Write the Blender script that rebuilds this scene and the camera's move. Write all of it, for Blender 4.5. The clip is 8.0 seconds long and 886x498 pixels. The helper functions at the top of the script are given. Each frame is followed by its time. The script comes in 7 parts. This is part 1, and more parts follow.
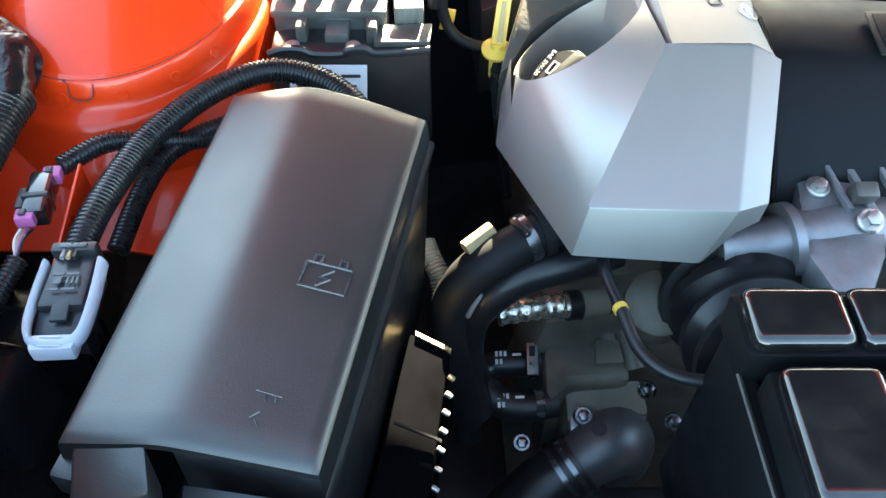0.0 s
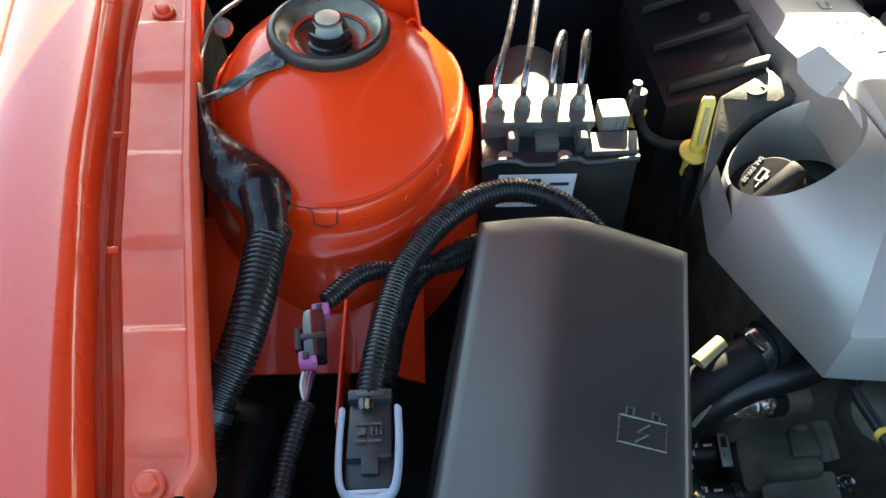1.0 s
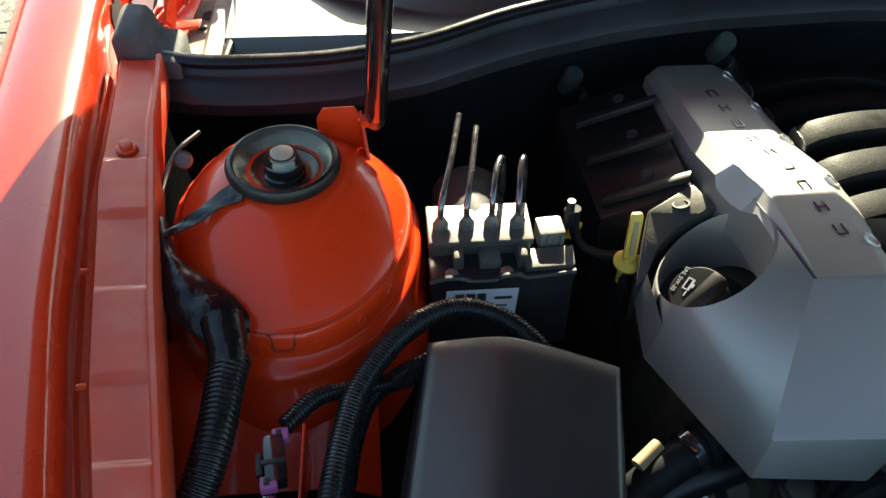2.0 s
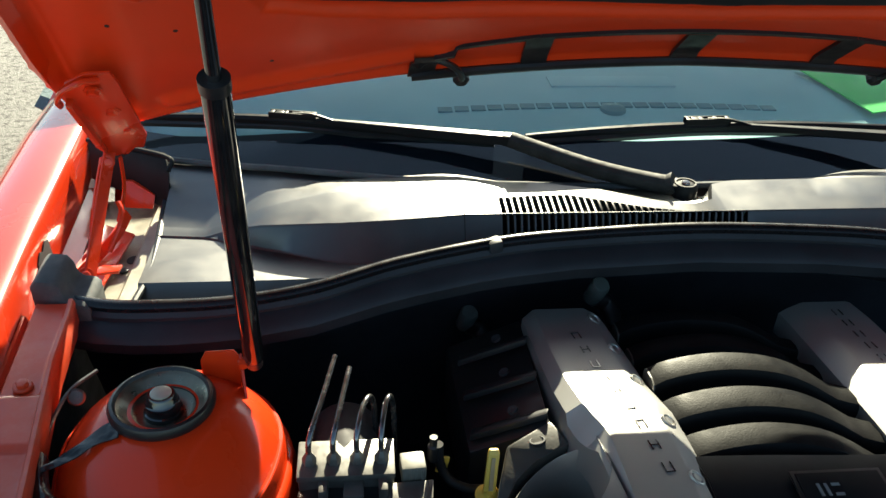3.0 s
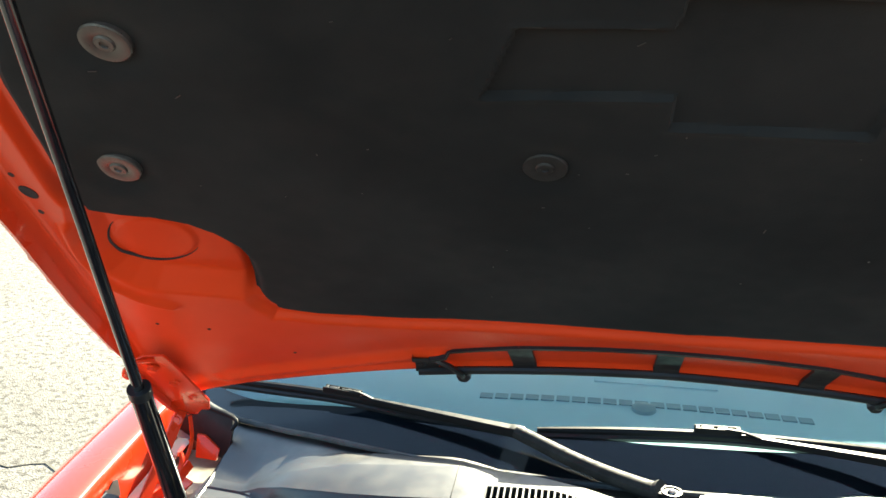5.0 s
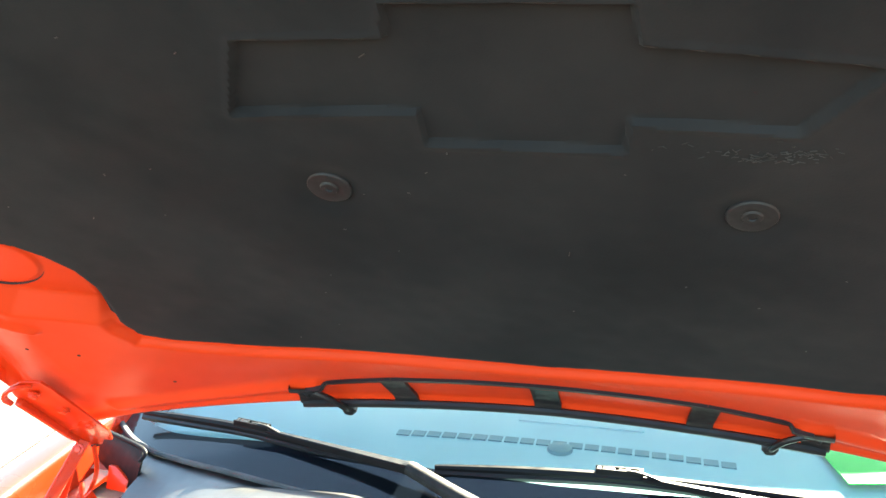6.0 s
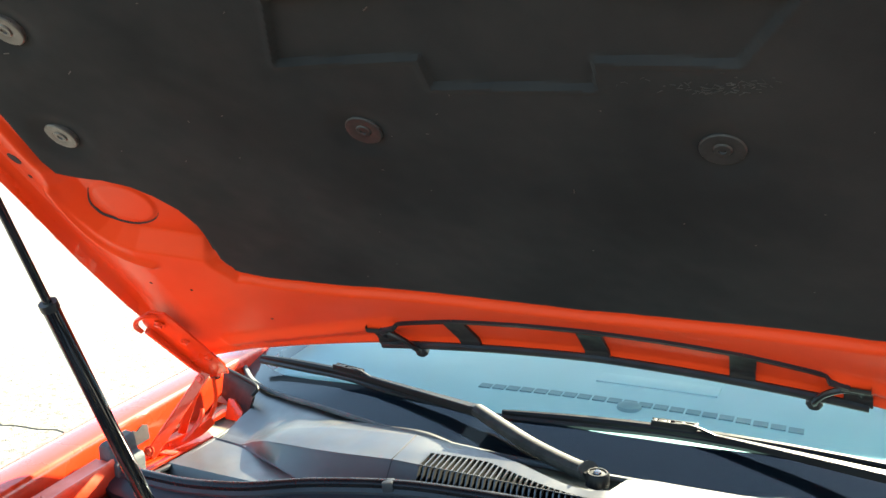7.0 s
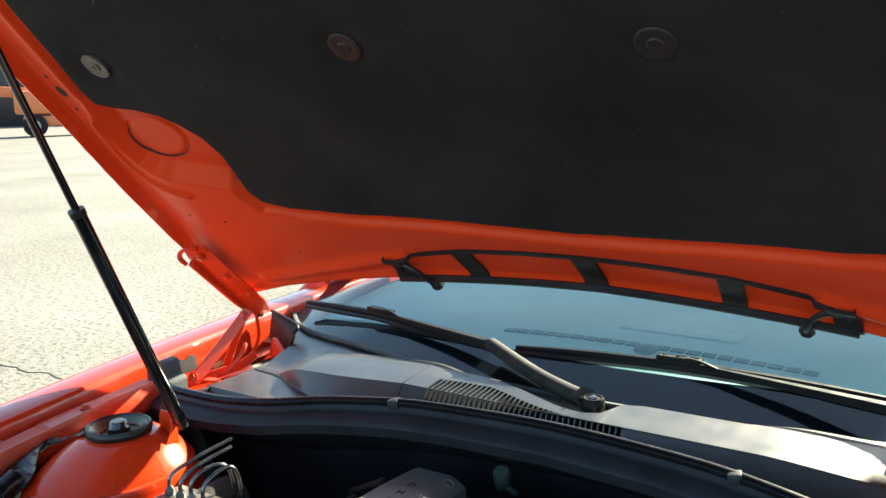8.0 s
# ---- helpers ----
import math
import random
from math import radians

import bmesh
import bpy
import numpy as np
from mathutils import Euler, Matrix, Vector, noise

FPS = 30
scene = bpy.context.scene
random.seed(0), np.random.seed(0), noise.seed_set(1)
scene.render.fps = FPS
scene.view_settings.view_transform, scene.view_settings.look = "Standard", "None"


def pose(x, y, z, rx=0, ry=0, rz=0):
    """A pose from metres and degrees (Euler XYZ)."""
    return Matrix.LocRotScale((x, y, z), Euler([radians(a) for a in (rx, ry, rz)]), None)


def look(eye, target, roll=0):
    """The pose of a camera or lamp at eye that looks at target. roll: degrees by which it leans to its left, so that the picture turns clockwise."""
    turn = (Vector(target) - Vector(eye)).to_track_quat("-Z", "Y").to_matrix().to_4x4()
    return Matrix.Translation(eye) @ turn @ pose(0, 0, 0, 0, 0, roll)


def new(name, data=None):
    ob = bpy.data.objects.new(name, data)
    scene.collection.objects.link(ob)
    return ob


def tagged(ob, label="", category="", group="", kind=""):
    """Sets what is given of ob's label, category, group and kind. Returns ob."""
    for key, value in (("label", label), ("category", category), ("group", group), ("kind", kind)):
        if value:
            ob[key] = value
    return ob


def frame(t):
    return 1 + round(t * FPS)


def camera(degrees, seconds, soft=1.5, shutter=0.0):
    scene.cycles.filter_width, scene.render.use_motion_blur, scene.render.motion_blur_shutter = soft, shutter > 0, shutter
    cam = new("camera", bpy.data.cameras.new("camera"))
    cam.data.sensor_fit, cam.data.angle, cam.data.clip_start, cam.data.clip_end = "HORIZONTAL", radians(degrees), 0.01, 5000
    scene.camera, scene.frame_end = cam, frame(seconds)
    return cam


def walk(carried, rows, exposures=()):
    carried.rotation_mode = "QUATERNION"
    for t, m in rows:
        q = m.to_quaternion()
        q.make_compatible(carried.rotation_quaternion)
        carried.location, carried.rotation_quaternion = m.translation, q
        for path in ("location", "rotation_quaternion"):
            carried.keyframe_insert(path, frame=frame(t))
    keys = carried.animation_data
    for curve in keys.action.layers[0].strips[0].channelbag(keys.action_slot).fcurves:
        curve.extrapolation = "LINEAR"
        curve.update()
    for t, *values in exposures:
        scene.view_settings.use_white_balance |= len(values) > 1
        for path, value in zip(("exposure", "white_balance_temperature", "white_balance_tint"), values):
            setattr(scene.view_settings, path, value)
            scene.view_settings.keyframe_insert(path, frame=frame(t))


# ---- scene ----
# camera and its path
cam = camera(55.1, 8.0)
PATH = [
    (0, (-0.009, 0.058, 1.274), (0.014, 1.356, -0.248), 0.8),
    (0.5, (-0.13, 0.077, 1.299), (-0.12, 1.364, -0.232), -0.1),
    (1, (-0.193, 0.123, 1.341), (-0.152, 1.417, -0.184), 0.4),
    (1.2, (-0.201, 0.136, 1.361), (-0.141, 1.424, -0.168), 0.7),
    (2.3, (-0.161, 0.112, 1.42), (0.007, 1.605, 0.101), 1.5),
    (2.5, (-0.138, 0.105, 1.437), (0.047, 1.659, 0.191), 1.6),
    (3, (-0.073, 0.063, 1.478), (0.109, 1.774, 0.459), 2.0),
    (3.5, (-0.017, 0.025, 1.527), (0.025, 1.845, 0.699), 2.4),
    (4, (0.043, -0.025, 1.571), (-0.136, 1.858, 0.922), 1.2),
    (4.5, (0.136, -0.055, 1.592), (-0.126, 1.85, 1.042), 0.8),
    (5, (0.225, -0.051, 1.603), (-0.11, 1.857, 1.108), 0.5),
    (5.2, (0.276, -0.044, 1.605), (-0.091, 1.865, 1.136), 0.2),
    (6.3, (0.528, 0.022, 1.56), (-0.053, 1.9, 1.189), -0.3),
    (6.5, (0.553, 0.005, 1.551), (-0.113, 1.853, 1.175), -0.5),
    (7, (0.663, -0.053, 1.523), (-0.2, 1.713, 1.153), -1.0),
    (7.5, (0.776, -0.092, 1.51), (-0.209, 1.611, 1.15), -1.4),
    (8, (0.839, -0.047, 1.421), (-0.253, 1.591, 1.068), -1.5),
]
EXPOSURES = [
    (0.0, 5.02, 7600, -3), (0.5, 4.87, 7600, -3), (1.2, 3.77, 7700, -3), (2.3, 2.64, 7150, -3), (3.0, 2.27, 6950, -3), (3.5, 2.18, 6900, -3), (4.0, 2.52, 6900, -3), (4.5, 2.86, 6850, -3), (5.2, 3.24, 6900, -3), (6.3, 4.35, 7000, -3), (7.0, 3.7, 7000, -3), (7.5, 3.3, 7000, -3), (8.0, 2.9, 6900, -3),
]
walk(cam, [(t, look(eye, target, roll)) for t, eye, target, roll in PATH], EXPOSURES)

# ---- light: a low sun behind the car, clear sky ----
SUN_AZ = 10.0      # degrees from the car's rearward axis towards +x
SUN_EL = 25.5
world = bpy.data.worlds.new("world")
scene.world = world
world.use_nodes = True
wn = world.node_tree.nodes
sky = wn.new("ShaderNodeTexSky")
sky.sky_type = "NISHITA"
sky.sun_disc = False
sky.sun_elevation = radians(SUN_EL)
sky.sun_rotation = radians(SUN_AZ)
sky.air_density, sky.dust_density, sky.ozone_density = 1.0, 1.0, 1.8
wn["Background"].inputs["Strength"].default_value = 0.062
world.node_tree.links.new(sky.outputs["Color"], wn["Background"].inputs["Color"])
sun_data = bpy.data.lights.new("sun", "SUN")
sun_data.energy, sun_data.angle, sun_data.color = 5.0, radians(0.55), (1.0, 0.90, 0.75)
sun = new("sun", sun_data)
_a, _e = radians(SUN_AZ), radians(SUN_EL)
sun_dir = Vector((math.sin(_a) * math.cos(_e), math.cos(_a) * math.cos(_e), math.sin(_e)))
sun.matrix_world = look(sun_dir * 30, (0, 0, 0))

# ---- materials ----
def material(name, base, rough=0.5, metal=0.0, coat=0.0, coat_rough=0.04, sheen=0.0, vary=0.15, vary_scale=6.0, grain=0.0, grain_scale=600.0,
             dirt=0.0, dirt_color=(0.35, 0.31, 0.26), dirt_scale=14.0, rough_vary=0.1, spec=0.5, wave=0.0):
    """A node material: base colour with large and small variation, dust patches and fine relief."""
    m = bpy.data.materials.new(name)
    m.use_nodes = True
    nt = m.node_tree
    n, l = nt.nodes, nt.links
    b = n["Principled BSDF"]
    tc = n.new("ShaderNodeTexCoord")
    big = n.new("ShaderNodeTexNoise")
    big.inputs["Scale"].default_value, big.inputs["Detail"].default_value = vary_scale, 6.0
    l.new(tc.outputs["Object"], big.inputs["Vector"])
    ramp = n.new("ShaderNodeMapRange")
    ramp.inputs["From Min"].default_value, ramp.inputs["From Max"].default_value = 0.3, 0.7
    ramp.inputs["To Min"].default_value, ramp.inputs["To Max"].default_value = 1 - vary, 1 + vary
    l.new(big.outputs["Fac"], ramp.inputs["Value"])
    mul = n.new("ShaderNodeMix")
    mul.data_type, mul.blend_type = "RGBA", "MULTIPLY"
    mul.inputs["Factor"].default_value = 1.0
    mul.inputs["A"].default_value = (*base, 1)
    l.new(ramp.outputs["Result"], mul.inputs["B"])
    out = mul.outputs["Result"]
    if dirt:
        dn = n.new("ShaderNodeTexNoise")
        dn.inputs["Scale"].default_value, dn.inputs["Detail"].default_value, dn.inputs["Roughness"].default_value = dirt_scale, 10.0, 0.7
        l.new(tc.outputs["Object"], dn.inputs["Vector"])
        dr = n.new("ShaderNodeMapRange")
        dr.inputs["From Min"].default_value, dr.inputs["From Max"].default_value = 0.45, 0.75
        dr.inputs["To Max"].default_value = dirt
        l.new(dn.outputs["Fac"], dr.inputs["Value"])
        mx = n.new("ShaderNodeMix")
        mx.data_type = "RGBA"
        mx.inputs["B"].default_value = (*dirt_color, 1)
        l.new(dr.outputs["Result"], mx.inputs["Factor"])
        l.new(out, mx.inputs["A"])
        out = mx.outputs["Result"]
    l.new(out, b.inputs["Base Color"])
    b.inputs["Metallic"].default_value = metal
    b.inputs["Specular IOR Level"].default_value = spec
    if coat:
        b.inputs["Coat Weight"].default_value, b.inputs["Coat Roughness"].default_value = coat, coat_rough
    if sheen:
        b.inputs["Sheen Weight"].default_value, b.inputs["Sheen Roughness"].default_value = sheen, 0.45
    rn = n.new("ShaderNodeTexNoise")
    rn.inputs["Scale"].default_value, rn.inputs["Detail"].default_value = vary_scale * 3.1, 8.0
    l.new(tc.outputs["Object"], rn.inputs["Vector"])
    rr = n.new("ShaderNodeMapRange")
    rr.inputs["From Min"].default_value, rr.inputs["From Max"].default_value = 0.3, 0.7
    rr.inputs["To Min"].default_value, rr.inputs["To Max"].default_value = max(0.02, rough - rough_vary), min(1.0, rough + rough_vary)
    l.new(rn.outputs["Fac"], rr.inputs["Value"])
    l.new(rr.outputs["Result"], b.inputs["Roughness"])
    last = None
    if wave:
        wb = n.new("ShaderNodeBump")
        wb.inputs["Strength"].default_value, wb.inputs["Distance"].default_value = wave, 0.004
        l.new(big.outputs["Fac"], wb.inputs["Height"])
        last = wb
    if grain:
        gn = n.new("ShaderNodeTexNoise")
        gn.inputs["Scale"].default_value, gn.inputs["Detail"].default_value = grain_scale, 3.0
        l.new(tc.outputs["Object"], gn.inputs["Vector"])
        bp = n.new("ShaderNodeBump")
        bp.inputs["Strength"].default_value, bp.inputs["Distance"].default_value = grain, 0.00025
        l.new(gn.outputs["Fac"], bp.inputs["Height"])
        if last:
            l.new(last.outputs["Normal"], bp.inputs["Normal"])
        last = bp
    if last:
        l.new(last.outputs["Normal"], b.inputs["Normal"])
    return m


RED = material("red_paint", (0.62, 0.034, 0.006), 0.30, 0, coat=0.40, vary=0.06, vary_scale=3, rough_vary=0.05, spec=0.3)
RED_IN = material("red_inner_panel", (0.63, 0.043, 0.009), 0.42, 0, coat=0.10, coat_rough=0.2, vary=0.08, vary_scale=4, rough_vary=0.06, spec=0.22)
RED_DULL = material("red_primer_coat", (0.50, 0.044, 0.013), 0.40, 0, coat=0.15, vary=0.10, vary_scale=9, rough_vary=0.10, dirt=0.22, dirt_color=(0.50, 0.33, 0.26), dirt_scale=16, spec=0.45)
BLACK_GRAIN = material("grained_black_plastic", (0.011, 0.0115, 0.013), 0.36, vary=0.2, vary_scale=10, grain=0.16, grain_scale=900, dirt=0.04, rough_vary=0.05)
COWL_PL = material("weathered_cowl_plastic", (0.013, 0.0135, 0.015), 0.38, 0.0, vary=0.2, vary_scale=9, grain=0.10, grain_scale=1100, dirt=0.14, dirt_color=(0.13, 0.12, 0.095), dirt_scale=11, rough_vary=0.05, spec=1.0)
BLACK_PL = material("black_plastic", (0.012, 0.013, 0.015), 0.38, vary=0.2, grain=0.12, grain_scale=700, dirt=0.05)
GLOSS_BLACK = material("gloss_black_plastic", (0.008, 0.008, 0.010), 0.12, coat=0.6, vary=0.2, rough_vary=0.06, dirt=0.05, dirt_scale=40)
RUBBER = material("black_rubber", (0.009, 0.009, 0.011), 0.38, vary=0.25, vary_scale=18, grain=0.12, grain_scale=500, dirt=0.03, spec=0.4)
RUBBER_DUSTY = material("dusty_rubber", (0.010, 0.0105, 0.012), 0.55, vary=0.3, vary_scale=15, grain=0.2, grain_scale=500, dirt=0.06, dirt_color=(0.08, 0.08, 0.08), spec=0.16)
FOAM = material("grey_foam_rubber", (0.052, 0.060, 0.066), 0.8, vary=0.3, vary_scale=20, grain=0.5, grain_scale=300, dirt=0.2, spec=0.3)
FELT = material("black_felt", (0.0132, 0.0133, 0.0142), 0.85, sheen=0.035, vary=0.3, vary_scale=4, grain=0.6, grain_scale=420, dirt=0.12, dirt_color=(0.075, 0.062, 0.052), dirt_scale=4, spec=0.12, wave=0.3)
SILVER = material("silver_painted_plastic", (0.33, 0.327, 0.32), 0.50, 0.70, vary=0.03, vary_scale=8, grain=0.08, grain_scale=1500, rough_vary=0.03)
ALU = material("cast_aluminium", (0.27, 0.28, 0.30), 0.5, 0.75, vary=0.3, vary_scale=30, grain=0.35, grain_scale=350, dirt=0.35, dirt_color=(0.10, 0.085, 0.07))
ALU_BRIGHT = material("machined_aluminium", (0.115, 0.112, 0.104), 0.42, 0.45, vary=0.3, vary_scale=40, grain=0.2, dirt=0.4, dirt_color=(0.04, 0.035, 0.03), dirt_scale=60)
STEEL = material("dark_steel_tube", (0.16, 0.16, 0.17), 0.22, 0.9, vary=0.2, vary_scale=30)
ZINC = material("zinc_bolt", (0.45, 0.44, 0.42), 0.35, 0.85, vary=0.2, vary_scale=60, grain=0.2)
DISH = material("galvanised_dish", (0.17, 0.155, 0.12), 0.34, 0.8, vary=0.2, vary_scale=40, dirt=0.3, dirt_color=(0.08, 0.075, 0.06))
IRON = material("dirty_engine_metal", (0.115, 0.105, 0.085), 0.6, 0.3, vary=0.4, vary_scale=25, grain=0.5, grain_scale=250, dirt=0.5, dirt_color=(0.07, 0.06, 0.042))
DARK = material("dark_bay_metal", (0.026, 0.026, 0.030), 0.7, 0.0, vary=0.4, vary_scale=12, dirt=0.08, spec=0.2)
LOOM = material("corrugated_loom_plastic", (0.012, 0.012, 0.013), 0.3, vary=0.2, vary_scale=40, rough_vary=0.08)
TAPE = material("black_vinyl_tape", (0.006, 0.006, 0.007), 0.16, vary=0.2, vary_scale=70, wave=0.7, rough_vary=0.06, spec=0.4)
GREY_PL = material("grey_connector_plastic", (0.015, 0.016, 0.019), 0.34, vary=0.1, grain=0.1)
CLIP_BLUE = material("pale_blue_grey_plastic", (0.42, 0.46, 0.55), 0.4, vary=0.06, grain=0.1)
PURPLE = material("purple_plastic", (0.36, 0.09, 0.25), 0.4, vary=0.1)
YELLOW = material("yellow_plastic", (0.62, 0.42, 0.07), 0.4, vary=0.1, vary_scale=40)
LABEL = material("white_label_paper", (0.62, 0.64, 0.70), 0.5, vary=0.05)
INK = material("printed_ink", (0.03, 0.03, 0.04), 0.6, vary=0.1)
WHITE_INK = material("white_print", (0.55, 0.55, 0.55), 0.5, vary=0.1)
GREY_INK = material("raised_grey_edge", (0.16, 0.17, 0.18), 0.35, vary=0.1)
EMBOSS = material("embossed_plastic_edge", (0.045, 0.048, 0.052), 0.3, vary=0.2, vary_scale=30)
CAST_BLACK = material("rough_cast_black", (0.055, 0.053, 0.047), 0.5, 0.15, vary=0.2, vary_scale=20, grain=0.9, grain_scale=260, dirt=0.1, spec=0.6)
INTAKE = material("grained_intake_plastic", (0.006, 0.0063, 0.007), 0.46, vary=0.25, vary_scale=14, grain=0.7, grain_scale=420, dirt=0.04, dirt_color=(0.05, 0.045, 0.04), spec=0.06)
PLENUM = material("smooth_plenum_plastic", (0.007, 0.0078, 0.0095), 0.40, vary=0.2, vary_scale=10, grain=0.08, grain_scale=900, dirt=0.0, spec=0.11)
BULK = material("bulkhead_plastic", (0.017, 0.020, 0.026), 0.42, vary=0.3, vary_scale=10, dirt=0.04, dirt_color=(0.05, 0.052, 0.055), dirt_scale=20, spec=0.25)
WIPER = material("satin_wiper_black", (0.007, 0.007, 0.008), 0.45, vary=0.25, vary_scale=20, grain=0.15, grain_scale=500, dirt=0.02, dirt_color=(0.08, 0.07, 0.06), dirt_scale=30, spec=0.13)
LID_PL = material("grained_lid_plastic", (0.016, 0.0165, 0.018), 0.39, vary=0.15, vary_scale=10, grain=0.4, grain_scale=900, rough_vary=0.03, spec=0.72)
CAP_BLACK = material("satin_cap_black", (0.009, 0.009, 0.010), 0.5, vary=0.2, vary_scale=30, spec=0.25)
RED_GLOSS = material("polished_red_paint", (0.45, 0.026, 0.006), 0.26, 0, coat=1.0, vary=0.05, vary_scale=3, rough_vary=0.04, spec=0.4)
# nearly zero base: shade the sun fails to leave on the relay carrier
MATT_BLACK = material("matt_black_shaded", (0.0025, 0.0025, 0.003), 0.9, vary=0.3, vary_scale=30, spec=0.0)
SEAL_RUBBER = material("weatherstrip_rubber", (0.006, 0.006, 0.008), 0.28, vary=0.25, vary_scale=18, rough_vary=0.06, spec=0.3)
CLIP_DARK = material("dark_trim_clip", (0.017, 0.016, 0.017), 0.5, vary=0.3, vary_scale=60, dirt=0.1, dirt_color=(0.05, 0.03, 0.025), dirt_scale=50, spec=0.3)
FIBRE = material("scuffed_felt_fibre", (0.05, 0.048, 0.045), 0.9, vary=0.3, vary_scale=60, spec=0.1)
CLIP_GREY = material("grey_trim_clip", (0.045, 0.037, 0.034), 0.36, vary=0.3, vary_scale=60, dirt=0.25, dirt_color=(0.08, 0.042, 0.036), dirt_scale=50)
FOIL = material("crinkled_foil", (0.6, 0.56, 0.48), 0.25, 0.9, vary=0.2, vary_scale=60, wave=1.0)
TAN = material("tan_plastic", (0.30, 0.22, 0.11), 0.5, vary=0.15, vary_scale=40)
SHEET = material("galvanised_sheet", (0.36, 0.34, 0.28), 0.45, 0.3, vary=0.25, vary_scale=22, dirt=0.4, dirt_color=(0.10, 0.09, 0.07), dirt_scale=18)
# pale teal base holds the sky veil of the glass and cabin light
DASH = material("dash_vinyl_veiled", (0.36, 0.52, 0.56), 0.8, vary=0.06, vary_scale=8, grain=0.2, grain_scale=500)
DASH_DARK = material("dash_vent", (0.14, 0.23, 0.26), 0.8, vary=0.1)
STUB = material("pale_fitting_plastic", (0.065, 0.080, 0.078), 0.4, vary=0.15, vary_scale=40)
TRIM = material("dark_door_trim", (0.035, 0.052, 0.058), 0.8, vary=0.1)
GREEN = material("bright_green_card", (0.06, 0.62, 0.06), 0.6, vary=0.05)
FRIT = material("black_glass_frit", (0.009, 0.012, 0.022), 0.5, vary=0.1, rough_vary=0.02, spec=0.0)
ARM = material("dusty_cast_arm", (0.020, 0.020, 0.0205), 0.68, vary=0.25, vary_scale=40, grain=0.5, grain_scale=420, dirt=0.15, dirt_color=(0.10, 0.095, 0.085), dirt_scale=40, spec=0.18)
MOTOR = material("dull_motor_casing", (0.035, 0.034, 0.036), 0.6, 0.2, vary=0.2, vary_scale=30, spec=0.2)
CAST_DARK = material("dark_cast_alloy", (0.095, 0.100, 0.108), 0.42, 0.55, vary=0.3, vary_scale=30, grain=0.4, grain_scale=350, dirt=0.35, dirt_color=(0.05, 0.045, 0.04))
WHITE_BOX = material("pale_plastic", (0.15, 0.143, 0.12), 0.45, vary=0.1, vary_scale=40)


def glass_material():
    m = bpy.data.materials.new("windscreen_glass")
    m.use_nodes = True
    n, l = m.node_tree.nodes, m.node_tree.links
    n.remove(n["Principled BSDF"])
    tr, gl, mx, fr = n.new("ShaderNodeBsdfTransparent"), n.new("ShaderNodeBsdfGlossy"), n.new("ShaderNodeMixShader"), n.new("ShaderNodeFresnel")
    tr.inputs["Color"].default_value = (0.72, 0.90, 0.92, 1)
    gl.inputs["Roughness"].default_value = 0.01
    fr.inputs["IOR"].default_value = 1.48
    l.new(fr.outputs["Fac"], mx.inputs["Fac"])
    # a film of dust that catches the sun
    dust, film, nz, rg = n.new("ShaderNodeBsdfDiffuse"), n.new("ShaderNodeMixShader"), n.new("ShaderNodeTexNoise"), n.new("ShaderNodeMapRange")
    dust.inputs["Color"].default_value = (0.50, 0.62, 0.64, 1)
    nz.inputs["Scale"].default_value, nz.inputs["Detail"].default_value = 5.0, 8.0
    rg.inputs["To Min"].default_value, rg.inputs["To Max"].default_value = 0.002, 0.009
    l.new(nz.outputs["Fac"], rg.inputs["Value"])
    l.new(rg.outputs["Result"], film.inputs["Fac"])
    l.new(tr.outputs["BSDF"], film.inputs[1])
    l.new(dust.outputs["BSDF"], film.inputs[2])
    l.new(film.outputs["Shader"], mx.inputs[1])
    l.new(gl.outputs["BSDF"], mx.inputs[2])
    l.new(mx.outputs["Shader"], n["Material Output"].inputs["Surface"])
    return m


GLASS = glass_material()


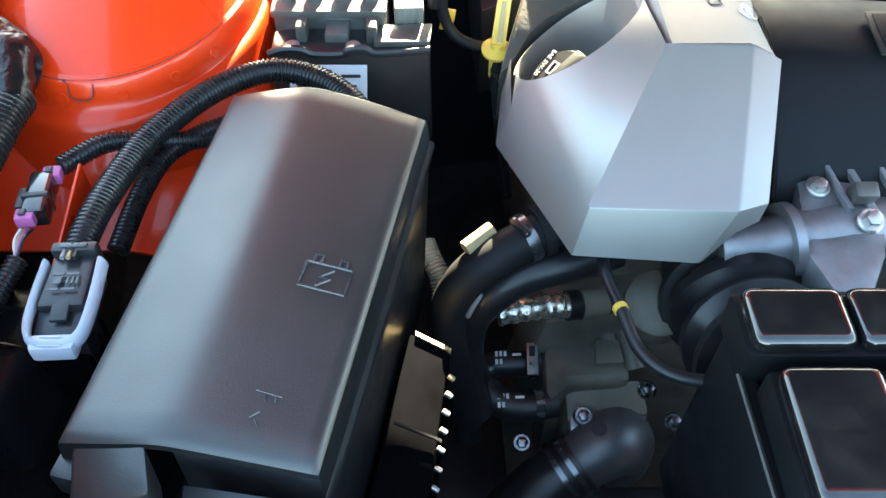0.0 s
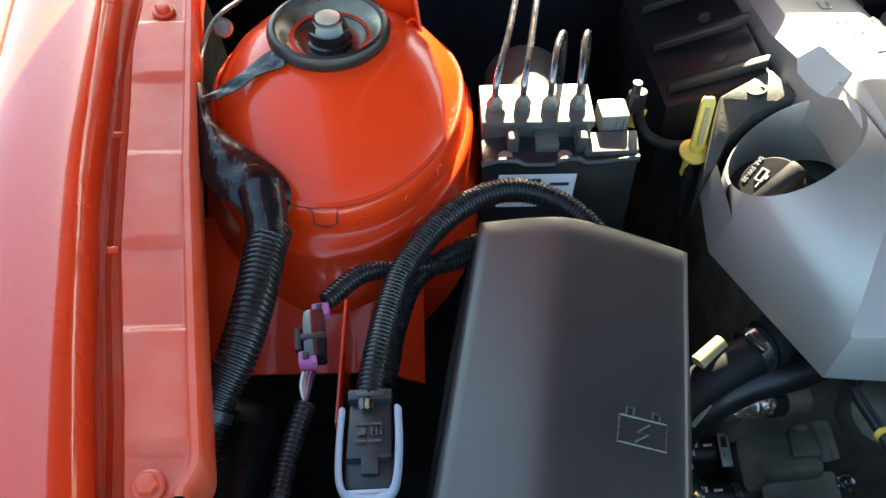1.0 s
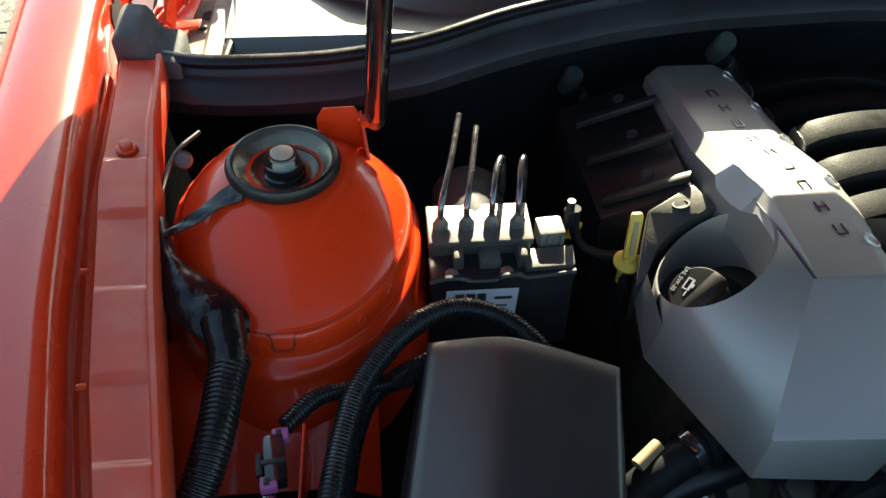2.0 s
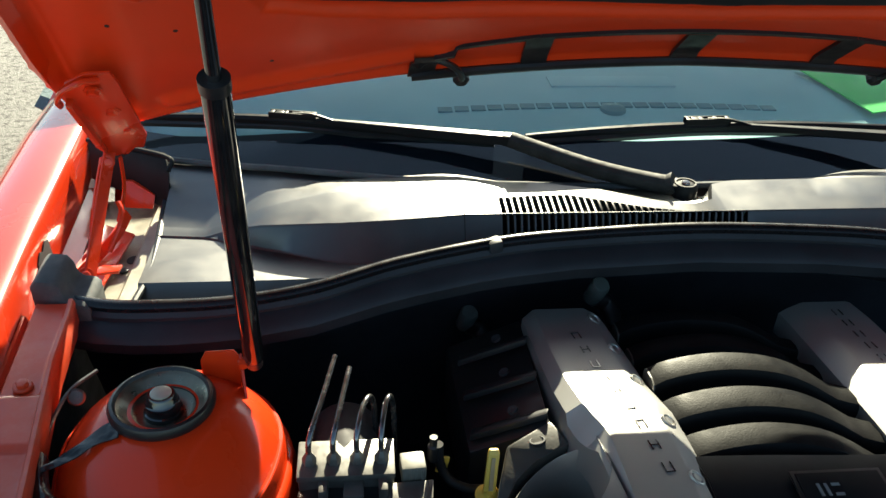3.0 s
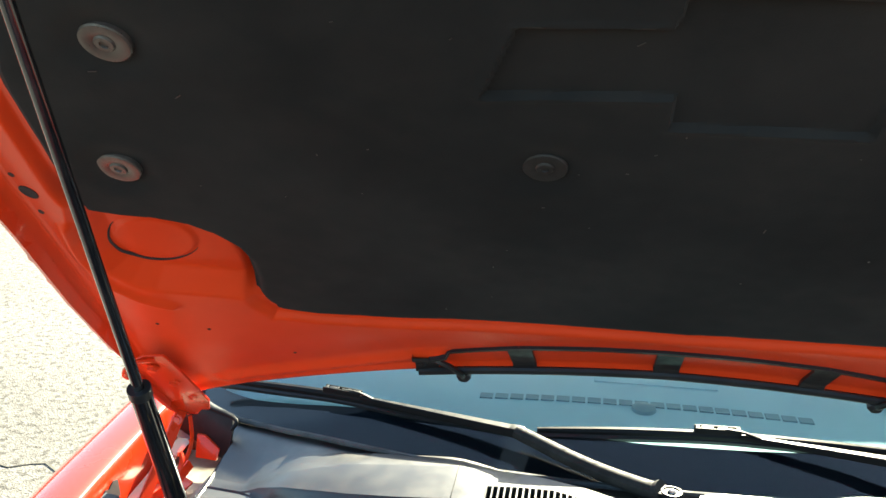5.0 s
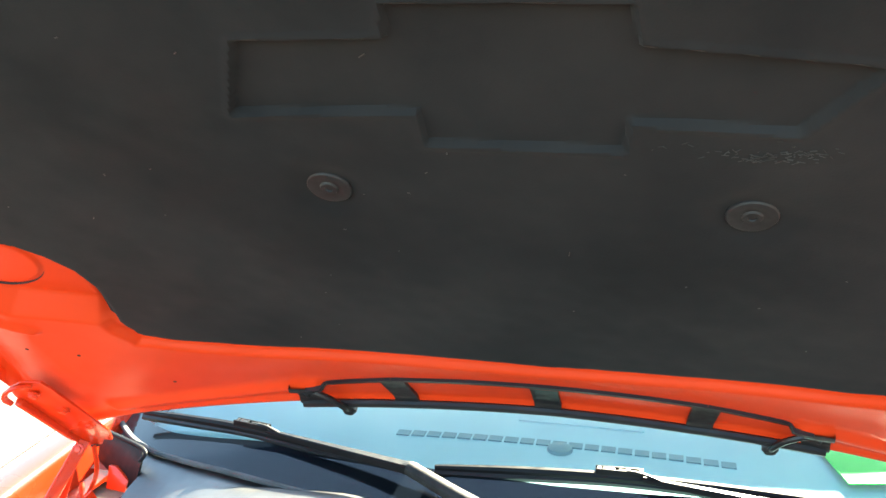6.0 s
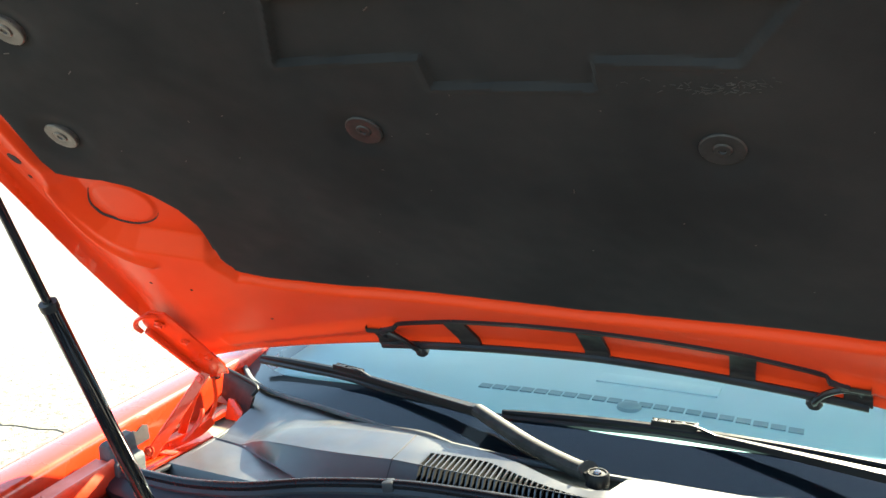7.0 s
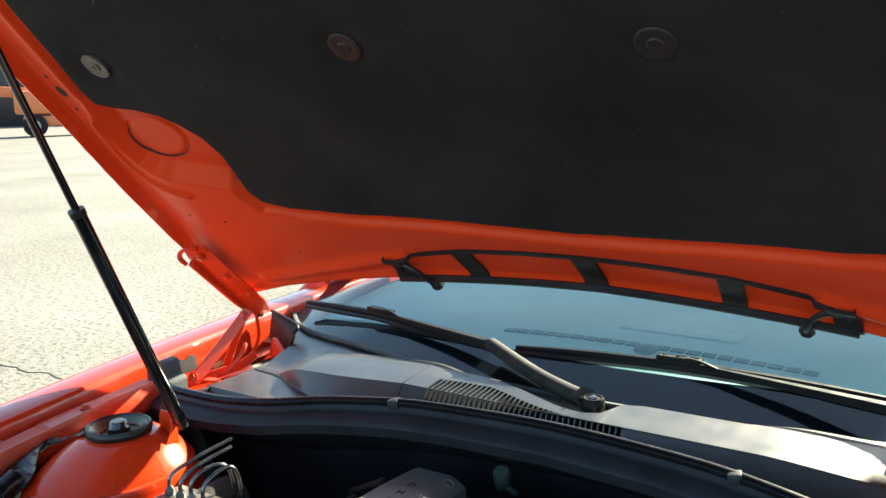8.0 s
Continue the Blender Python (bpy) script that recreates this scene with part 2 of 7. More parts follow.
def asphalt_material():
    m = bpy.data.materials.new("worn_asphalt")
    m.use_nodes = True
    n, l = m.node_tree.nodes, m.node_tree.links
    b = n["Principled BSDF"]
    b.inputs["Roughness"].default_value = 0.9
    tc = n.new("ShaderNodeTexCoord")
    v = n.new("ShaderNodeTexVoronoi")
    v.inputs["Scale"].default_value = 140
    big = n.new("ShaderNodeTexNoise")
    big.inputs["Scale"].default_value, big.inputs["Detail"].default_value = 0.5, 8
    fine = n.new("ShaderNodeTexNoise")
    fine.inputs["Scale"].default_value, fine.inputs["Detail"].default_value = 30, 8
    for k in (v, big, fine):
        l.new(tc.outputs["Object"], k.inputs["Vector"])
    ramp = n.new("ShaderNodeValToRGB")
    ramp.color_ramp.elements[0].color = (0.090, 0.084, 0.078, 1)
    ramp.color_ramp.elements[1].color = (0.250, 0.240, 0.225, 1)
    l.new(v.outputs["Color"], ramp.inputs["Fac"])
    mul = n.new("ShaderNodeMix")
    mul.data_type, mul.blend_type = "RGBA", "MULTIPLY"
    mul.inputs["Factor"].default_value = 0.75
    r2 = n.new("ShaderNodeValToRGB")
    r2.color_ramp.elements[0].position, r2.color_ramp.elements[1].position = 0.3, 0.7
    r2.color_ramp.elements[0].color = (0.52, 0.51, 0.50, 1)
    l.new(big.outputs["Fac"], r2.inputs["Fac"])
    l.new(ramp.outputs["Color"], mul.inputs["A"])
    l.new(r2.outputs["Color"], mul.inputs["B"])
    # dark pitted spots
    r3 = n.new("ShaderNodeValToRGB")
    r3.color_ramp.elements[0].position, r3.color_ramp.elements[1].position = 0.36, 0.50
    r3.color_ramp.elements[0].color = (0.34, 0.33, 0.325, 1)
    l.new(fine.outputs["Fac"], r3.inputs["Fac"])
    pit = n.new("ShaderNodeMix")
    pit.data_type, pit.blend_type = "RGBA", "MULTIPLY"
    pit.inputs["Factor"].default_value = 0.95
    l.new(mul.outputs["Result"], pit.inputs["A"])
    l.new(r3.outputs["Color"], pit.inputs["B"])
    l.new(pit.outputs["Result"], b.inputs["Base Color"])
    bp = n.new("ShaderNodeBump")
    bp.inputs["Strength"].default_value, bp.inputs["Distance"].default_value = 0.6, 0.004
    l.new(v.outputs["Distance"], bp.inputs["Height"])
    l.new(bp.outputs["Normal"], b.inputs["Normal"])
    return m


ASPHALT = asphalt_material()

# ---- builders ----
XC = 0.339                      # the car's middle line


def link_mesh(name, bm, mat, smooth=38):
    me = bpy.data.meshes.new(name)
    bmesh.ops.recalc_face_normals(bm, faces=bm.faces)
    bm.to_mesh(me)
    bm.free()
    me.materials.append(mat)
    for p in me.polygons:
        p.use_smooth = smooth > 0
    if smooth:
        me.set_sharp_from_angle(angle=radians(smooth))
    return new(name, me)


def thing(name, label, category, base, group="", kind=""):
    """An Empty at a thing's base; its parts are meshes in world places."""
    e = new(name)
    e.location = base
    e.empty_display_size = 0.02
    return tagged(e, label, category, group, kind)


def part(name, bm, mat, parent, label="", smooth=38):
    ob = link_mesh(name, bm, mat, smooth)
    ob.parent = parent
    if parent.type == "EMPTY":
        ob.matrix_parent_inverse = Matrix.Translation(-parent.location)
    return tagged(ob, label)


def solo(name, bm, mat, label, category, group="", kind="", smooth=38):
    return tagged(link_mesh(name, bm, mat, smooth), label, category, group, kind)


def box(c, s, bev=0.0015, turn=(0, 0, 0), bm=None, seg=2):
    """A bevelled block: centre, size, turn in degrees."""
    bm = bm or bmesh.new()
    made = bmesh.ops.create_cube(bm, size=1.0)["verts"]
    bmesh.ops.scale(bm, vec=s, verts=made)
    if bev:
        edges = list({e for v in made for e in v.link_edges})
        got = bmesh.ops.bevel(bm, geom=edges, offset=min(bev, min(s) * 0.45), segments=seg, profile=0.6, affect="EDGES")
        made = list({v for f in got["faces"] for v in f.verts} | {v for v in made if v.is_valid})
    m = pose(*c, *turn)
    bmesh.ops.transform(bm, matrix=m, verts=made)
    return bm


def spline(pts, n):
    """Catmull-Rom through the points, about n samples."""
    p = [Vector(q) for q in pts]
    p = [2 * p[0] - p[1]] + p + [2 * p[-1] - p[-2]]
    out = []
    k = max(2, n // (len(p) - 3))
    for i in range(1, len(p) - 2):
        a, b, c, d = p[i - 1:i + 3]
        for j in range(k):
            t = j / k
            out.append(0.5 * (2 * b + (c - a) * t + (2 * a - 5 * b + 4 * c - d) * t * t + (3 * b - a - 3 * c + d) * t ** 3))
    return out + [p[-2]]


def even(pts, step):
    """Points along a polyline at even steps."""
    out, rest = [pts[0]], step
    for a, b in zip(pts, pts[1:]):
        d = (b - a).length
        while d >= rest and d > 0:
            a = a + (b - a) * (rest / d)
            out.append(a)
            d = (b - a).length
            rest = step
        rest -= d
    return out


def tube(pts, r, sides=10, samples=40, bm=None, rib=0.0, depth=0.0012, flat=1.0, caps=True, straight=False):
    """A tube along the points; rib: pitch of its corrugations; r: radius or a function of 0..1."""
    bm = bm or bmesh.new()
    line = [Vector(q) for q in pts] if straight else spline(pts, samples)
    if rib:
        line = even(line, rib / 4)
    up = Vector((0.13, 0.21, 1)).normalized()
    rings = []
    for i, q in enumerate(line):
        d = (line[min(i + 1, len(line) - 1)] - line[max(i - 1, 0)]).normalized()
        a = d.cross(up)
        a = a.normalized() if a.length > 1e-4 else Vector((1, 0, 0))
        b = a.cross(d).normalized()
        up = b
        t = i / max(1, len(line) - 1)
        rad = r(t) if callable(r) else r
        if rib:
            rad += depth * (1 if i % 4 in (1, 2) else -1)
        rings.append([bm.verts.new(q + a * rad * math.cos(w) + b * rad * flat * math.sin(w)) for w in [2 * math.pi * k / sides for k in range(sides)]])
    for r0, r1 in zip(rings, rings[1:]):
        for k in range(sides):
            bm.faces.new((r0[k], r0[(k + 1) % sides], r1[(k + 1) % sides], r1[k]))
    if caps:
        bm.faces.new(rings[0])
        bm.faces.new(rings[-1])
    return bm


def lathe(profile, m=None, sides=40, bm=None, cap=True):
    """Turned solid: (radius, height) pairs about z, then moved by the pose m."""
    bm = bm or bmesh.new()
    m = m or Matrix.Identity(4)
    rings = [[bm.verts.new(m @ Vector((max(r, 1e-5) * math.cos(a), max(r, 1e-5) * math.sin(a), z))) for a in [2 * math.pi * k / sides for k in range(sides)]] for r, z in profile]
    for r0, r1 in zip(rings, rings[1:]):
        for k in range(sides):
            bm.faces.new((r0[k], r0[(k + 1) % sides], r1[(k + 1) % sides], r1[k]))
    if cap:
        bm.faces.new(rings[0])
        bm.faces.new(rings[-1])
    return bm


def sheet(rows, thick=0.0, bm=None, skip=None):
    """A grid of points as a surface; thick: gives it a back along the normals."""
    bm = bm or bmesh.new()
    g = [[bm.verts.new(p) for p in row] for row in rows]
    for i in range(len(g) - 1):
        for j in range(len(g[0]) - 1):
            if skip and skip(i, j):
                continue
            q = (g[i][j], g[i][j + 1], g[i + 1][j + 1], g[i + 1][j])
            if len(set(q)) == 4:
                bm.faces.new(q)
    if skip:
        for v in [v for row in g for v in row if not v.link_faces]:
            bm.verts.remove(v)
    if thick:
        bm.normal_update()
        bmesh.ops.solidify(bm, geom=bm.faces[:], thickness=thick)
    return bm


def slab(poly, push, bev=0.0, bm=None, seg=2):
    """A solid between a polygon and the same polygon pushed along a vector."""
    bm = bm or bmesh.new()
    push = Vector(push)
    a = [bm.verts.new(p) for p in poly]
    b = [bm.verts.new(Vector(p) + push) for p in poly]
    n = len(a)
    faces = [bm.faces.new(a[::-1]), bm.faces.new(b)]
    for k in range(n):
        faces.append(bm.faces.new((a[k], a[(k + 1) % n], b[(k + 1) % n], b[k])))
    bmesh.ops.recalc_face_normals(bm, faces=faces)
    if bev:
        bmesh.ops.bevel(bm, geom=list({e for f in faces for e in f.edges}), offset=bev, segments=seg, profile=0.6, affect="EDGES")
    return bm


def lerp_table(table, x):
    """Smooth value from a table of (x, value) rows."""
    if x <= table[0][0]:
        return table[0][1]
    for (a, p), (b, q) in zip(table, table[1:]):
        if x <= b:
            t = (x - a) / (b - a)
            return p + (q - p) * t
    return table[-1][1]


def smooth01(t):
    t = min(1.0, max(0.0, t))
    return t * t * (3 - 2 * t)


def bolt(name, at, normal, r, h, mat, parent, washer=True):
    """A hexagonal flange bolt head."""
    m = Matrix.Translation(at) @ Vector(normal).to_track_quat("Z", "Y").to_matrix().to_4x4()
    bm = bmesh.new()
    if washer:
        lathe([(r * 1.55, -0.001), (r * 1.55, h * 0.18), (r * 1.3, h * 0.3)], m, 24, bm)
    lathe([(r, 0), (r, h * 0.8), (r * 0.88, h * 0.94), (r * 0.6, h), (0, h)], m, 6, bm)
    return part(name, bm, mat, parent, smooth=25)


def bars(name, parent, mat, origin, right, up, marks, lift=0.0006):
    """Small flat printed bars: (x, y, width, height) from an origin on a surface."""
    right, up = Vector(right).normalized(), Vector(up).normalized()
    nrm = right.cross(up)
    bm = bmesh.new()
    for x, y, w, h in marks:
        q = [Vector(origin) + right * a + up * b for a, b in ((x, y), (x + w, y), (x + w, y + h), (x, y + h))]
        slab(q, nrm * lift, 0, bm)
    return part(name, bm, mat, parent, smooth=0)

# ---- ground and distance ----
def build_ground():
    bm = bmesh.new()
    xs = [-400, -120, -40, -12, -6, -3, 3, 12, 60, 400]
    ys = [-400, -60, -12, -4, 4, 8, 20, 60, 150, 400]
    sheet([[(x, y, 0) for x in xs] for y in ys], 0, bm)
    g = solo("ground", bm, ASPHALT, "sunlit worn pale asphalt of an open lot", "ground", kind="structure", smooth=0)
    # a thin wandering crack in the asphalt
    rnd = random.Random(4)
    pts = []
    for i in range(60):
        t = i / 59
        pts.append((-1.25 - 4.2 * t + rnd.uniform(-0.02, 0.02), 2.58 - 0.30 * t + rnd.uniform(-0.03, 0.03)))
    bm = bmesh.new()
    for (x0, y0), (x1, y1) in zip(pts, pts[1:]):
        w = rnd.uniform(0.002, 0.007)
        slab([(x0, y0 - w, 0.0005), (x1, y1 - w, 0.0005), (x1, y1 + w, 0.0005), (x0, y0 + w, 0.0005)], (0, 0, 0.003), 0, bm)
    part("crack", bm, IRON, g, "thin dark crack", smooth=0)


build_ground()


# ---- the open bonnet ----
TH = radians(43.5)
HO = Vector((XC, 1.13, 1.081))
EV = Vector((0, -math.cos(TH), math.sin(TH)))
EN = Vector((0, -math.sin(TH), -math.cos(TH)))
HOOD_W = [(0, 0.703), (0.05, 0.737), (0.11, 0.751), (0.21, 0.749), (0.34, 0.738), (0.5, 0.716), (0.673, 0.698), (0.9, 0.665), (1.1, 0.60), (1.3, 0.52)]
HOOD_REAR = [(0, 0.055), (0.2, 0.047), (0.36, 0.042), (0.5, 0.030), (0.62, 0.020), (0.75, -0.004)]
INS_EDGE = [(0.20, 0.49), (0.269, 0.497), (0.279, 0.508), (0.307, 0.513), (0.35, 0.504), (0.391, 0.499), (0.43, 0.504), (0.463, 0.52), (0.487, 0.542), (0.505, 0.571),
            (0.517, 0.607), (0.530, 0.629), (0.553, 0.631), (0.641, 0.617), (0.713, 0.606), (0.738, 0.599), (0.772, 0.582), (0.9, 0.555), (1.05, 0.50)]
INS_REAR = [(0, 0.189), (0.11, 0.195), (0.188, 0.204), (0.343, 0.219), (0.45, 0.243), (0.497, 0.264), (0.7, 0.287)]
EMBLEM = [(-0.207, 0.665), (-0.05, 0.66), (-0.05, 0.622), (0.11, 0.617), (0.114, 0.652), (0.235, 0.648), (0.278, 0.715), (0.122, 0.728), (0.116, 0.765), (-0.052, 0.77), (-0.058, 0.738), (-0.175, 0.742)]


def smooth_table(table, x):
    """Value from a table, rounded at its corners."""
    return sum(lerp_table(table, x + d) for d in (-0.012, -0.006, 0.0, 0.006, 0.012)) / 5


def hood_point(u, v, n=0.0):
    n = n - 0.02 + 0.14 * u * u - 0.013 * smooth01(1 - v / 0.2)
    k = smooth01((u + 0.3) / 0.7) * (1 - smooth01((v - 0.2) / 0.25))      # the rear edge hangs a little lower on this side
    return HO + Vector((u + 0.010 * k, 0.028 * k, -0.0105 * k)) + EV * v + EN * n


RIB = [Vector((0.667, 0.492)), Vector((0.677, 0.460)), Vector((0.683, 0.425)), Vector((0.681, 0.390)), Vector((0.672, 0.362)), Vector((0.650, 0.335)), Vector((0.618, 0.310))]


def seg_dist(p, line):
    best = 9.0
    for a, b in zip(line, line[1:]):
        t = max(0, min(1, (p - a).dot(b - a) / (b - a).length_squared))
        best = min(best, (p - a - (b - a) * t).length)
    return best


def bowl_depth(p):
    """How far a point lies inside the rounded recess round the stamped lid."""
    d = 9.0
    for a, b in zip(BOWL, BOWL[1:]):
        t = max(0, min(1, (p - a).dot(b - a) / (b - a).length_squared))
        q = p - a - (b - a) * t
        k = q.length
        if k < abs(d):
            cross = (b - a).x * q.y - (b - a).y * q.x
            d = k if cross < 0 else -k
    return d


def hood_relief(u, v):
    """Stamped relief of the inner panel."""
    a = abs(u)
    inner = min(smooth_table(INS_EDGE, v) - a, v - smooth_table(INS_REAR, a))
    n = -0.011 * smooth01((inner + 0.019) / 0.013) - 0.020 * smooth01((inner - 0.004) / 0.03)
    # side frame: tilted outwards to a crease, then a flange up to the hem
    e = smooth_table(HOOD_W, v) - a
    side = smooth01((v - 0.10) / 0.12)
    tilt = max(0.0, 1 - max(0.0, e - 0.020) / 0.085)
    n -= side * 0.022 * tilt * (0.35 + 0.65 * tilt) * (1 - max(0.0, 1 - e / 0.020) * 0.9)
    n += 0.0022 * math.exp(-((e - 0.023) / 0.004) ** 2) * side
    p = Vector((a, v))
    if 0.42 < a < 0.72 and 0.22 < v < 0.60:
        n += 0.0075 * math.exp(-(seg_dist(p, RIB) / 0.0065) ** 2)
        q = max(0.0, min(1.0, bowl_depth(p) / 0.029))
        n -= 0.026 * q * smooth01((0.60 - v) / 0.06)
        n += 0.003 * smooth01((0.048 - (p - LID).length) / 0.006)
    # raised bead and rolled rear edge
    if 0.3 < a < 0.68 and v < 0.16:
        n += 0.010 * math.exp(-((v - smooth_table(BEAD, a)) / 0.016) ** 2) * smooth01((0.665 - a) / 0.025)
    n += 0.006 * math.exp(-((v - lerp_table(HOOD_REAR, a) - 0.006) / 0.010) ** 2)
    return n


BOWL = [Vector(q) for q in ((0.640, 0.60), (0.645, 0.535), (0.660, 0.500), (0.668, 0.460), (0.670, 0.425), (0.664, 0.392), (0.648, 0.369), (0.624, 0.349), (0.585, 0.333), (0.545, 0.317), (0.515, 0.303), (0.40, 0.275))]
LID = Vector((0.598, 0.431))
BEAD = [(0.3, 0.112), (0.342, 0.106), (0.43, 0.084), (0.53, 0.066), (0.64, 0.052), (0.7, 0.045)]


def build_hood():
    hood = thing("car_hood", "open red car bonnet with black felt liner on its underside", "car hood", (XC, 1.13, 1.08))
    nu, nv = 460, 380

    def grid(f):
        rows = []
        for j in range(nv + 1):
            s = lerp_table([(0, 0), (0.78, 0.48), (1, 1)], j / nv)      # closer rows near the hinges
            row = []
            for i in range(nu + 1):
                w = -1 + 2 * i / nu
                w = math.copysign(lerp_table([(0, 0), (0.28, 0.55), (1, 1)], abs(w)), w)
                u = w * lerp_table(HOOD_W, s * 1.3)
                v = lerp_table(HOOD_REAR, abs(u)) * (1 - s) ** 3 + s * (1.3 - 0.25 * u * u)
                row.append(f(u, v))
            rows.append(row)
        return rows
    flat = grid(lambda u, v: (u, v, hood_relief(u, v)))
    deep = np.array([[q[2] for q in row] for row in flat])
    for _ in range(2):          # soften the pressing
        pad = np.pad(deep, 1, mode="edge")
        deep = 0.4 * deep + 0.15 * (pad[:-2, 1:-1] + pad[2:, 1:-1] + pad[1:-1, :-2] + pad[1:-1, 2:])
    inner = part("inner_panel", sheet([[hood_point(q[0], q[1], float(deep[j, i])) for i, q in enumerate(row)] for j, row in enumerate(flat)]), RED_IN, hood, smooth=60)
    part("outer_skin", sheet(grid(lambda u, v: hood_point(u, v, -0.045 - 0.004 * smooth01(1 - v / 0.1)))), RED, hood)
    # folded hem joining the two skins
    for side in (-1, 1):
        rows = []
        for j in range(0, 121):
            v = 0.0 + 1.24 * j / 120
            w = lerp_table(HOOD_W, v)
            wob = 0.0022 * max(0.0, math.sin(j * 1.05) + math.sin(j * 2.37) - 0.9)
            rows.append([hood_point(side * (w - 0.012), v, -0.012), hood_point(side * (w - 0.002), v, -0.002), hood_point(side * (w + 0.005 + wob), v, -0.006), hood_point(side * (w + 0.007 + wob), v, -0.040), hood_point(side * (w - 0.012), v, -0.052)])
        part("hem", sheet(rows), RED, hood)
    # holes and studs in the left frame
    for side in (-1, 1):
        def seat(u, v):
            p = hood_point(side * u, v, hood_relief(u, v))
            a = hood_point(side * (u + 0.006), v, hood_relief(u + 0.006, v)) - hood_point(side * (u - 0.006), v, hood_relief(u - 0.006, v))
            b = hood_point(side * u, v + 0.006, hood_relief(u, v + 0.006)) - hood_point(side * u, v - 0.006, hood_relief(u, v - 0.006))
            nn = a.cross(b).normalized()
            nn = nn if nn.dot(EN) > 0 else -nn
            return Matrix.Translation(p) @ nn.to_track_quat("Z", "Y").to_matrix().to_4x4()
        part("access_hole", lathe([(0.0105, -0.003), (0.0105, 0.0008), (0.0085, 0.0012), (0.008, 0.0007), (0.0, 0.0007)], seat(0.672, 0.556), 28), DARK, inner, "dark round access hole")
        for uu, vv in ((0.674, 0.585), (0.680, 0.518)):
            part("stud_hole", lathe([(0.0035, -0.001), (0.0035, 0.0008), (0, 0.0008)], seat(uu, vv), 12), DARK, inner)
        for uu, vv in ((0.60, 0.235), (0.66, 0.26), (0.515, 0.13), (0.645, 0.315)):
            part("stud_hole", lathe([(0.0026, -0.001), (0.0024, 0.0006), (0, 0.0006)], seat(uu, vv), 10), DARK, inner)
        arc = [(LID.x + 0.049 * math.cos(radians(t)), LID.y + 0.049 * math.sin(radians(t))) for t in range(50, -150, -8)]
        part("panel_gap", tube([hood_point(side * a, b, hood_relief(a, b) + 0.0004) for a, b in arc], lambda t: 0.0004 + 0.0019 * math.sin(math.pi * min(1, t * 0.97 + 0.03)) ** 1.2, 6, 60), DARK, inner, "dark curved gap round a stamped lid")

    # felt liner with pressed bow-shaped emblem
    def felt(u, v):
        # signed distance to the emblem outline
        d, c = 9.0, False
        for k in range(len(EMBLEM)):
            ax, ay = EMBLEM[k]
            bx, by = EMBLEM[(k + 1) % len(EMBLEM)]
            t = max(0, min(1, ((u - ax) * (bx - ax) + (v - ay) * (by - ay)) / ((bx - ax) ** 2 + (by - ay) ** 2)))
            d = min(d, math.hypot(u - ax - t * (bx - ax), v - ay - t * (by - ay)))
            if (ay > v) != (by > v) and u < (bx - ax) * (v - ay) / (by - ay) + ax:
                c = not c
        inside = d if c else -d
        n = -0.0025 - 0.0058 * smooth01(inside / 0.0040 + 0.5) + 0.0014 * math.exp(-((inside + 0.004) / 0.003) ** 2)
        edge = min(lerp_table(INS_EDGE, v) - abs(u), v - lerp_table(INS_REAR, abs(u)))
        n -= 0.010 * (1 - smooth01(edge / 0.012))
        n += 0.0012 * noise.noise(Vector((u * 9, v * 9, 0))) + 0.0005 * noise.noise(Vector((u * 40, v * 40, 3)))
        for cu, cv in CLIPS:
            n -= 0.005 * math.exp(-(((u - cu) ** 2 + (v - cv) ** 2) / 0.034 ** 2) ** 2)
        return n
    rows = []
    for j in range(291):
        s = j / 290
        vr = 0.24 + 0.81 * s
        row = []
        for i in range(381):
            u = (-1 + 2 * i / 380) * (lerp_table(INS_EDGE, max(vr, 0.262)) - 0.001)
            v = vr + (lerp_table(INS_REAR, abs(u)) - 0.24) * (1 - s) ** 6
            row.append(hood_point(u, v, felt(u, v)))
        rows.append(row)
    liner = part("felt_liner", sheet(rows), FELT, hood, "black pressed felt liner")
    for cu, cv in CLIPS:
        q = hood_point(cu, cv, -0.0062)
        m = Matrix.Translation(q) @ EN.to_track_quat("Z", "Y").to_matrix().to_4x4()
        clip = part("retainer_clip", lathe([(0.0215, -0.004), (0.0215, 0.0005), (0.0203, 0.0018), (0.015, 0.0022), (0.009, 0.0010), (0.0075, 0.0026), (0.004, 0.0026), (0.0035, 0.0012), (0, 0.0012)], m, 40), CLIP_GREY if abs(cu) > 0.4 else CLIP_DARK, liner, "round plastic retainer clip")
    # lint and scuffs on the felt
    rnd = random.Random(11)
    bm = bmesh.new()
    for k in range(34):
        u, v = rnd.uniform(-0.52, 0.45), rnd.uniform(0.24, 0.8)
        if v < 0.55 and abs(u) > 0.46:
            continue
        a = rnd.uniform(0, 3.1)
        ln, wd = rnd.choice((0.0008, 0.0008, 0.0011, 0.0014, 0.0035)), 0.0005
        n = felt(u, v) + 0.0004
        du, dv = math.cos(a) * ln, math.sin(a) * ln
        eu, ev = -math.sin(a) * wd, math.cos(a) * wd
        slab([hood_point(u + x * du + y * eu, v + x * dv + y * ev, n) for x, y in ((-1, -1), (1, -1), (1, 1), (-1, 1))], EN * 0.0005, 0, bm)
    tagged(part("lint", bm, CLIP_GREY, liner, "pale specks of lint and dust", smooth=0), kind="stuff")

    bm = bmesh.new()
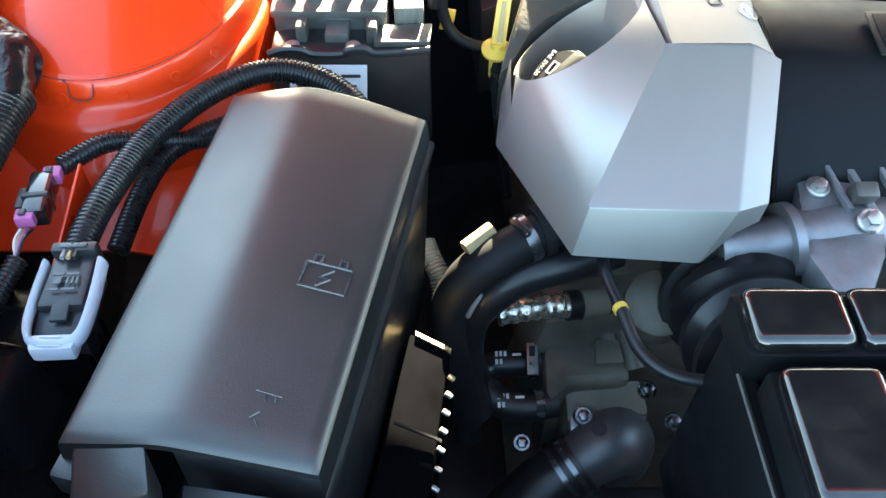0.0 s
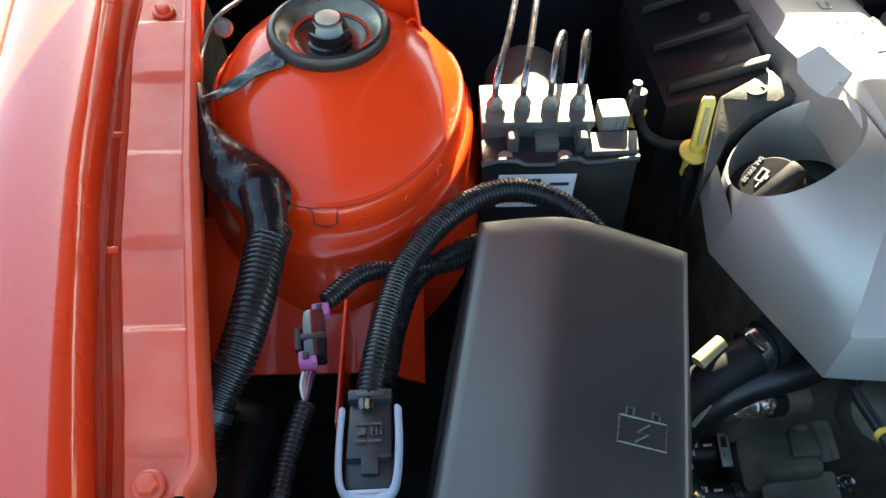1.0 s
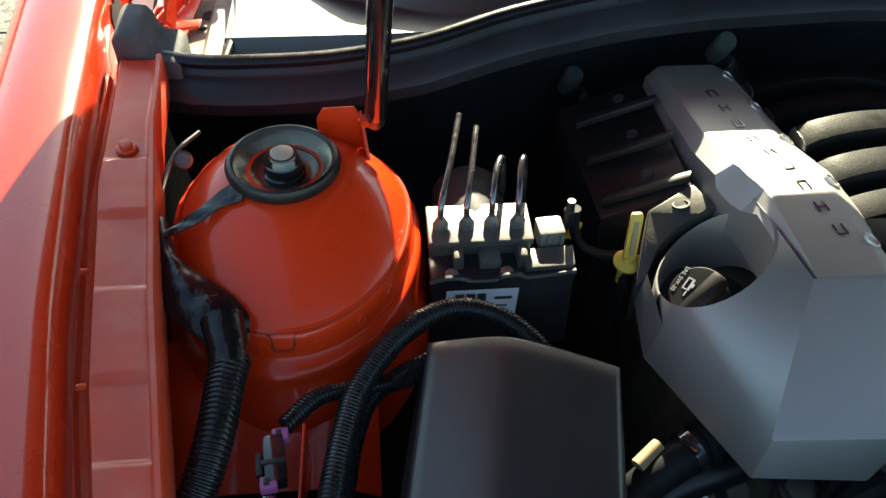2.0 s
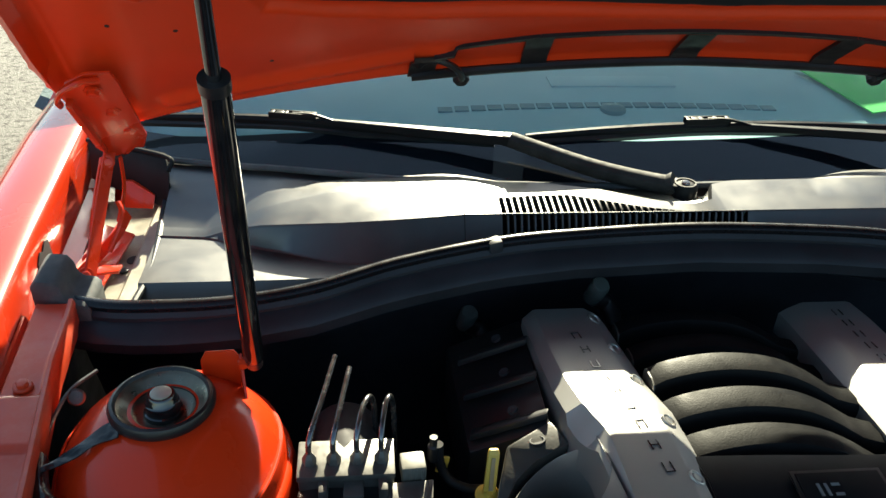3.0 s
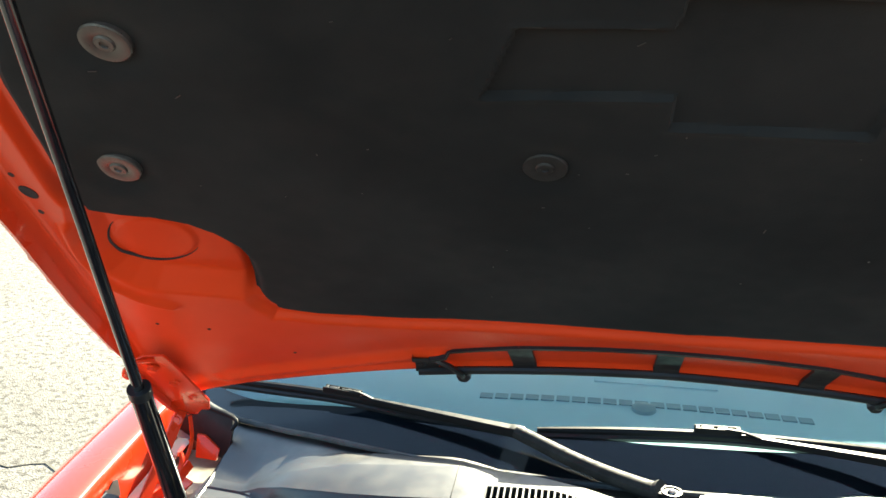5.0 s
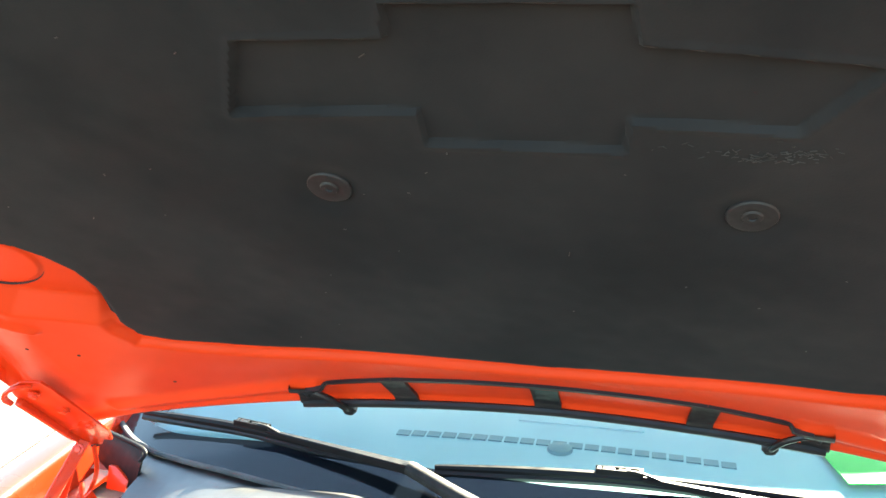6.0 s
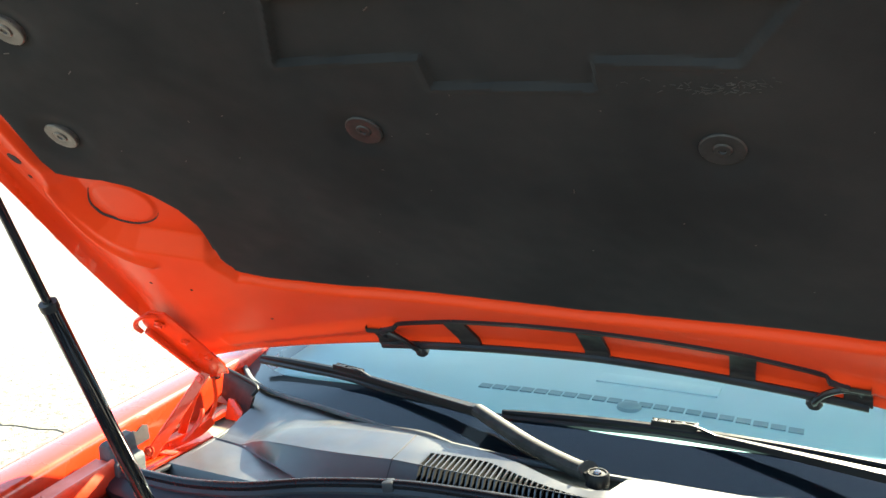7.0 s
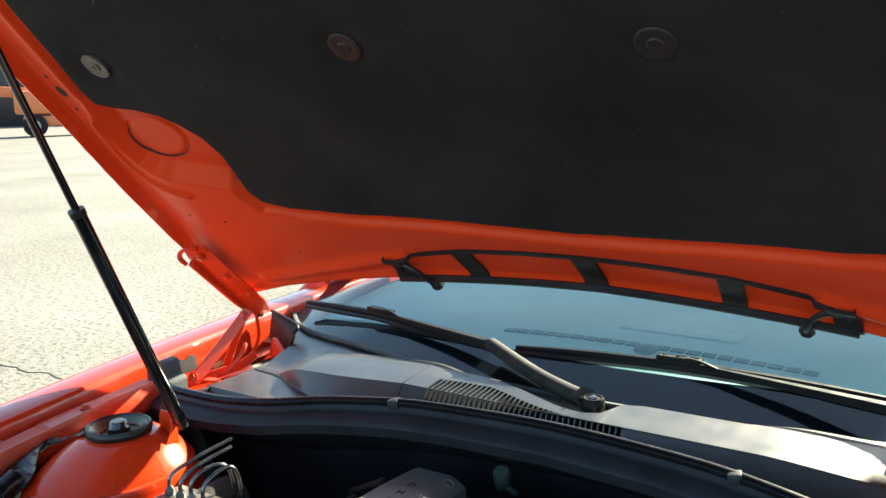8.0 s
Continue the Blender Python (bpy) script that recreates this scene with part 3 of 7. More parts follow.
    for k in range(90):
        t = 1 - 0.55 * rnd.random() ** 1.5 - 0.45 * (rnd.random() < 0.15)
        u, v = 0.13 + 0.12 * t + rnd.gauss(0, 0.012), 0.628 - 0.012 * t + 0.06 * max(0, t - 0.75) + rnd.gauss(0, 0.004)
        a, ln, wd = rnd.gauss(0.1, 0.5), rnd.uniform(0.0006, 0.003), rnd.uniform(0.00012, 0.0003)
        n = felt(u, v) + 0.0003
        du, dv, eu, ev = math.cos(a) * ln, math.sin(a) * ln, -math.sin(a) * wd, math.cos(a) * wd
        slab([hood_point(u + x * du + y * eu, v + x * dv + y * ev, n) for x, y in ((-1, -1), (1, -1), (1, 1), (-1, 1))], EN * 0.0004, 0, bm)
    tagged(part("scuff", bm, FIBRE, liner, "pale scuffed fibres below the emblem", smooth=0), kind="stuff")

    # black rubber seal frame along the rear edge
    seal = part("rear_seal", tube([hood_point(u, lerp_table(HOOD_REAR, abs(u)) + 0.006, 0.010) for u in [-0.35 + 0.7 * k / 24 for k in range(25)]], 0.0065, 8, 80), RUBBER, hood, "black rubber seal frame")

    def strip(u0, v0, u1, v1, w):
        """A flat rubber strip lying on the panel."""
        rows = []
        for k in range(13):
            t = k / 12
            u, v = u0 + (u1 - u0) * t, v0 + (v1 - v0) * t
            du, dv = (u1 - u0), (v1 - v0)
            l = math.hypot(du, dv)
            pu, pv = -dv / l * w / 2, du / l * w / 2
            rows.append([hood_point(u + pu, v + pv, hood_relief(u + pu, v + pv) - 0.001), hood_point(u + pu, v + pv, hood_relief(u, v) + 0.0045), hood_point(u - pu, v - pv, hood_relief(u, v) + 0.0045), hood_point(u - pu, v - pv, hood_relief(u - pu, v - pv) - 0.001)])
        return sheet(rows)
    top = [(-0.325, 0.110), (-0.27, 0.122), (-0.2, 0.134), (-0.1, 0.139), (0, 0.141), (0.1, 0.139), (0.2, 0.134), (0.27, 0.122), (0.325, 0.110)]
    for (a, b), (c, d) in zip(top, top[1:]):
        part("seal_top_bar", strip(a, b, c, d, 0.007), RUBBER, seal)
    for u, w in ((-0.2, 0.033), (0.0, 0.035), (0.2, 0.033)):
        part("seal_divider", strip(u + 0.006 * (u < 0) - 0.006 * (u > 0), 0.05, u, 0.136, w), RUBBER, seal)
    for s in (-1, 1):
        part("seal_end", strip(s * 0.338, 0.040, s * 0.332, 0.116, 0.034), RUBBER, seal)
        noz = part("washer_nozzle", lathe([(0.009, -0.010), (0.011, -0.004), (0.011, 0.006), (0.007, 0.011), (0, 0.011)], Matrix.Translation(hood_point(s * 0.285, 0.034, 0.010)) @ EN.to_track_quat("Z", "Y").to_matrix().to_4x4(), 16), RUBBER, hood, "black washer nozzle with a looped hose")
        part("nozzle_hose", tube([hood_point(s * 0.285, 0.036, 0.016), hood_point(s * 0.287, 0.055, 0.018), hood_point(s * 0.298, 0.080, 0.015), hood_point(s * 0.318, 0.096, 0.010), hood_point(s * 0.334, 0.088, 0.006), hood_point(s * 0.340, 0.065, 0.003)], 0.0045, 8, 30), RUBBER, noz)
    # hinges
    for s in (-1, 1):
        def hp(u, v, n):
            return hood_point(s * u, v, n)
        hinge = part("hinge_plate", slab([hp(0.732, 0.165, 0.012), hp(0.722, 0.190, 0.012), hp(0.700, 0.200, 0.010), hp(0.676, 0.192, 0.010), hp(0.675, 0.165, 0.010), hp(0.688, -0.01, 0.014), hp(0.700, -0.045, 0.015), hp(0.710, -0.038, 0.016), hp(0.722, -0.055, 0.016), hp(0.741, -0.055, 0.017), hp(0.750, -0.010, 0.017), hp(0.738, 0.13, 0.014)], EN * 0.004, 0.001), RED, hood, "red painted pressed-steel hinge plate")
        part("hinge_rib", slab([hp(0.726, 0.150, 0.016), hp(0.732, 0.158, 0.016), hp(0.744, 0.01, 0.019), hp(0.738, -0.02, 0.019)], EN * 0.012, 0.003), RED, hinge)
        part("hinge_hook", tube([hp(0.690, 0.188, 0.016), hp(0.705, 0.197, 0.020), hp(0.722, 0.192, 0.024), hp(0.733, 0.176, 0.026), hp(0.735, 0.158, 0.026)], lambda t: 0.0075 - 0.0035 * t, 8, 24, flat=0.6), RED, hinge)
        part("hinge_pad", tube([hp(0.735, -0.062, 0.012), hp(0.735, -0.050, 0.020)], 0.007, 10, 4), RUBBER, hinge)
        for vv in (0.165, 0.094, 0.022):
            m = Matrix.Translation(hp(0.701, vv, 0.0165)) @ EN.to_track_quat("Z", "Y").to_matrix().to_4x4()
            part("hinge_bolt", lathe([(0.010, 0), (0.010, 0.002), (0.007, 0.003), (0.0065, 0.007), (0, 0.0075)], m, 6), RED, hinge)


CLIPS = [(-0.560, 0.590), (-0.496, 0.752), (-0.157, 0.557), (0.214, 0.537), (0.560, 0.590), (0.496, 0.752)]
build_hood()


# ---- wings, with the bolted inner rails ----
WING_X = [(-0.35, -0.10), (-0.1, -0.24), (0.1, -0.315), (0.31, -0.374), (0.41, -0.397), (0.55, -0.425), (0.75, -0.451), (1.0, -0.473), (1.3, -0.492), (1.7, -0.50)]
WING_Z = [(-0.35, 0.86), (0.3, 0.925), (0.55, 0.937), (0.75, 0.945), (1.0, 0.955), (1.3, 0.965), (1.7, 0.975)]
RAIL_OUT = [(0.28, -0.352), (0.317, -0.361), (0.379, -0.373), (0.485, -0.397), (0.696, -0.430), (0.845, -0.440), (1.0, -0.452)]
RAIL_IN = [(0.28, -0.306), (0.326, -0.314), (0.417, -0.331), (0.563, -0.357), (0.775, -0.388), (0.85, -0.393), (1.0, -0.41)]


def mirror_bm(bm):
    bmesh.ops.transform(bm, matrix=Matrix.Translation((2 * XC, 0, 0)) @ Matrix.Diagonal((-1, 1, 1, 1)), verts=bm.verts)
    return bm


def build_wing(side):
    fix = (lambda b: b) if side < 0 else mirror_bm
    wing = thing("front_fender", "glossy red car wing beside the engine bay", "car fender", (XC + side * 0.85, 0.7, 0.3), "front fenders")
    rows = []
    for j in range(61):
        y = -0.35 + 2.05 * j / 60
        x, z = lerp_table(WING_X, y), lerp_table(WING_Z, y)
        prof = [(0.030, -0.075), (0.006, -0.070), (0.004, -0.035), (0.002, -0.010), (-0.002, -0.001), (-0.006, 0.002), (-0.018, 0.0045), (-0.03, 0.006), (-0.045, 0.0065), (-0.058, 0.005), (-0.072, 0.001), (-0.084, -0.006), (-0.094, -0.016), (-0.102, -0.030), (-0.109, -0.050), (-0.120, -0.10), (-0.130, -0.22), (-0.122, -0.36), (-0.115, -0.62)]
        rows.append([(x + a, y, z + b) for a, b in prof])
    part("outer_panel", fix(sheet(rows, 0.0)), RED_GLOSS, wing)
    # inner rail with its stepped plateaus
    steps = [(0.30, 0.0), (0.344, 0.0), (0.351, 0.0045), (0.424, 0.0045), (0.430, 0.0), (0.490, 0.0), (0.497, 0.0045), (0.574, 0.0045), (0.580, 0.0), (0.654, 0.0), (0.661, 0.0045), (0.724, 0.0045), (0.730, 0.0), (0.80, 0.0), (1.0, 0.0)]
    rows = []
    for j in range(281):
        y = 0.318 + 0.56 * j / 280
        xo, xi = lerp_table(RAIL_OUT, y), lerp_table(RAIL_IN, y)
        z = 0.906 + 0.045 * (y - 0.326)
        h = lerp_table(steps, y)
        r = 1 - smooth01((y - 0.318) / 0.03)
        xi -= 0.010 * r * r
        w = xi - xo
        rows.append([(xo - 0.024, y, z - 0.030), (xo - 0.017, y, z - 0.031), (xo - 0.0145, y, z - 0.016), (xo - 0.0105, y, z - 0.015), (xo - 0.0085, y, z - 0.022), (xo - 0.003, y, z - 0.021), (xo + 0.001, y, z - 0.006), (xo + 0.005, y, z + 0.001 + h * 0.3), (xo + 0.012, y, z + h * 0.8), (xo + 0.017, y, z + h), (xo + w * 0.5, y, z + h), (xi - 0.012, y, z + h), (xi - 0.009, y, z + 0.0005 + h * 0.9), (xi - 0.0075, y, z + 0.002 + h * 0.5),
                     (xi - 0.006, y, z + 0.0065), (xi - 0.002, y, z + 0.007), (xi, y, z + 0.004), (xi + 0.001, y, z - 0.028), (xi - 0.012, y, z - 0.048)])
    rail = part("inner_rail", fix(sheet(rows)), RED_DULL, wing, "red painted bolted inner rail")
    for bx, by, bz in ((-0.409, 0.741, 0.9265), (-0.345, 0.326, 0.9075)):
        x = bx if side < 0 else 2 * XC - bx
        bolt("rail_bolt", (x, by, bz), (0, -0.05, 1), 0.0062, 0.007, RED_DULL, rail)
    for cx, cy in ((-0.398, 0.488), (-0.419, 0.60)):
        x = cx if side < 0 else 2 * XC - cx
        part("spring_tab", box((x, cy, 0.9155), (0.007, 0.0025, 0.005), 0.001, (0, 20, 25)), RED_DULL, rail)
    # closing wall of the wheel arch below the rail
    rows = [[(lerp_table(RAIL_IN, y) - 0.020, y, 0.872), (lerp_table(RAIL_IN, y) - 0.055, y, 0.80), (lerp_table(RAIL_IN, y) - 0.075, y, 0.5), (lerp_table(RAIL_IN, y) - 0.075, y, 0.25)] for y in [-0.2 + 1.4 * k / 12 for k in range(13)]]
    part("arch_liner", fix(sheet(rows)), DARK, wing, "dark wheel-arch liner")


build_wing(-1)
build_wing(1)


# ---- bulkhead, floor and front of the bay ----
def build_bay():
    rows = []
    for i in range(41):
        x = -0.45 + 1.58 * i / 40
        y, z = seal_line(x)
        rows.append([(x, y + 0.012, z - 0.006), (x, y - 0.012, z - 0.014), (x, y - 0.030, z - 0.020), (x, y - 0.036, z - 0.028), (x, y - 0.030, z - 0.045), (x, y + 0.0, z - 0.06), (x, y + 0.10, z - 0.12), (x, y + 0.16, z - 0.3), (x, y + 0.16, 0.25)])
    solo("bulkhead_wall", sheet(rows), BULK, "black engine-bay bulkhead below the scuttle", "bulkhead", kind="structure")
    solo("bay_floor", sheet([[(x, y, 0.28) for x in (-0.6, 0.3, 1.25)] for y in (-0.3, 0.4, 1.2)], 0.01), DARK, "dark undertray below the engine", "undertray", kind="structure")
    fr = bmesh.new()
    box((XC, -0.02, 0.60), (1.10, 0.05, 0.5), 0.01, (0, 0, 0), fr)
    solo("radiator_panel", fr, DARK, "dark radiator behind the car's nose", "radiator", kind="structure")
    rows = []
    for i in range(31):
        u = -0.92 + 1.84 * i / 30
        rows.append([(XC + u * 0.93, 0.03 + 0.0 * u, 0.905 - 0.04 * u * u), (XC + u * 0.95, -0.12 + 0.1 * u * u, 0.90 - 0.05 * u * u), (XC + u * 0.97, -0.38 + 0.3 * u * u, 0.84 - 0.05 * u * u), (XC + u, -0.50 + 0.45 * u * u, 0.70), (XC + u, -0.53 + 0.45 * u * u, 0.45), (XC + u, -0.48 + 0.45 * u * u, 0.2)])
    solo("nose_panel", sheet(rows), RED, "red front nose panel of the car", "bumper", kind="structure")


SEAL = [(-0.415, 0.900, 0.923), (-0.36, 0.876, 0.928), (-0.30, 0.870, 0.930), (-0.224, 0.872, 0.932), (-0.134, 0.886, 0.939), (-0.038, 0.918, 0.950), (0.08, 0.943, 0.960), (0.18, 0.954, 0.964), (0.339, 0.960, 0.967)]


def seal_line(x):
    a = x if x <= XC else 2 * XC - x
    return lerp_table([(p[0], p[1]) for p in SEAL], a), lerp_table([(p[0], p[2]) for p in SEAL], a)


build_bay()

# ---- scuttle panel, seal, glass, wipers ----
COWL_X = sorted({round(x, 4) for x in [-0.345 + 0.02 * k for k in range(71)] + [0.1, 0.427, 0.36, 0.385, 0.40, -0.285, -0.275, -0.25]})
FOOT = [(-0.35, 1.06), (-0.282, 1.052), (-0.249, 1.041), (-0.207, 1.023), (-0.166, 1.008), (-0.126, 0.990), (-0.088, 0.977), (-0.05, 0.972), (0.05, 0.985), (0.339, 0.996)]
KINK = [(-0.35, 1.066), (-0.282, 1.056), (-0.25, 1.048), (-0.208, 1.030), (-0.168, 1.022), (-0.137, 1.018), (-0.105, 1.013), (-0.035, 1.004), (0.055, 1.003), (0.2, 1.003), (0.339, 1.002)]
KINK_Z = [(-0.35, 0.9095), (-0.282, 0.911), (-0.25, 0.926), (-0.208, 0.942), (-0.168, 0.947), (-0.137, 0.950), (-0.105, 0.953), (-0.035, 0.961), (0.055, 0.968), (0.339, 0.968)]
REAR = [(-0.35, 1.09), (-0.282, 1.075), (-0.2, 1.07), (-0.116, 1.083), (0.05, 1.086), (0.161, 1.082), (0.238, 1.060), (0.309, 1.032), (0.36, 1.022), (0.385, 1.030), (0.40, 1.072), (0.43, 1.082), (1.1, 1.082)]
REAR_Z = [(-0.35, 0.911), (-0.282, 0.914), (-0.2, 0.950), (-0.116, 0.963), (0.05, 0.975), (0.238, 0.975), (0.339, 0.970), (0.40, 0.974), (0.6, 0.976), (0.85, 0.975), (1.1, 0.970)]
GLASS_Y = [(-0.62, 1.46), (-0.45, 1.292), (-0.40, 1.252), (-0.356, 1.225), (-0.27, 1.192), (-0.188, 1.168), (-0.108, 1.148), (-0.029, 1.128), (0.053, 1.112), (0.2, 1.100), (0.339, 1.097)]
GLASS_Z = [(-0.62, 0.940), (-0.45, 0.938), (-0.356, 0.943), (-0.188, 0.953), (0.053, 0.955), (0.339, 0.954)]
VENT_TOP = [(0.1, 1.042), (0.15, 1.047), (0.197, 1.046), (0.241, 1.030), (0.283, 1.016), (0.331, 1.006), (0.36, 1.0035), (0.43, 1.0035)]
VENT0, VENT1 = 0.1, 0.427


def fold(x):
    return x if x <= XC else 2 * XC - x


def cowl_profile(x):
    a = fold(x)
    sy, sz = seal_line(x)
    flat_z = lerp_table([(-0.35, 0.9125), (-0.28, 0.9125), (-0.2, 0.9125), (-0.1, 0.914), (-0.04, 0.922), (0.05, 0.941), (0.339, 0.945)], a)
    fy, ky, kz = lerp_table(FOOT, a), lerp_table(KINK, a), lerp_table(KINK_Z, a)
    ry, rz = lerp_table(REAR, x), lerp_table(REAR_Z, x)
    gy, gz = lerp_table(GLASS_Y, a), lerp_table(GLASS_Z, a)
    vy = min(max(lerp_table(VENT_TOP, x), ky + 0.001), ry - 0.004) if VENT0 - 1e-6 <= x <= VENT1 + 1e-6 else ky + 0.35 * (ry - ky)
    vz = kz + (rz - kz) * (vy - ky) / max(1e-4, ry - ky)
    step = smooth01((a - 0.02) / 0.18)          # the open drop behind the panel fades towards the ends
    front = min(max(sy + 0.034, min(sy + 0.075, 0.944)), fy - 0.006)
    return [(x, sy + 0.010, sz - 0.02), (x, sy + 0.030, flat_z - 0.022), (x, front - 0.012, flat_z - 0.018), (x, front, flat_z + 0.0015), (x, fy - 0.003, flat_z - 0.0005), (x, fy, flat_z + 0.0015), (x, ky - 0.0015, kz - 0.003), (x, ky + 0.0015, kz),
            (x, vy, vz), (x, ry - 0.003, rz), (x, ry + 0.001, rz - 0.003 * step), (x, ry + 0.004 + 0.04 * (1 - step), rz - 0.014 * step + 0.45 * (gz - 0.001 - rz) * (1 - step)), (x, max(gy - 0.012, ry + 0.006), gz - 0.002 - 0.006 * step), (x, max(gy + 0.012, ry + 0.010), gz + 0.001 - 0.005 * step)]


def build_cowl():
    cowl = thing("scuttle_panel", "weathered dark plastic scuttle panel with slotted air intake", "cowl panel", (XC, 1.05, 0.90))
    rows = [cowl_profile(x) for x in COWL_X]

    def hole(i, j):
        return VENT0 - 1e-6 <= COWL_X[i] and COWL_X[i + 1] <= VENT1 + 1e-6 and j in (5, 6, 7)
    part("panel", sheet(rows, skip=hole), COWL_PL, cowl, smooth=32)
    # slotted intake: slats over a dark box
    n = 37
    pitch = (VENT1 - VENT0) / n
    for k in range(n + 1):
        x = VENT0 + pitch * k
        w = 0.0011
        p = cowl_profile(min(max(x, VENT0), VENT1))
        top = [Vector((x - w, q[1], q[2])) for q in (p[5], p[6], p[7], p[8])]
        low = [top[3] + Vector((0, 0, -0.007)), top[2] + Vector((0, 0.004, -0.007)), top[1] + Vector((0, 0.006, -0.006)), top[0] + Vector((0, 0.006, 0))]
        part("slat", slab(top + low, (2 * w, 0, 0)), COWL_PL, cowl)
    # added plate: keeps the sun from leaking out through the front slots
    back = []
    for k in range(n + 1):
        p = cowl_profile(VENT0 + pitch * k)
        back.append([(p[0][0], q[1] + 0.009, q[2] - 0.009) for q in (p[5], p[6])] + [(p[0][0], p[8][1] + 0.002, p[8][2] - 0.018)])
    part("slot_light_block", sheet(back), MATT_BLACK, cowl, "added dark plate that blocks sun behind the slats")
    ends = [cowl_profile(VENT0 + pitch * k)[7] for k in range(n + 1)]
    part("slat_bar", tube([(q[0], q[1], q[2] - 0.0006) for q in ends], 0.0010, 6, 60), COWL_PL, cowl)
    part("intake_box", box((0.5 * (VENT0 + VENT1), 1.026, 0.918), (VENT1 - VENT0 + 0.01, 0.045, 0.060), 0.002), MATT_BLACK, cowl, "dark intake box")
    # joint between the two halves of the panel
    pr = cowl_profile(0.053)
    part("panel_joint", tube([(0.053, q[1], q[2] + 0.0003) for q in pr[4:11]], 0.0007, 6, straight=True), DARK, cowl)
    return cowl


build_cowl()


def build_seal():
    s = thing("bay_seal", "black rubber weatherstrip along the rear of the engine bay", "weatherstrip", (XC, 0.95, 0.93))
    full = SEAL + [(2 * XC - x, y, z) for x, y, z in SEAL[-2::-1]]
    part("bulb", tube([(x, y, z) for x, y, z in full], 0.0085, 10, 140, flat=0.9), SEAL_RUBBER, s)
    part("carrier", tube([(x, y - 0.001, z - 0.012) for x, y, z in full], 0.0095, 8, 140), BULK, s)
    for x in (0.083, 2 * XC - 0.083):
        y, z = seal_line(x)
        part("joint_clip", box((x, y - 0.002, z - 0.001), (0.018, 0.0175, 0.0165), 0.004, (0, -8, 12)), BULK, s)


build_seal()

# glass: rises to the rear, bowed across


def glass_point(x, d, off=0.0):
    """d: metres up the glass from its lower edge; off: out of the glass."""
    a = fold(x)
    y0, z0 = lerp_table(GLASS_Y, a), lerp_table(GLASS_Z, a)
    run = d * 0.92
    rise = 0.335 * d + 0.13 * (0.5 * (d - 0.25 + math.hypot(d - 0.25, 0.1)) - 0.5 * (math.hypot(0.25, 0.1) - 0.25))
    return Vector((x + (XC - x) * 0.12 * d, y0 + run - off * 0.3, z0 + rise + off * 0.95 - 0.02 * ((x - XC) / 0.8) ** 2 * d))


def build_windscreen():
    w = thing("windscreen", "raked tinted car windscreen with black painted border", "windshield", (XC, 1.3, 0.95))
    xs = [-0.62 + 1.918 * k / 64 for k in range(65)]
    pane = part("pane", sheet([[glass_point(x, d) for x in xs] for d in [0.84 * k / 12 for k in range(13)]]), GLASS, w)
    pane.visible_shadow = False
    band = []
    for d in [k / 6 for k in range(7)]:
        band.append([glass_point(x, lerp_table([(-0.62, 0.03), (-0.45, 0.05), (-0.334, 0.06), (-0.035, 0.105), (0.147, 0.10), (0.339, 0.098)], fold(x)) * d, -0.0012) for x in xs])
    part("painted_border", sheet(band), FRIT, w, "black painted lower border")
    for end in (-1, 1):
        side = []
        for d in [0.90 * k / 10 for k in range(11)]:
            side.append([glass_point(XC + end * (0.959 - q), d, -0.0016) for q in (0.06 - 0.04 * d, 0.11 - 0.05 * d, 0.18 - 0.05 * d)])
        part("side_border", sheet(side), FRIT, w, "black painted side border")
        corner = []
        for k in range(9):
            x = XC + end * (0.675 + 0.135 * k / 8)
            gy, gz = lerp_table(GLASS_Y, fold(x)), lerp_table(GLASS_Z, fold(x))
            corner.append([(x, gy + 0.012, gz + 0.001), (x, gy - 0.012, gz - 0.002), (x, gy - 0.045, gz - 0.012), (x, min(gy - 0.05, 1.205), 0.912)])
        part("corner_infill", sheet(corner), COWL_PL, w, "weathered plastic infill beside the screen")
    part("lower_trim", tube([glass_point(x, -0.002, 0.002) + Vector((0, 0, 0.004)) for x in xs[3:-3]], 0.0060, 8, 120, flat=0.8), FOAM, w)
    return w


build_windscreen()


def dash_z(x, y):
    t = (y - lerp_table(GLASS_Y, fold(x)) - 0.035) / 0.80
    return 0.945 + 0.036 * math.sin(math.pi * max(0, min(1, t * 1.1))) - 0.02 * ((x - XC) / 0.7) ** 2 - 0.25 * smooth01((t - 0.92) / 0.08)


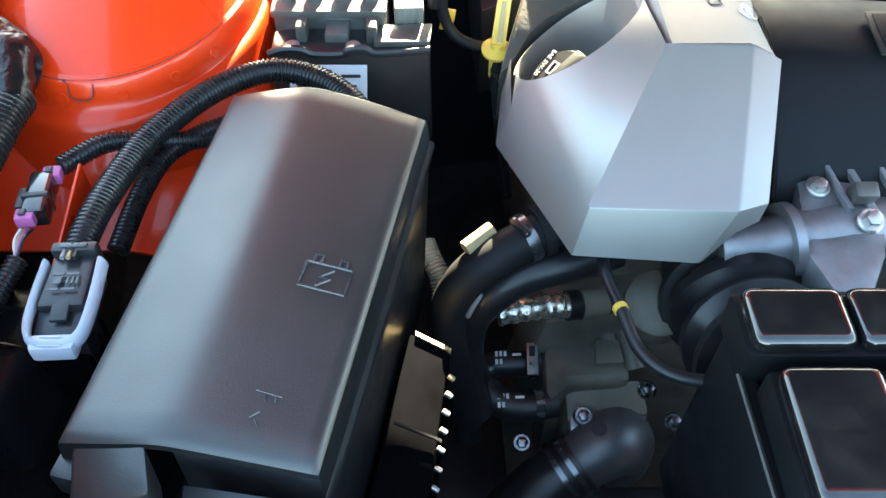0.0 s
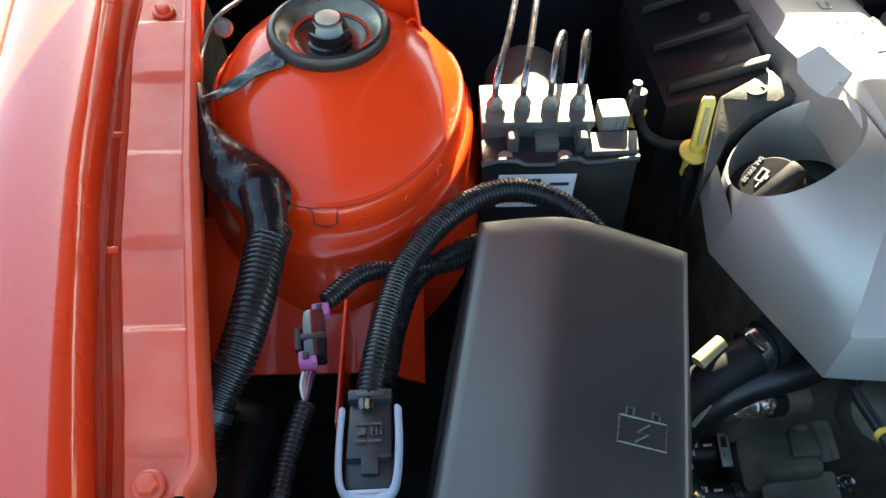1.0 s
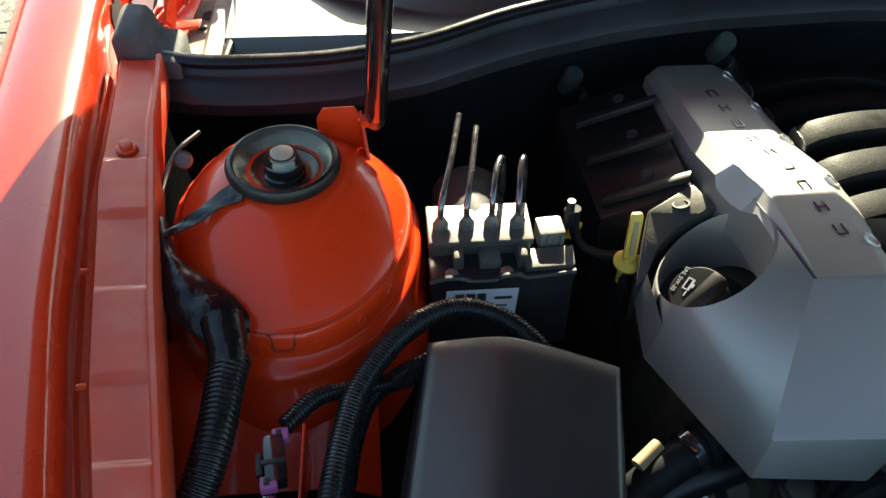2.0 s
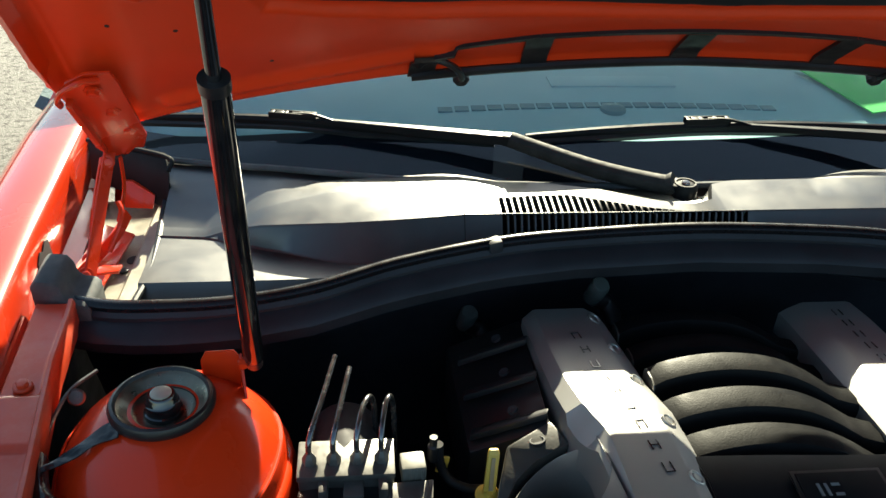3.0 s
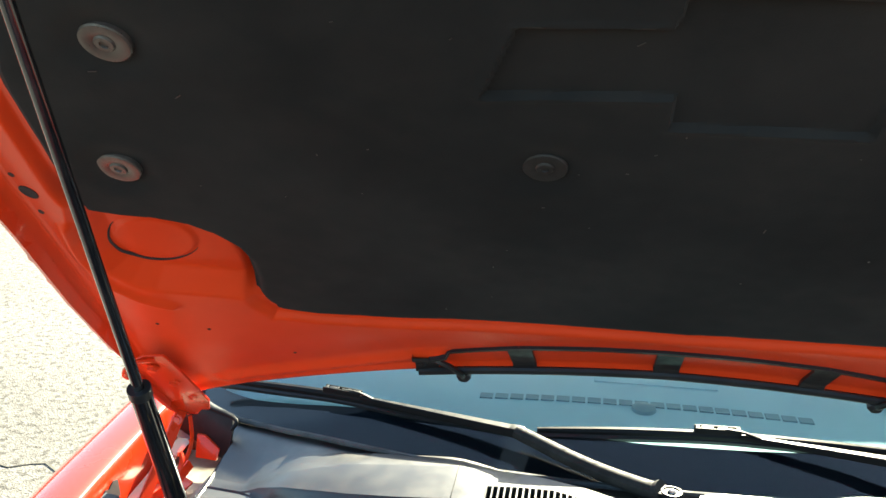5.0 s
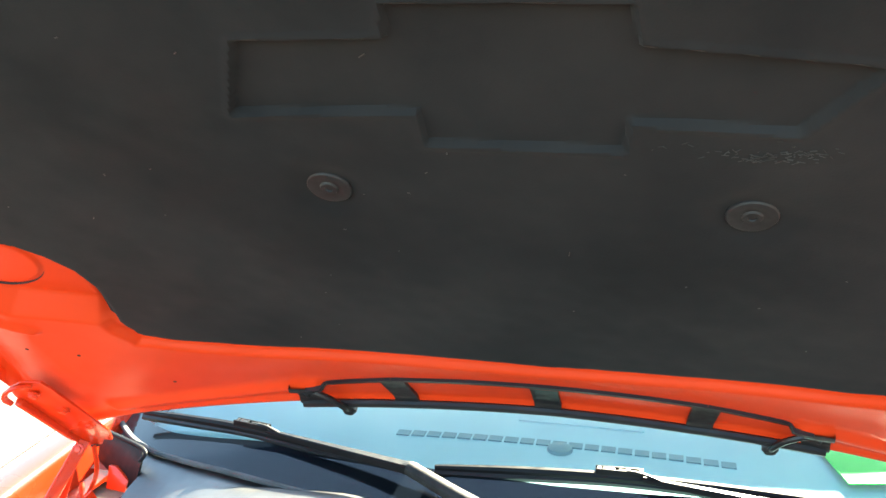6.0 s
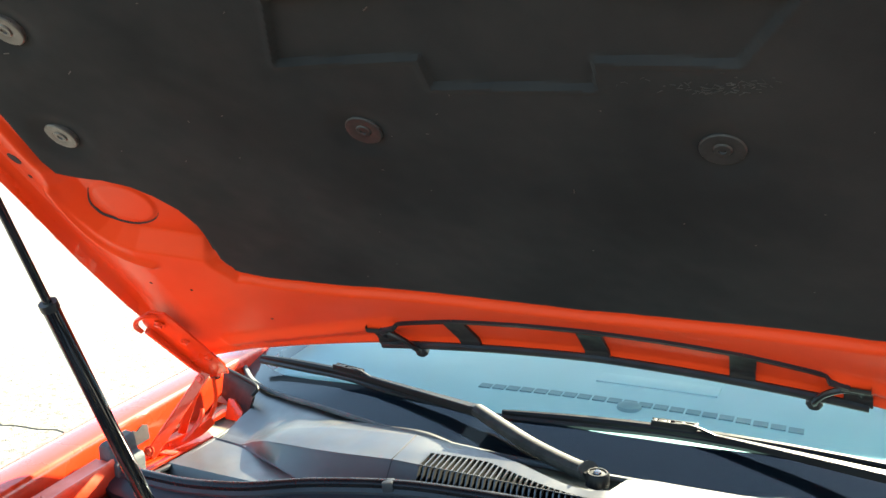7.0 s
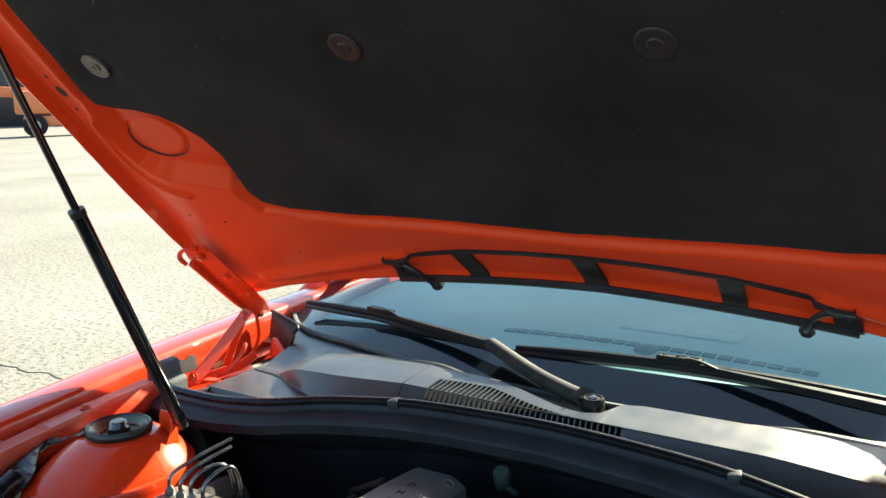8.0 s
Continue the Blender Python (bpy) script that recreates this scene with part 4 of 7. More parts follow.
def build_interior():
    d = thing("dashboard", "vinyl dashboard behind the windscreen, the glass's grey-green veil in its colour", "dashboard", (XC, 1.5, 0.9))
    rows = []
    for j in range(13):
        t = j / 12
        rows.append([(x, lerp_table(GLASS_Y, fold(x)) + 0.035 + t * 0.80, dash_z(x, lerp_table(GLASS_Y, fold(x)) + 0.035 + t * 0.80)) for x in [XC - 0.79 + 1.58 * k / 40 for k in range(41)]])
    top = part("dash_top", sheet(rows), DASH, d)
    # demister outlets: a row of cells, triangular towards the ends
    for k in range(21):
        x = 0.06 + 0.0272 * k
        y = 1.362 - 0.035 * ((x - 0.33) / 0.3) ** 2 * 0.2
        z = dash_z(x, y) - 0.003
        poly = [(x - 0.0115, y - 0.010, z), (x + 0.0115, y - 0.010, z), (x + 0.0115, y + 0.010, z), (x - 0.0115, y + 0.010, z)]
        part("outlet_cell", slab(poly, (0, 0, 0.0045)), DASH_DARK, top)
    part("sensor_pod", lathe([(0.022, 0), (0.020, 0.006), (0.012, 0.009), (0, 0.010)], pose(0.335, 1.345, dash_z(0.335, 1.345) - 0.002), 24), DASH_DARK, top)
    part("upper_tray", box((0.36, 1.46, dash_z(0.36, 1.46)), (0.22, 0.05, 0.004), 0.0015), DASH, top)
    solo("green_card", box((0.858, 1.455, dash_z(0.858, 1.455) + 0.012), (0.22, 0.20, 0.003), 0.001, (4, 0, 14.5)), GREEN, "bright green card lying on the dashboard", "card")
    cab = thing("car_cabin", "red car roof and screen pillars behind the bonnet", "car body", (XC, 2.2, 0.3))
    # roof drawn wider than the car's so that it shades the dash ends
    roof = []
    for j in range(13):
        t = j / 12
        roof.append([(XC + 0.72 * w, 1.95 + 1.25 * t + 0.06 * w * w * (1 - t), 1.302 + 0.03 * math.sin(math.pi * t) - 0.04 * w * w) for w in [-1 + k / 10 for k in range(21)]])
    part("roof", sheet(roof, 0.02), RED, cab)
    for s in (-1, 1):
        part("screen_pillar", tube([(XC + s * 0.905, 1.42, 0.940), (XC + s * 0.84, 1.62, 1.085), (XC + s * 0.79, 1.81, 1.205), (XC + s * 0.71, 1.99, 1.262)], 0.026, 10, 24, flat=0.7), RED, cab)
        part("door_skin", sheet([[(XC + s * (0.93 - 0.04 * (z > 0.8)), y, z) for z in (0.3, 0.6, 0.85, 0.95)] for y in (1.66, 2.2, 2.9, 3.4)], 0.02), RED, cab)
    part("headliner", sheet([[(XC + w * 0.69, y, 1.270 - 0.04 * w * w) for w in (-1, -0.5, 0, 0.5, 1)] for y in (2.0, 2.5, 3.1)], 0.004), DASH, cab)
    part("cabin_floor", sheet([[(x, y, 0.62) for x in (XC - 0.82, XC + 0.82)] for y in (1.5, 3.3)], 0.01), DASH_DARK, cab)
    for s in (-1, 1):
        part("door_trim", sheet([[(XC + s * 0.83, y, z) for z in (0.5, 0.75, 0.945)] for y in (1.45, 2.2, 3.3)], 0.01), TRIM, cab)
    part("rear_body", box((XC, 3.7, 0.75), (1.7, 0.9, 0.5), 0.1), RED, cab)
    part("seats", box((XC, 2.6, 0.75), (1.3, 0.6, 0.5), 0.08), DASH_DARK, cab)


build_interior()


def wiper(name_pivot, arm_pts, clip, tip, heel):
    w = thing("windscreen_wiper", "black wiper arm and blade resting on the windscreen", "wiper", name_pivot, "windscreen wipers")
    pv = Vector(name_pivot)
    a, b, c = [Vector(p) for p in arm_pts]
    # cast arm: broad and flat, tapering to the joint
    arm = part("arm", tube([pv.lerp(a, 0.42) + Vector((0, 0, 0.006)), a, b, c], lambda t: 0.0195 - 0.0045 * t, 12, 30, flat=0.75), ARM, w, "dusty black cast arm")
    foot = [pv + Vector((0.017 * math.cos(radians(t)) - 0.012 * (t > 90 and t < 270), 0.015 * math.sin(radians(t)) + 0.006 * (t > 90 and t < 270), 0.002)) for t in range(0, 360, 20)]
    part("arm_foot", slab(foot, (0, 0, 0.006), 0.001), WIPER, w)
    part("pivot_cap", lathe([(0.017, -0.012), (0.017, 0.004), (0.0145, 0.0075), (0.0125, 0.0075), (0.0115, 0.003), (0, 0.003)], Matrix.Translation(pv + Vector((0.002, -0.001, 0.002))), 28), WIPER, w)
    bolt("pivot_nut", tuple(pv + Vector((0.002, -0.001, 0.005))), (0, -0.2, 1), 0.0060, 0.006, STEEL, w)
    clip = Vector(clip)
    tip, heel = Vector(tip), Vector(heel)
    part("arm_joint", box(tuple(c), (0.022, 0.018, 0.016), 0.003, (0, 0, math.degrees(math.atan2(clip.y - c.y, clip.x - c.x)))), WIPER, w)
    d = (clip - c).normalized()
    sd = Vector((d.y, -d.x, 0)).normalized()
    ends = []
    for t, hh, ww in ((0.0, 0.011, 0.0095), (0.35, 0.009, 0.0078), (0.75, 0.006, 0.0052), (0.90, 0.004, 0.0040)):
        q = c.lerp(clip, t) + Vector((0, 0, 0.005 * (1 - t)))
        ends.append([q + sd * ww - Vector((0, 0, hh)), q + sd * ww, q + sd * (ww - 0.002) + Vector((0, 0, 0.002)), q - sd * (ww - 0.002) + Vector((0, 0, 0.002)), q - sd * ww, q - sd * ww - Vector((0, 0, hh))])
    part("arm_channel", sheet(ends), WIPER, w, "tapering pressed-steel arm channel", smooth=25)
    part("arm_rod", tube([c.lerp(clip, 0.80), c.lerp(clip, 0.90) + Vector((0, 0, 0.007)), clip + Vector((0, 0, 0.006))], 0.0042, 8, 20, flat=0.6), WIPER, w)
    mid = clip - Vector((0, 0, 0.006))
    blade = part("blade", tube([tip, tip.lerp(mid, 0.5) + Vector((0, 0, 0.002)), mid, mid.lerp(heel, 0.5) + Vector((0, 0, 0.002)), heel], lambda t: 0.0045 + 0.0035 * math.sin(math.pi * t) ** 0.7, 8, 40), WIPER, w, "satin black beam blade")
    dz = Vector((0, -0.002, -0.008))
    part("squeegee", tube([tip + dz, tip.lerp(mid, 0.5) + dz, mid + dz, mid.lerp(heel, 0.5) + dz, heel + dz], 0.006, 6, 30), RUBBER, blade)
    turn = math.degrees(math.atan2(heel.y - tip.y, heel.x - tip.x))
    along = (heel - tip).normalized()
    across = Vector((along.y, -along.x, 0)).normalized()
    part("blade_clip", box(tuple(clip - Vector((0, 0, 0.003))), (0.074, 0.013, 0.006), 0.002, (0, 0, turn)), WIPER, blade)
    for k in (-1, 1):
        part("clip_rail", box(tuple(clip + across * 0.0058 * k + Vector((0, 0, 0.004))), (0.070, 0.0026, 0.009), 0.001, (0, 0, turn)), WIPER, blade)
    for k in (-0.030, -0.010, 0.012, 0.031):
        part("clip_bar", box(tuple(clip + along * k + Vector((0, 0, 0.006))), (0.006, 0.012, 0.004), 0.001, (0, 0, turn)), WIPER, blade)
    part("clip_button", box(tuple(clip + along * -0.019 + Vector((0, 0, 0.006))), (0.012, 0.008, 0.004), 0.001, (0, 0, turn)), WIPER, blade)


wiper((0.357, 1.061, 0.972), [(0.330, 1.073, 0.973), (0.240, 1.107, 0.983), (0.132, 1.152, 1.006)], (-0.175, 1.246, 1.003), (-0.42, 1.300, 0.984), (0.116, 1.186, 0.985))
wiper((0.99, 1.07, 0.972), [(0.96, 1.082, 0.975), (0.87, 1.108, 0.986), (0.765, 1.145, 1.004)], (0.438, 1.209, 1.006), (0.161, 1.189, 0.994), (0.735, 1.212, 0.995))

# ---- strut tower and gas strut ----
def build_tower():
    c = Vector((-0.268, 0.703, 0))
    tower = thing("strut_tower", "domed red painted suspension tower with a seam", "strut tower", (-0.268, 0.703, 0.80))
    prof = [(0.030, 0.928), (0.050, 0.927), (0.062, 0.922), (0.078, 0.911), (0.090, 0.899), (0.098, 0.888), (0.1025, 0.881), (0.1035, 0.8785)]

    def reach(z):
        """How far the tower's front leans forward at a height."""
        return 1.0 + 0.41 * max(0.0, min(1.0, (0.928 - z) / 0.050)) ** 1.2

    def ring(r, z, fore=0.0):
        pts = []
        for k in range(73):
            a = 2 * math.pi * k / 72
            ca, sa = math.cos(a), math.sin(a)
            f = reach(z) if sa < 0 else 1.0
            pts.append((c.x + r * (1.0 + 0.03 * ca) * ca, c.y + r * sa * f - fore * max(0, -sa), z))
        return pts
    part("dome", sheet([ring(r, z) for r, z in prof]), RED, tower)
    # lower skirt lapped under the seam, running forward to the flat shelf
    part("lower_skirt", sheet([ring(0.1028, 0.8805), ring(0.1062, 0.8785), ring(0.1072, 0.8755), ring(0.1082, 0.866), ring(0.1090, 0.8585, 0.001), ring(0.1100, 0.8560, 0.002), ring(0.1135, 0.8545, 0.005), ring(0.1148, 0.8525, 0.0065), ring(0.1155, 0.848, 0.008), ring(0.1165, 0.836, 0.011), ring(0.120, 0.826, 0.018), ring(0.125, 0.80, 0.02), ring(0.128, 0.76, 0.02)]), RED, tower, "red lower skirt with spot welds", smooth=40)
    shelf = []
    for j in range(15):
        y = 0.470 + 0.13 * j / 14
        shelf.append([(x, y, 0.788 + 0.036 * smooth01((y - 0.46) / 0.09) - 0.030 * smooth01((x + 0.24) / 0.08)) for x in [-0.375 + 0.180 * k / 16 for k in range(17)]])
    part("front_shelf", sheet(shelf, 0.004), RED, tower, "red shelf in front of the tower")
    # dark joint under the lip
    part("seam_line", tube(ring(0.1047, 0.8789), 0.0006, 6, straight=True), DARK, tower)
    for a in (222, 243, 262, 285, 305, 322):
        ca, sa = math.cos(radians(a)), math.sin(radians(a))
        q = (c.x + 0.1086 * (1 + 0.03 * ca) * ca, c.y + 0.1086 * 1.41 * sa, 0.866)
        part("spot_weld", lathe([(0.005, -0.001), (0.0042, 0.0005), (0.002, 0.0002), (0, 0)], Matrix.Translation(q) @ Vector((ca, sa * 0.8, 0.2)).to_track_quat("Z", "Y").to_matrix().to_4x4(), 14), RED, tower)
    part("seam_tab", slab([(-0.276, 0.5535, 0.8785), (-0.258, 0.5535, 0.8785), (-0.260, 0.5490, 0.8685), (-0.274, 0.5490, 0.8685)], (0, 0.002, 0.002), 0.0008), RED, tower)
    part("seam_notch", tube([(-0.280, 0.5560, 0.8795), (-0.2765, 0.5540, 0.8780), (-0.2750, 0.5495, 0.8695), (-0.267, 0.5485, 0.8668), (-0.2592, 0.5495, 0.8695), (-0.2578, 0.5540, 0.8780)], 0.0005, 6, 30), DARK, tower)
    mount = thing("strut_mount", "round rubber-rimmed metal strut mount on the tower", "strut mount", (-0.268, 0.703, 0.926))
    m = Matrix.Translation((c.x, c.y, 0.926))
    part("rubber_rim", lathe([(0.030, 0), (0.046, 0.0), (0.0495, 0.004), (0.050, 0.009), (0.0475, 0.0135), (0.0445, 0.0145), (0.0425, 0.012), (0.041, 0.008)], m, 56, cap=False), RUBBER, mount)
    part("dish", lathe([(0.0425, 0.0115), (0.041, 0.0105), (0.0385, 0.0085), (0.034, 0.0030), (0.029, -0.0025), (0.025, -0.0048), (0.0195, -0.0055), (0.0, -0.0055)], m, 48, cap=False), DISH, mount, "dull galvanised dish")
    part("bush", lathe([(0.0185, -0.0055), (0.0182, -0.001), (0.0165, 0.0), (0.0160, 0.009), (0.0145, 0.0105), (0.0135, 0.0165), (0.0120, 0.0185), (0.0, 0.0185)], m, 40), GLOSS_BLACK, mount, "black rubber-capped nut")
    part("rod_nut", lathe([(0.0100, 0.018), (0.0100, 0.0196), (0.0085, 0.0203), (0, 0.0203)], m, 24), SHEET, mount)
    br = thing("strut_bracket", "red sheet-metal gas strut bracket bolted to the tower", "bracket", (-0.19, 0.735, 0.87))
    part("upright", slab([(-0.240, 0.757, 0.894), (-0.240, 0.756, 0.940), (-0.234, 0.755, 0.9515), (-0.206, 0.755, 0.9525), (-0.2015, 0.755, 0.946), (-0.2015, 0.757, 0.894)], (0, 0.0025, 0), 0.0008), RED, br)
    part("side_leaf", slab([(-0.2015, 0.757, 0.9465), (-0.2015, 0.757, 0.90), (-0.196, 0.70, 0.874), (-0.180, 0.672, 0.868), (-0.168, 0.668, 0.872), (-0.176, 0.69, 0.884), (-0.194, 0.725, 0.905)], (0.0025, 0.001, 0.001), 0.0006), RED, br)
    part("leaf_bolt", lathe([(0.006, 0), (0.006, 0.005), (0.0045, 0.007), (0, 0.007)], pose(-0.2, 0.748, 0.941, 0, 90, 0), 6), RED, br)
    st = thing("gas_strut", "black telescopic gas strut holding the bonnet open", "gas strut", (-0.187, 0.757, 0.93))
    a, b = Vector((-0.187, 0.757, 0.936)), Vector((-0.169, 0.605, 1.287))
    d = (b - a)
    part("cylinder", tube([a + d * 0.03, a + d], 0.0102, 20, 2, straight=True), GLOSS_BLACK, st)
    part("collar", tube([b - d * 0.022, b + d * 0.004], 0.0110, 20, 2, straight=True), BLACK_PL, st)
    part("rod", tube([b, a + d * 2.36], 0.0052, 16, 2, straight=True), GLOSS_BLACK, st)
    part("lower_ball_end", tube([a - d * 0.01, a + d * 0.05], 0.0085, 14, 2, straight=True), BLACK_PL, st)
    part("ball_stud", tube([a + Vector((-0.016, 0, 0.002)), a + Vector((0.004, 0, 0))], 0.004, 10, 2, straight=True), RED, st)
    part("upper_ball_end", tube([a + d * 2.32, a + d * 2.40], 0.008, 12, 2, straight=True), BLACK_PL, st)


build_tower()


# ---- hinge legs, rubber block and hinge well at the left corner ----
def build_hinge(side):
    fx = lambda x: x if side < 0 else 2 * XC - x
    h = thing("hood_hinge", "red painted steel bonnet hinge legs", "hinge", (fx(-0.42), 1.05, 0.885), "bonnet hinges")

    def bar(name, pts, w, t):
        line = spline([(fx(x), y, z) for x, y, z in pts], 12)
        face = Vector((-side * 0.93, -0.30, 0.2)).normalized()
        rows = []
        for i, q in enumerate(line):
            d = (line[min(i + 1, len(line) - 1)] - line[max(i - 1, 0)]).normalized()
            a = d.cross(face).normalized() * w
            b = a.cross(d).normalized() * w * t * 0.35
            rows.append([q + a * 0.9 + b, q + a + b * 0.5, q + a - b, q - a - b, q - a + b * 0.5, q - a * 0.9 + b, q + a * 0.9 + b])
        bm = sheet(rows)
        return part(name, bm, RED, h, smooth=25)
    bar("long_leg", [(-0.400, 1.115, 1.018), (-0.404, 1.05, 0.968), (-0.408, 0.965, 0.905)], 0.0105, 0.4)
    bar("short_leg", [(-0.408, 1.105, 1.005), (-0.420, 1.085, 0.955), (-0.428, 1.065, 0.905)], 0.008, 0.5)
    bar("rear_leg", [(-0.392, 1.120, 1.000), (-0.396, 1.125, 0.95), (-0.405, 1.105, 0.910)], 0.004, 0.5)
    bar("link", [(-0.445, 0.955, 0.892), (-0.425, 1.01, 0.897), (-0.402, 1.075, 0.906), (-0.392, 1.11, 0.920)], 0.0085, 0.45)
    part("base_plate", slab([(fx(-0.452), 0.935, 0.880), (fx(-0.405), 0.935, 0.880), (fx(-0.385), 1.10, 0.890), (fx(-0.435), 1.13, 0.890)], (0, 0, 0.004), 0.001), RED, h)
    part("link_tab", slab([(fx(-0.408), 0.985, 0.899), (fx(-0.380), 0.990, 0.899), (fx(-0.378), 1.004, 0.900), (fx(-0.405), 1.000, 0.900)], (0, 0, 0.004), 0.001), RED, h)
    # added strip standing in for the sunlit edge of the link, no separate part
    part("sunlit_link_edge", tube([(fx(-0.396), 1.088, 0.950), (fx(-0.391), 1.080, 0.941), (fx(-0.392), 1.066, 0.925), (fx(-0.398), 1.052, 0.912), (fx(-0.403), 1.040, 0.902)], 0.0042, 6, 20, flat=0.4), RED, h)
    part("wall_opening", slab([(fx(-0.4665), 0.968, 0.902), (fx(-0.4668), 0.972, 0.926), (fx(-0.4680), 0.986, 0.934), (fx(-0.4685), 0.996, 0.929), (fx(-0.4695), 1.010, 0.936), (fx(-0.4705), 1.024, 0.931), (fx(-0.4695), 1.026, 0.904)], (-side * 0.0015, 0, 0), 0.0), DARK, h, "dark opening in the wing wall")
    for x, y, z in ((-0.402, 1.098, 1.004), (-0.412, 0.972, 0.912), (-0.425, 1.03, 0.898)):
        bolt("pivot_bolt", (fx(x), y - 0.004, z), (0.4, -1, 0.4), 0.006, 0.007, RED, h)
    blk = slab([(fx(-0.446), 0.950, 0.870), (fx(-0.448), 0.950, 0.948), (fx(-0.440), 0.948, 0.957), (fx(-0.418), 0.944, 0.957), (fx(-0.411), 0.940, 0.950), (fx(-0.407), 0.938, 0.938), (fx(-0.400), 0.935, 0.934), (fx(-0.386), 0.930, 0.936), (fx(-0.379), 0.928, 0.930), (fx(-0.378), 0.928, 0.870)], (0.0, -0.058, -0.004), 0.004)
    solo("rubber_stop", blk, FOAM, "grey moulded foam rubber block at the end of the seal", "rubber stop", "rubber stops")
    well = thing("hinge_well", "grey galvanised sheet in the bonnet hinge recess", "sheet metal", (fx(-0.38), 1.02, 0.88), "hinge wells")
    part("gutter", sheet([[(fx(x), y, z) for x, z in ((-0.47, 0.870), (-0.40, 0.876), (-0.378, 0.880), (-0.372, 0.888), (-0.352, 0.889), (-0.345, 0.904), (-0.339, 0.905))] for y in (0.89, 0.95, 1.02, 1.10, 1.16, 1.24)], 0.0), SHEET, well)
    part("gutter_hole", lathe([(0.010, 0.0), (0.010, 0.0012), (0.0, 0.0012)], pose(fx(-0.377), 1.052, 0.8805), 20), DARK, well)
    part("grommet", lathe([(0.006, 0.0), (0.006, 0.003), (0.003, 0.004), (0.0, 0.004)], pose(fx(-0.385), 1.025, 0.880), 16), RUBBER, well)
    part("red_gusset", slab([(fx(-0.412), 1.165, 0.900), (fx(-0.372), 1.160, 0.900), (fx(-0.368), 1.166, 0.918), (fx(-0.400), 1.180, 0.934), (fx(-0.415), 1.182, 0.934)], (0, 0.006, 0), 0.001), RED, well)
    part("edge_strip", tube([(fx(-0.356), 1.185, 0.912), (fx(-0.348), 1.103, 0.910), (fx(-0.342), 1.04, 0.909), (fx(-0.338), 0.969, 0.909), (fx(-0.343), 0.91, 0.909)], 0.0045, 8, 24), BULK, well, "black rubber edge strip")
    flap = thing("corner_flap", "black foam corner flap beside the windscreen", "foam seal", (fx(-0.39), 1.2, 0.91), "corner flaps")
    part("flap_sheet", slab([(fx(-0.470), 1.225, 0.915), (fx(-0.470), 1.238, 0.970), (fx(-0.352), 1.190, 0.965), (fx(-0.346), 1.172, 0.950), (fx(-0.346), 1.150, 0.914), (fx(-0.362), 1.16, 0.904), (fx(-0.40), 1.19, 0.904)], (0, 0.010, 0.003), 0.002), RUBBER_DUSTY, flap)
    part("flap_edge", tube([(fx(-0.470), 1.238, 0.973), (fx(-0.352), 1.190, 0.968), (fx(-0.346), 1.172, 0.953)], 0.0035, 8, 16), RUBBER_DUSTY, flap)


build_hinge(-1)
build_hinge(1)


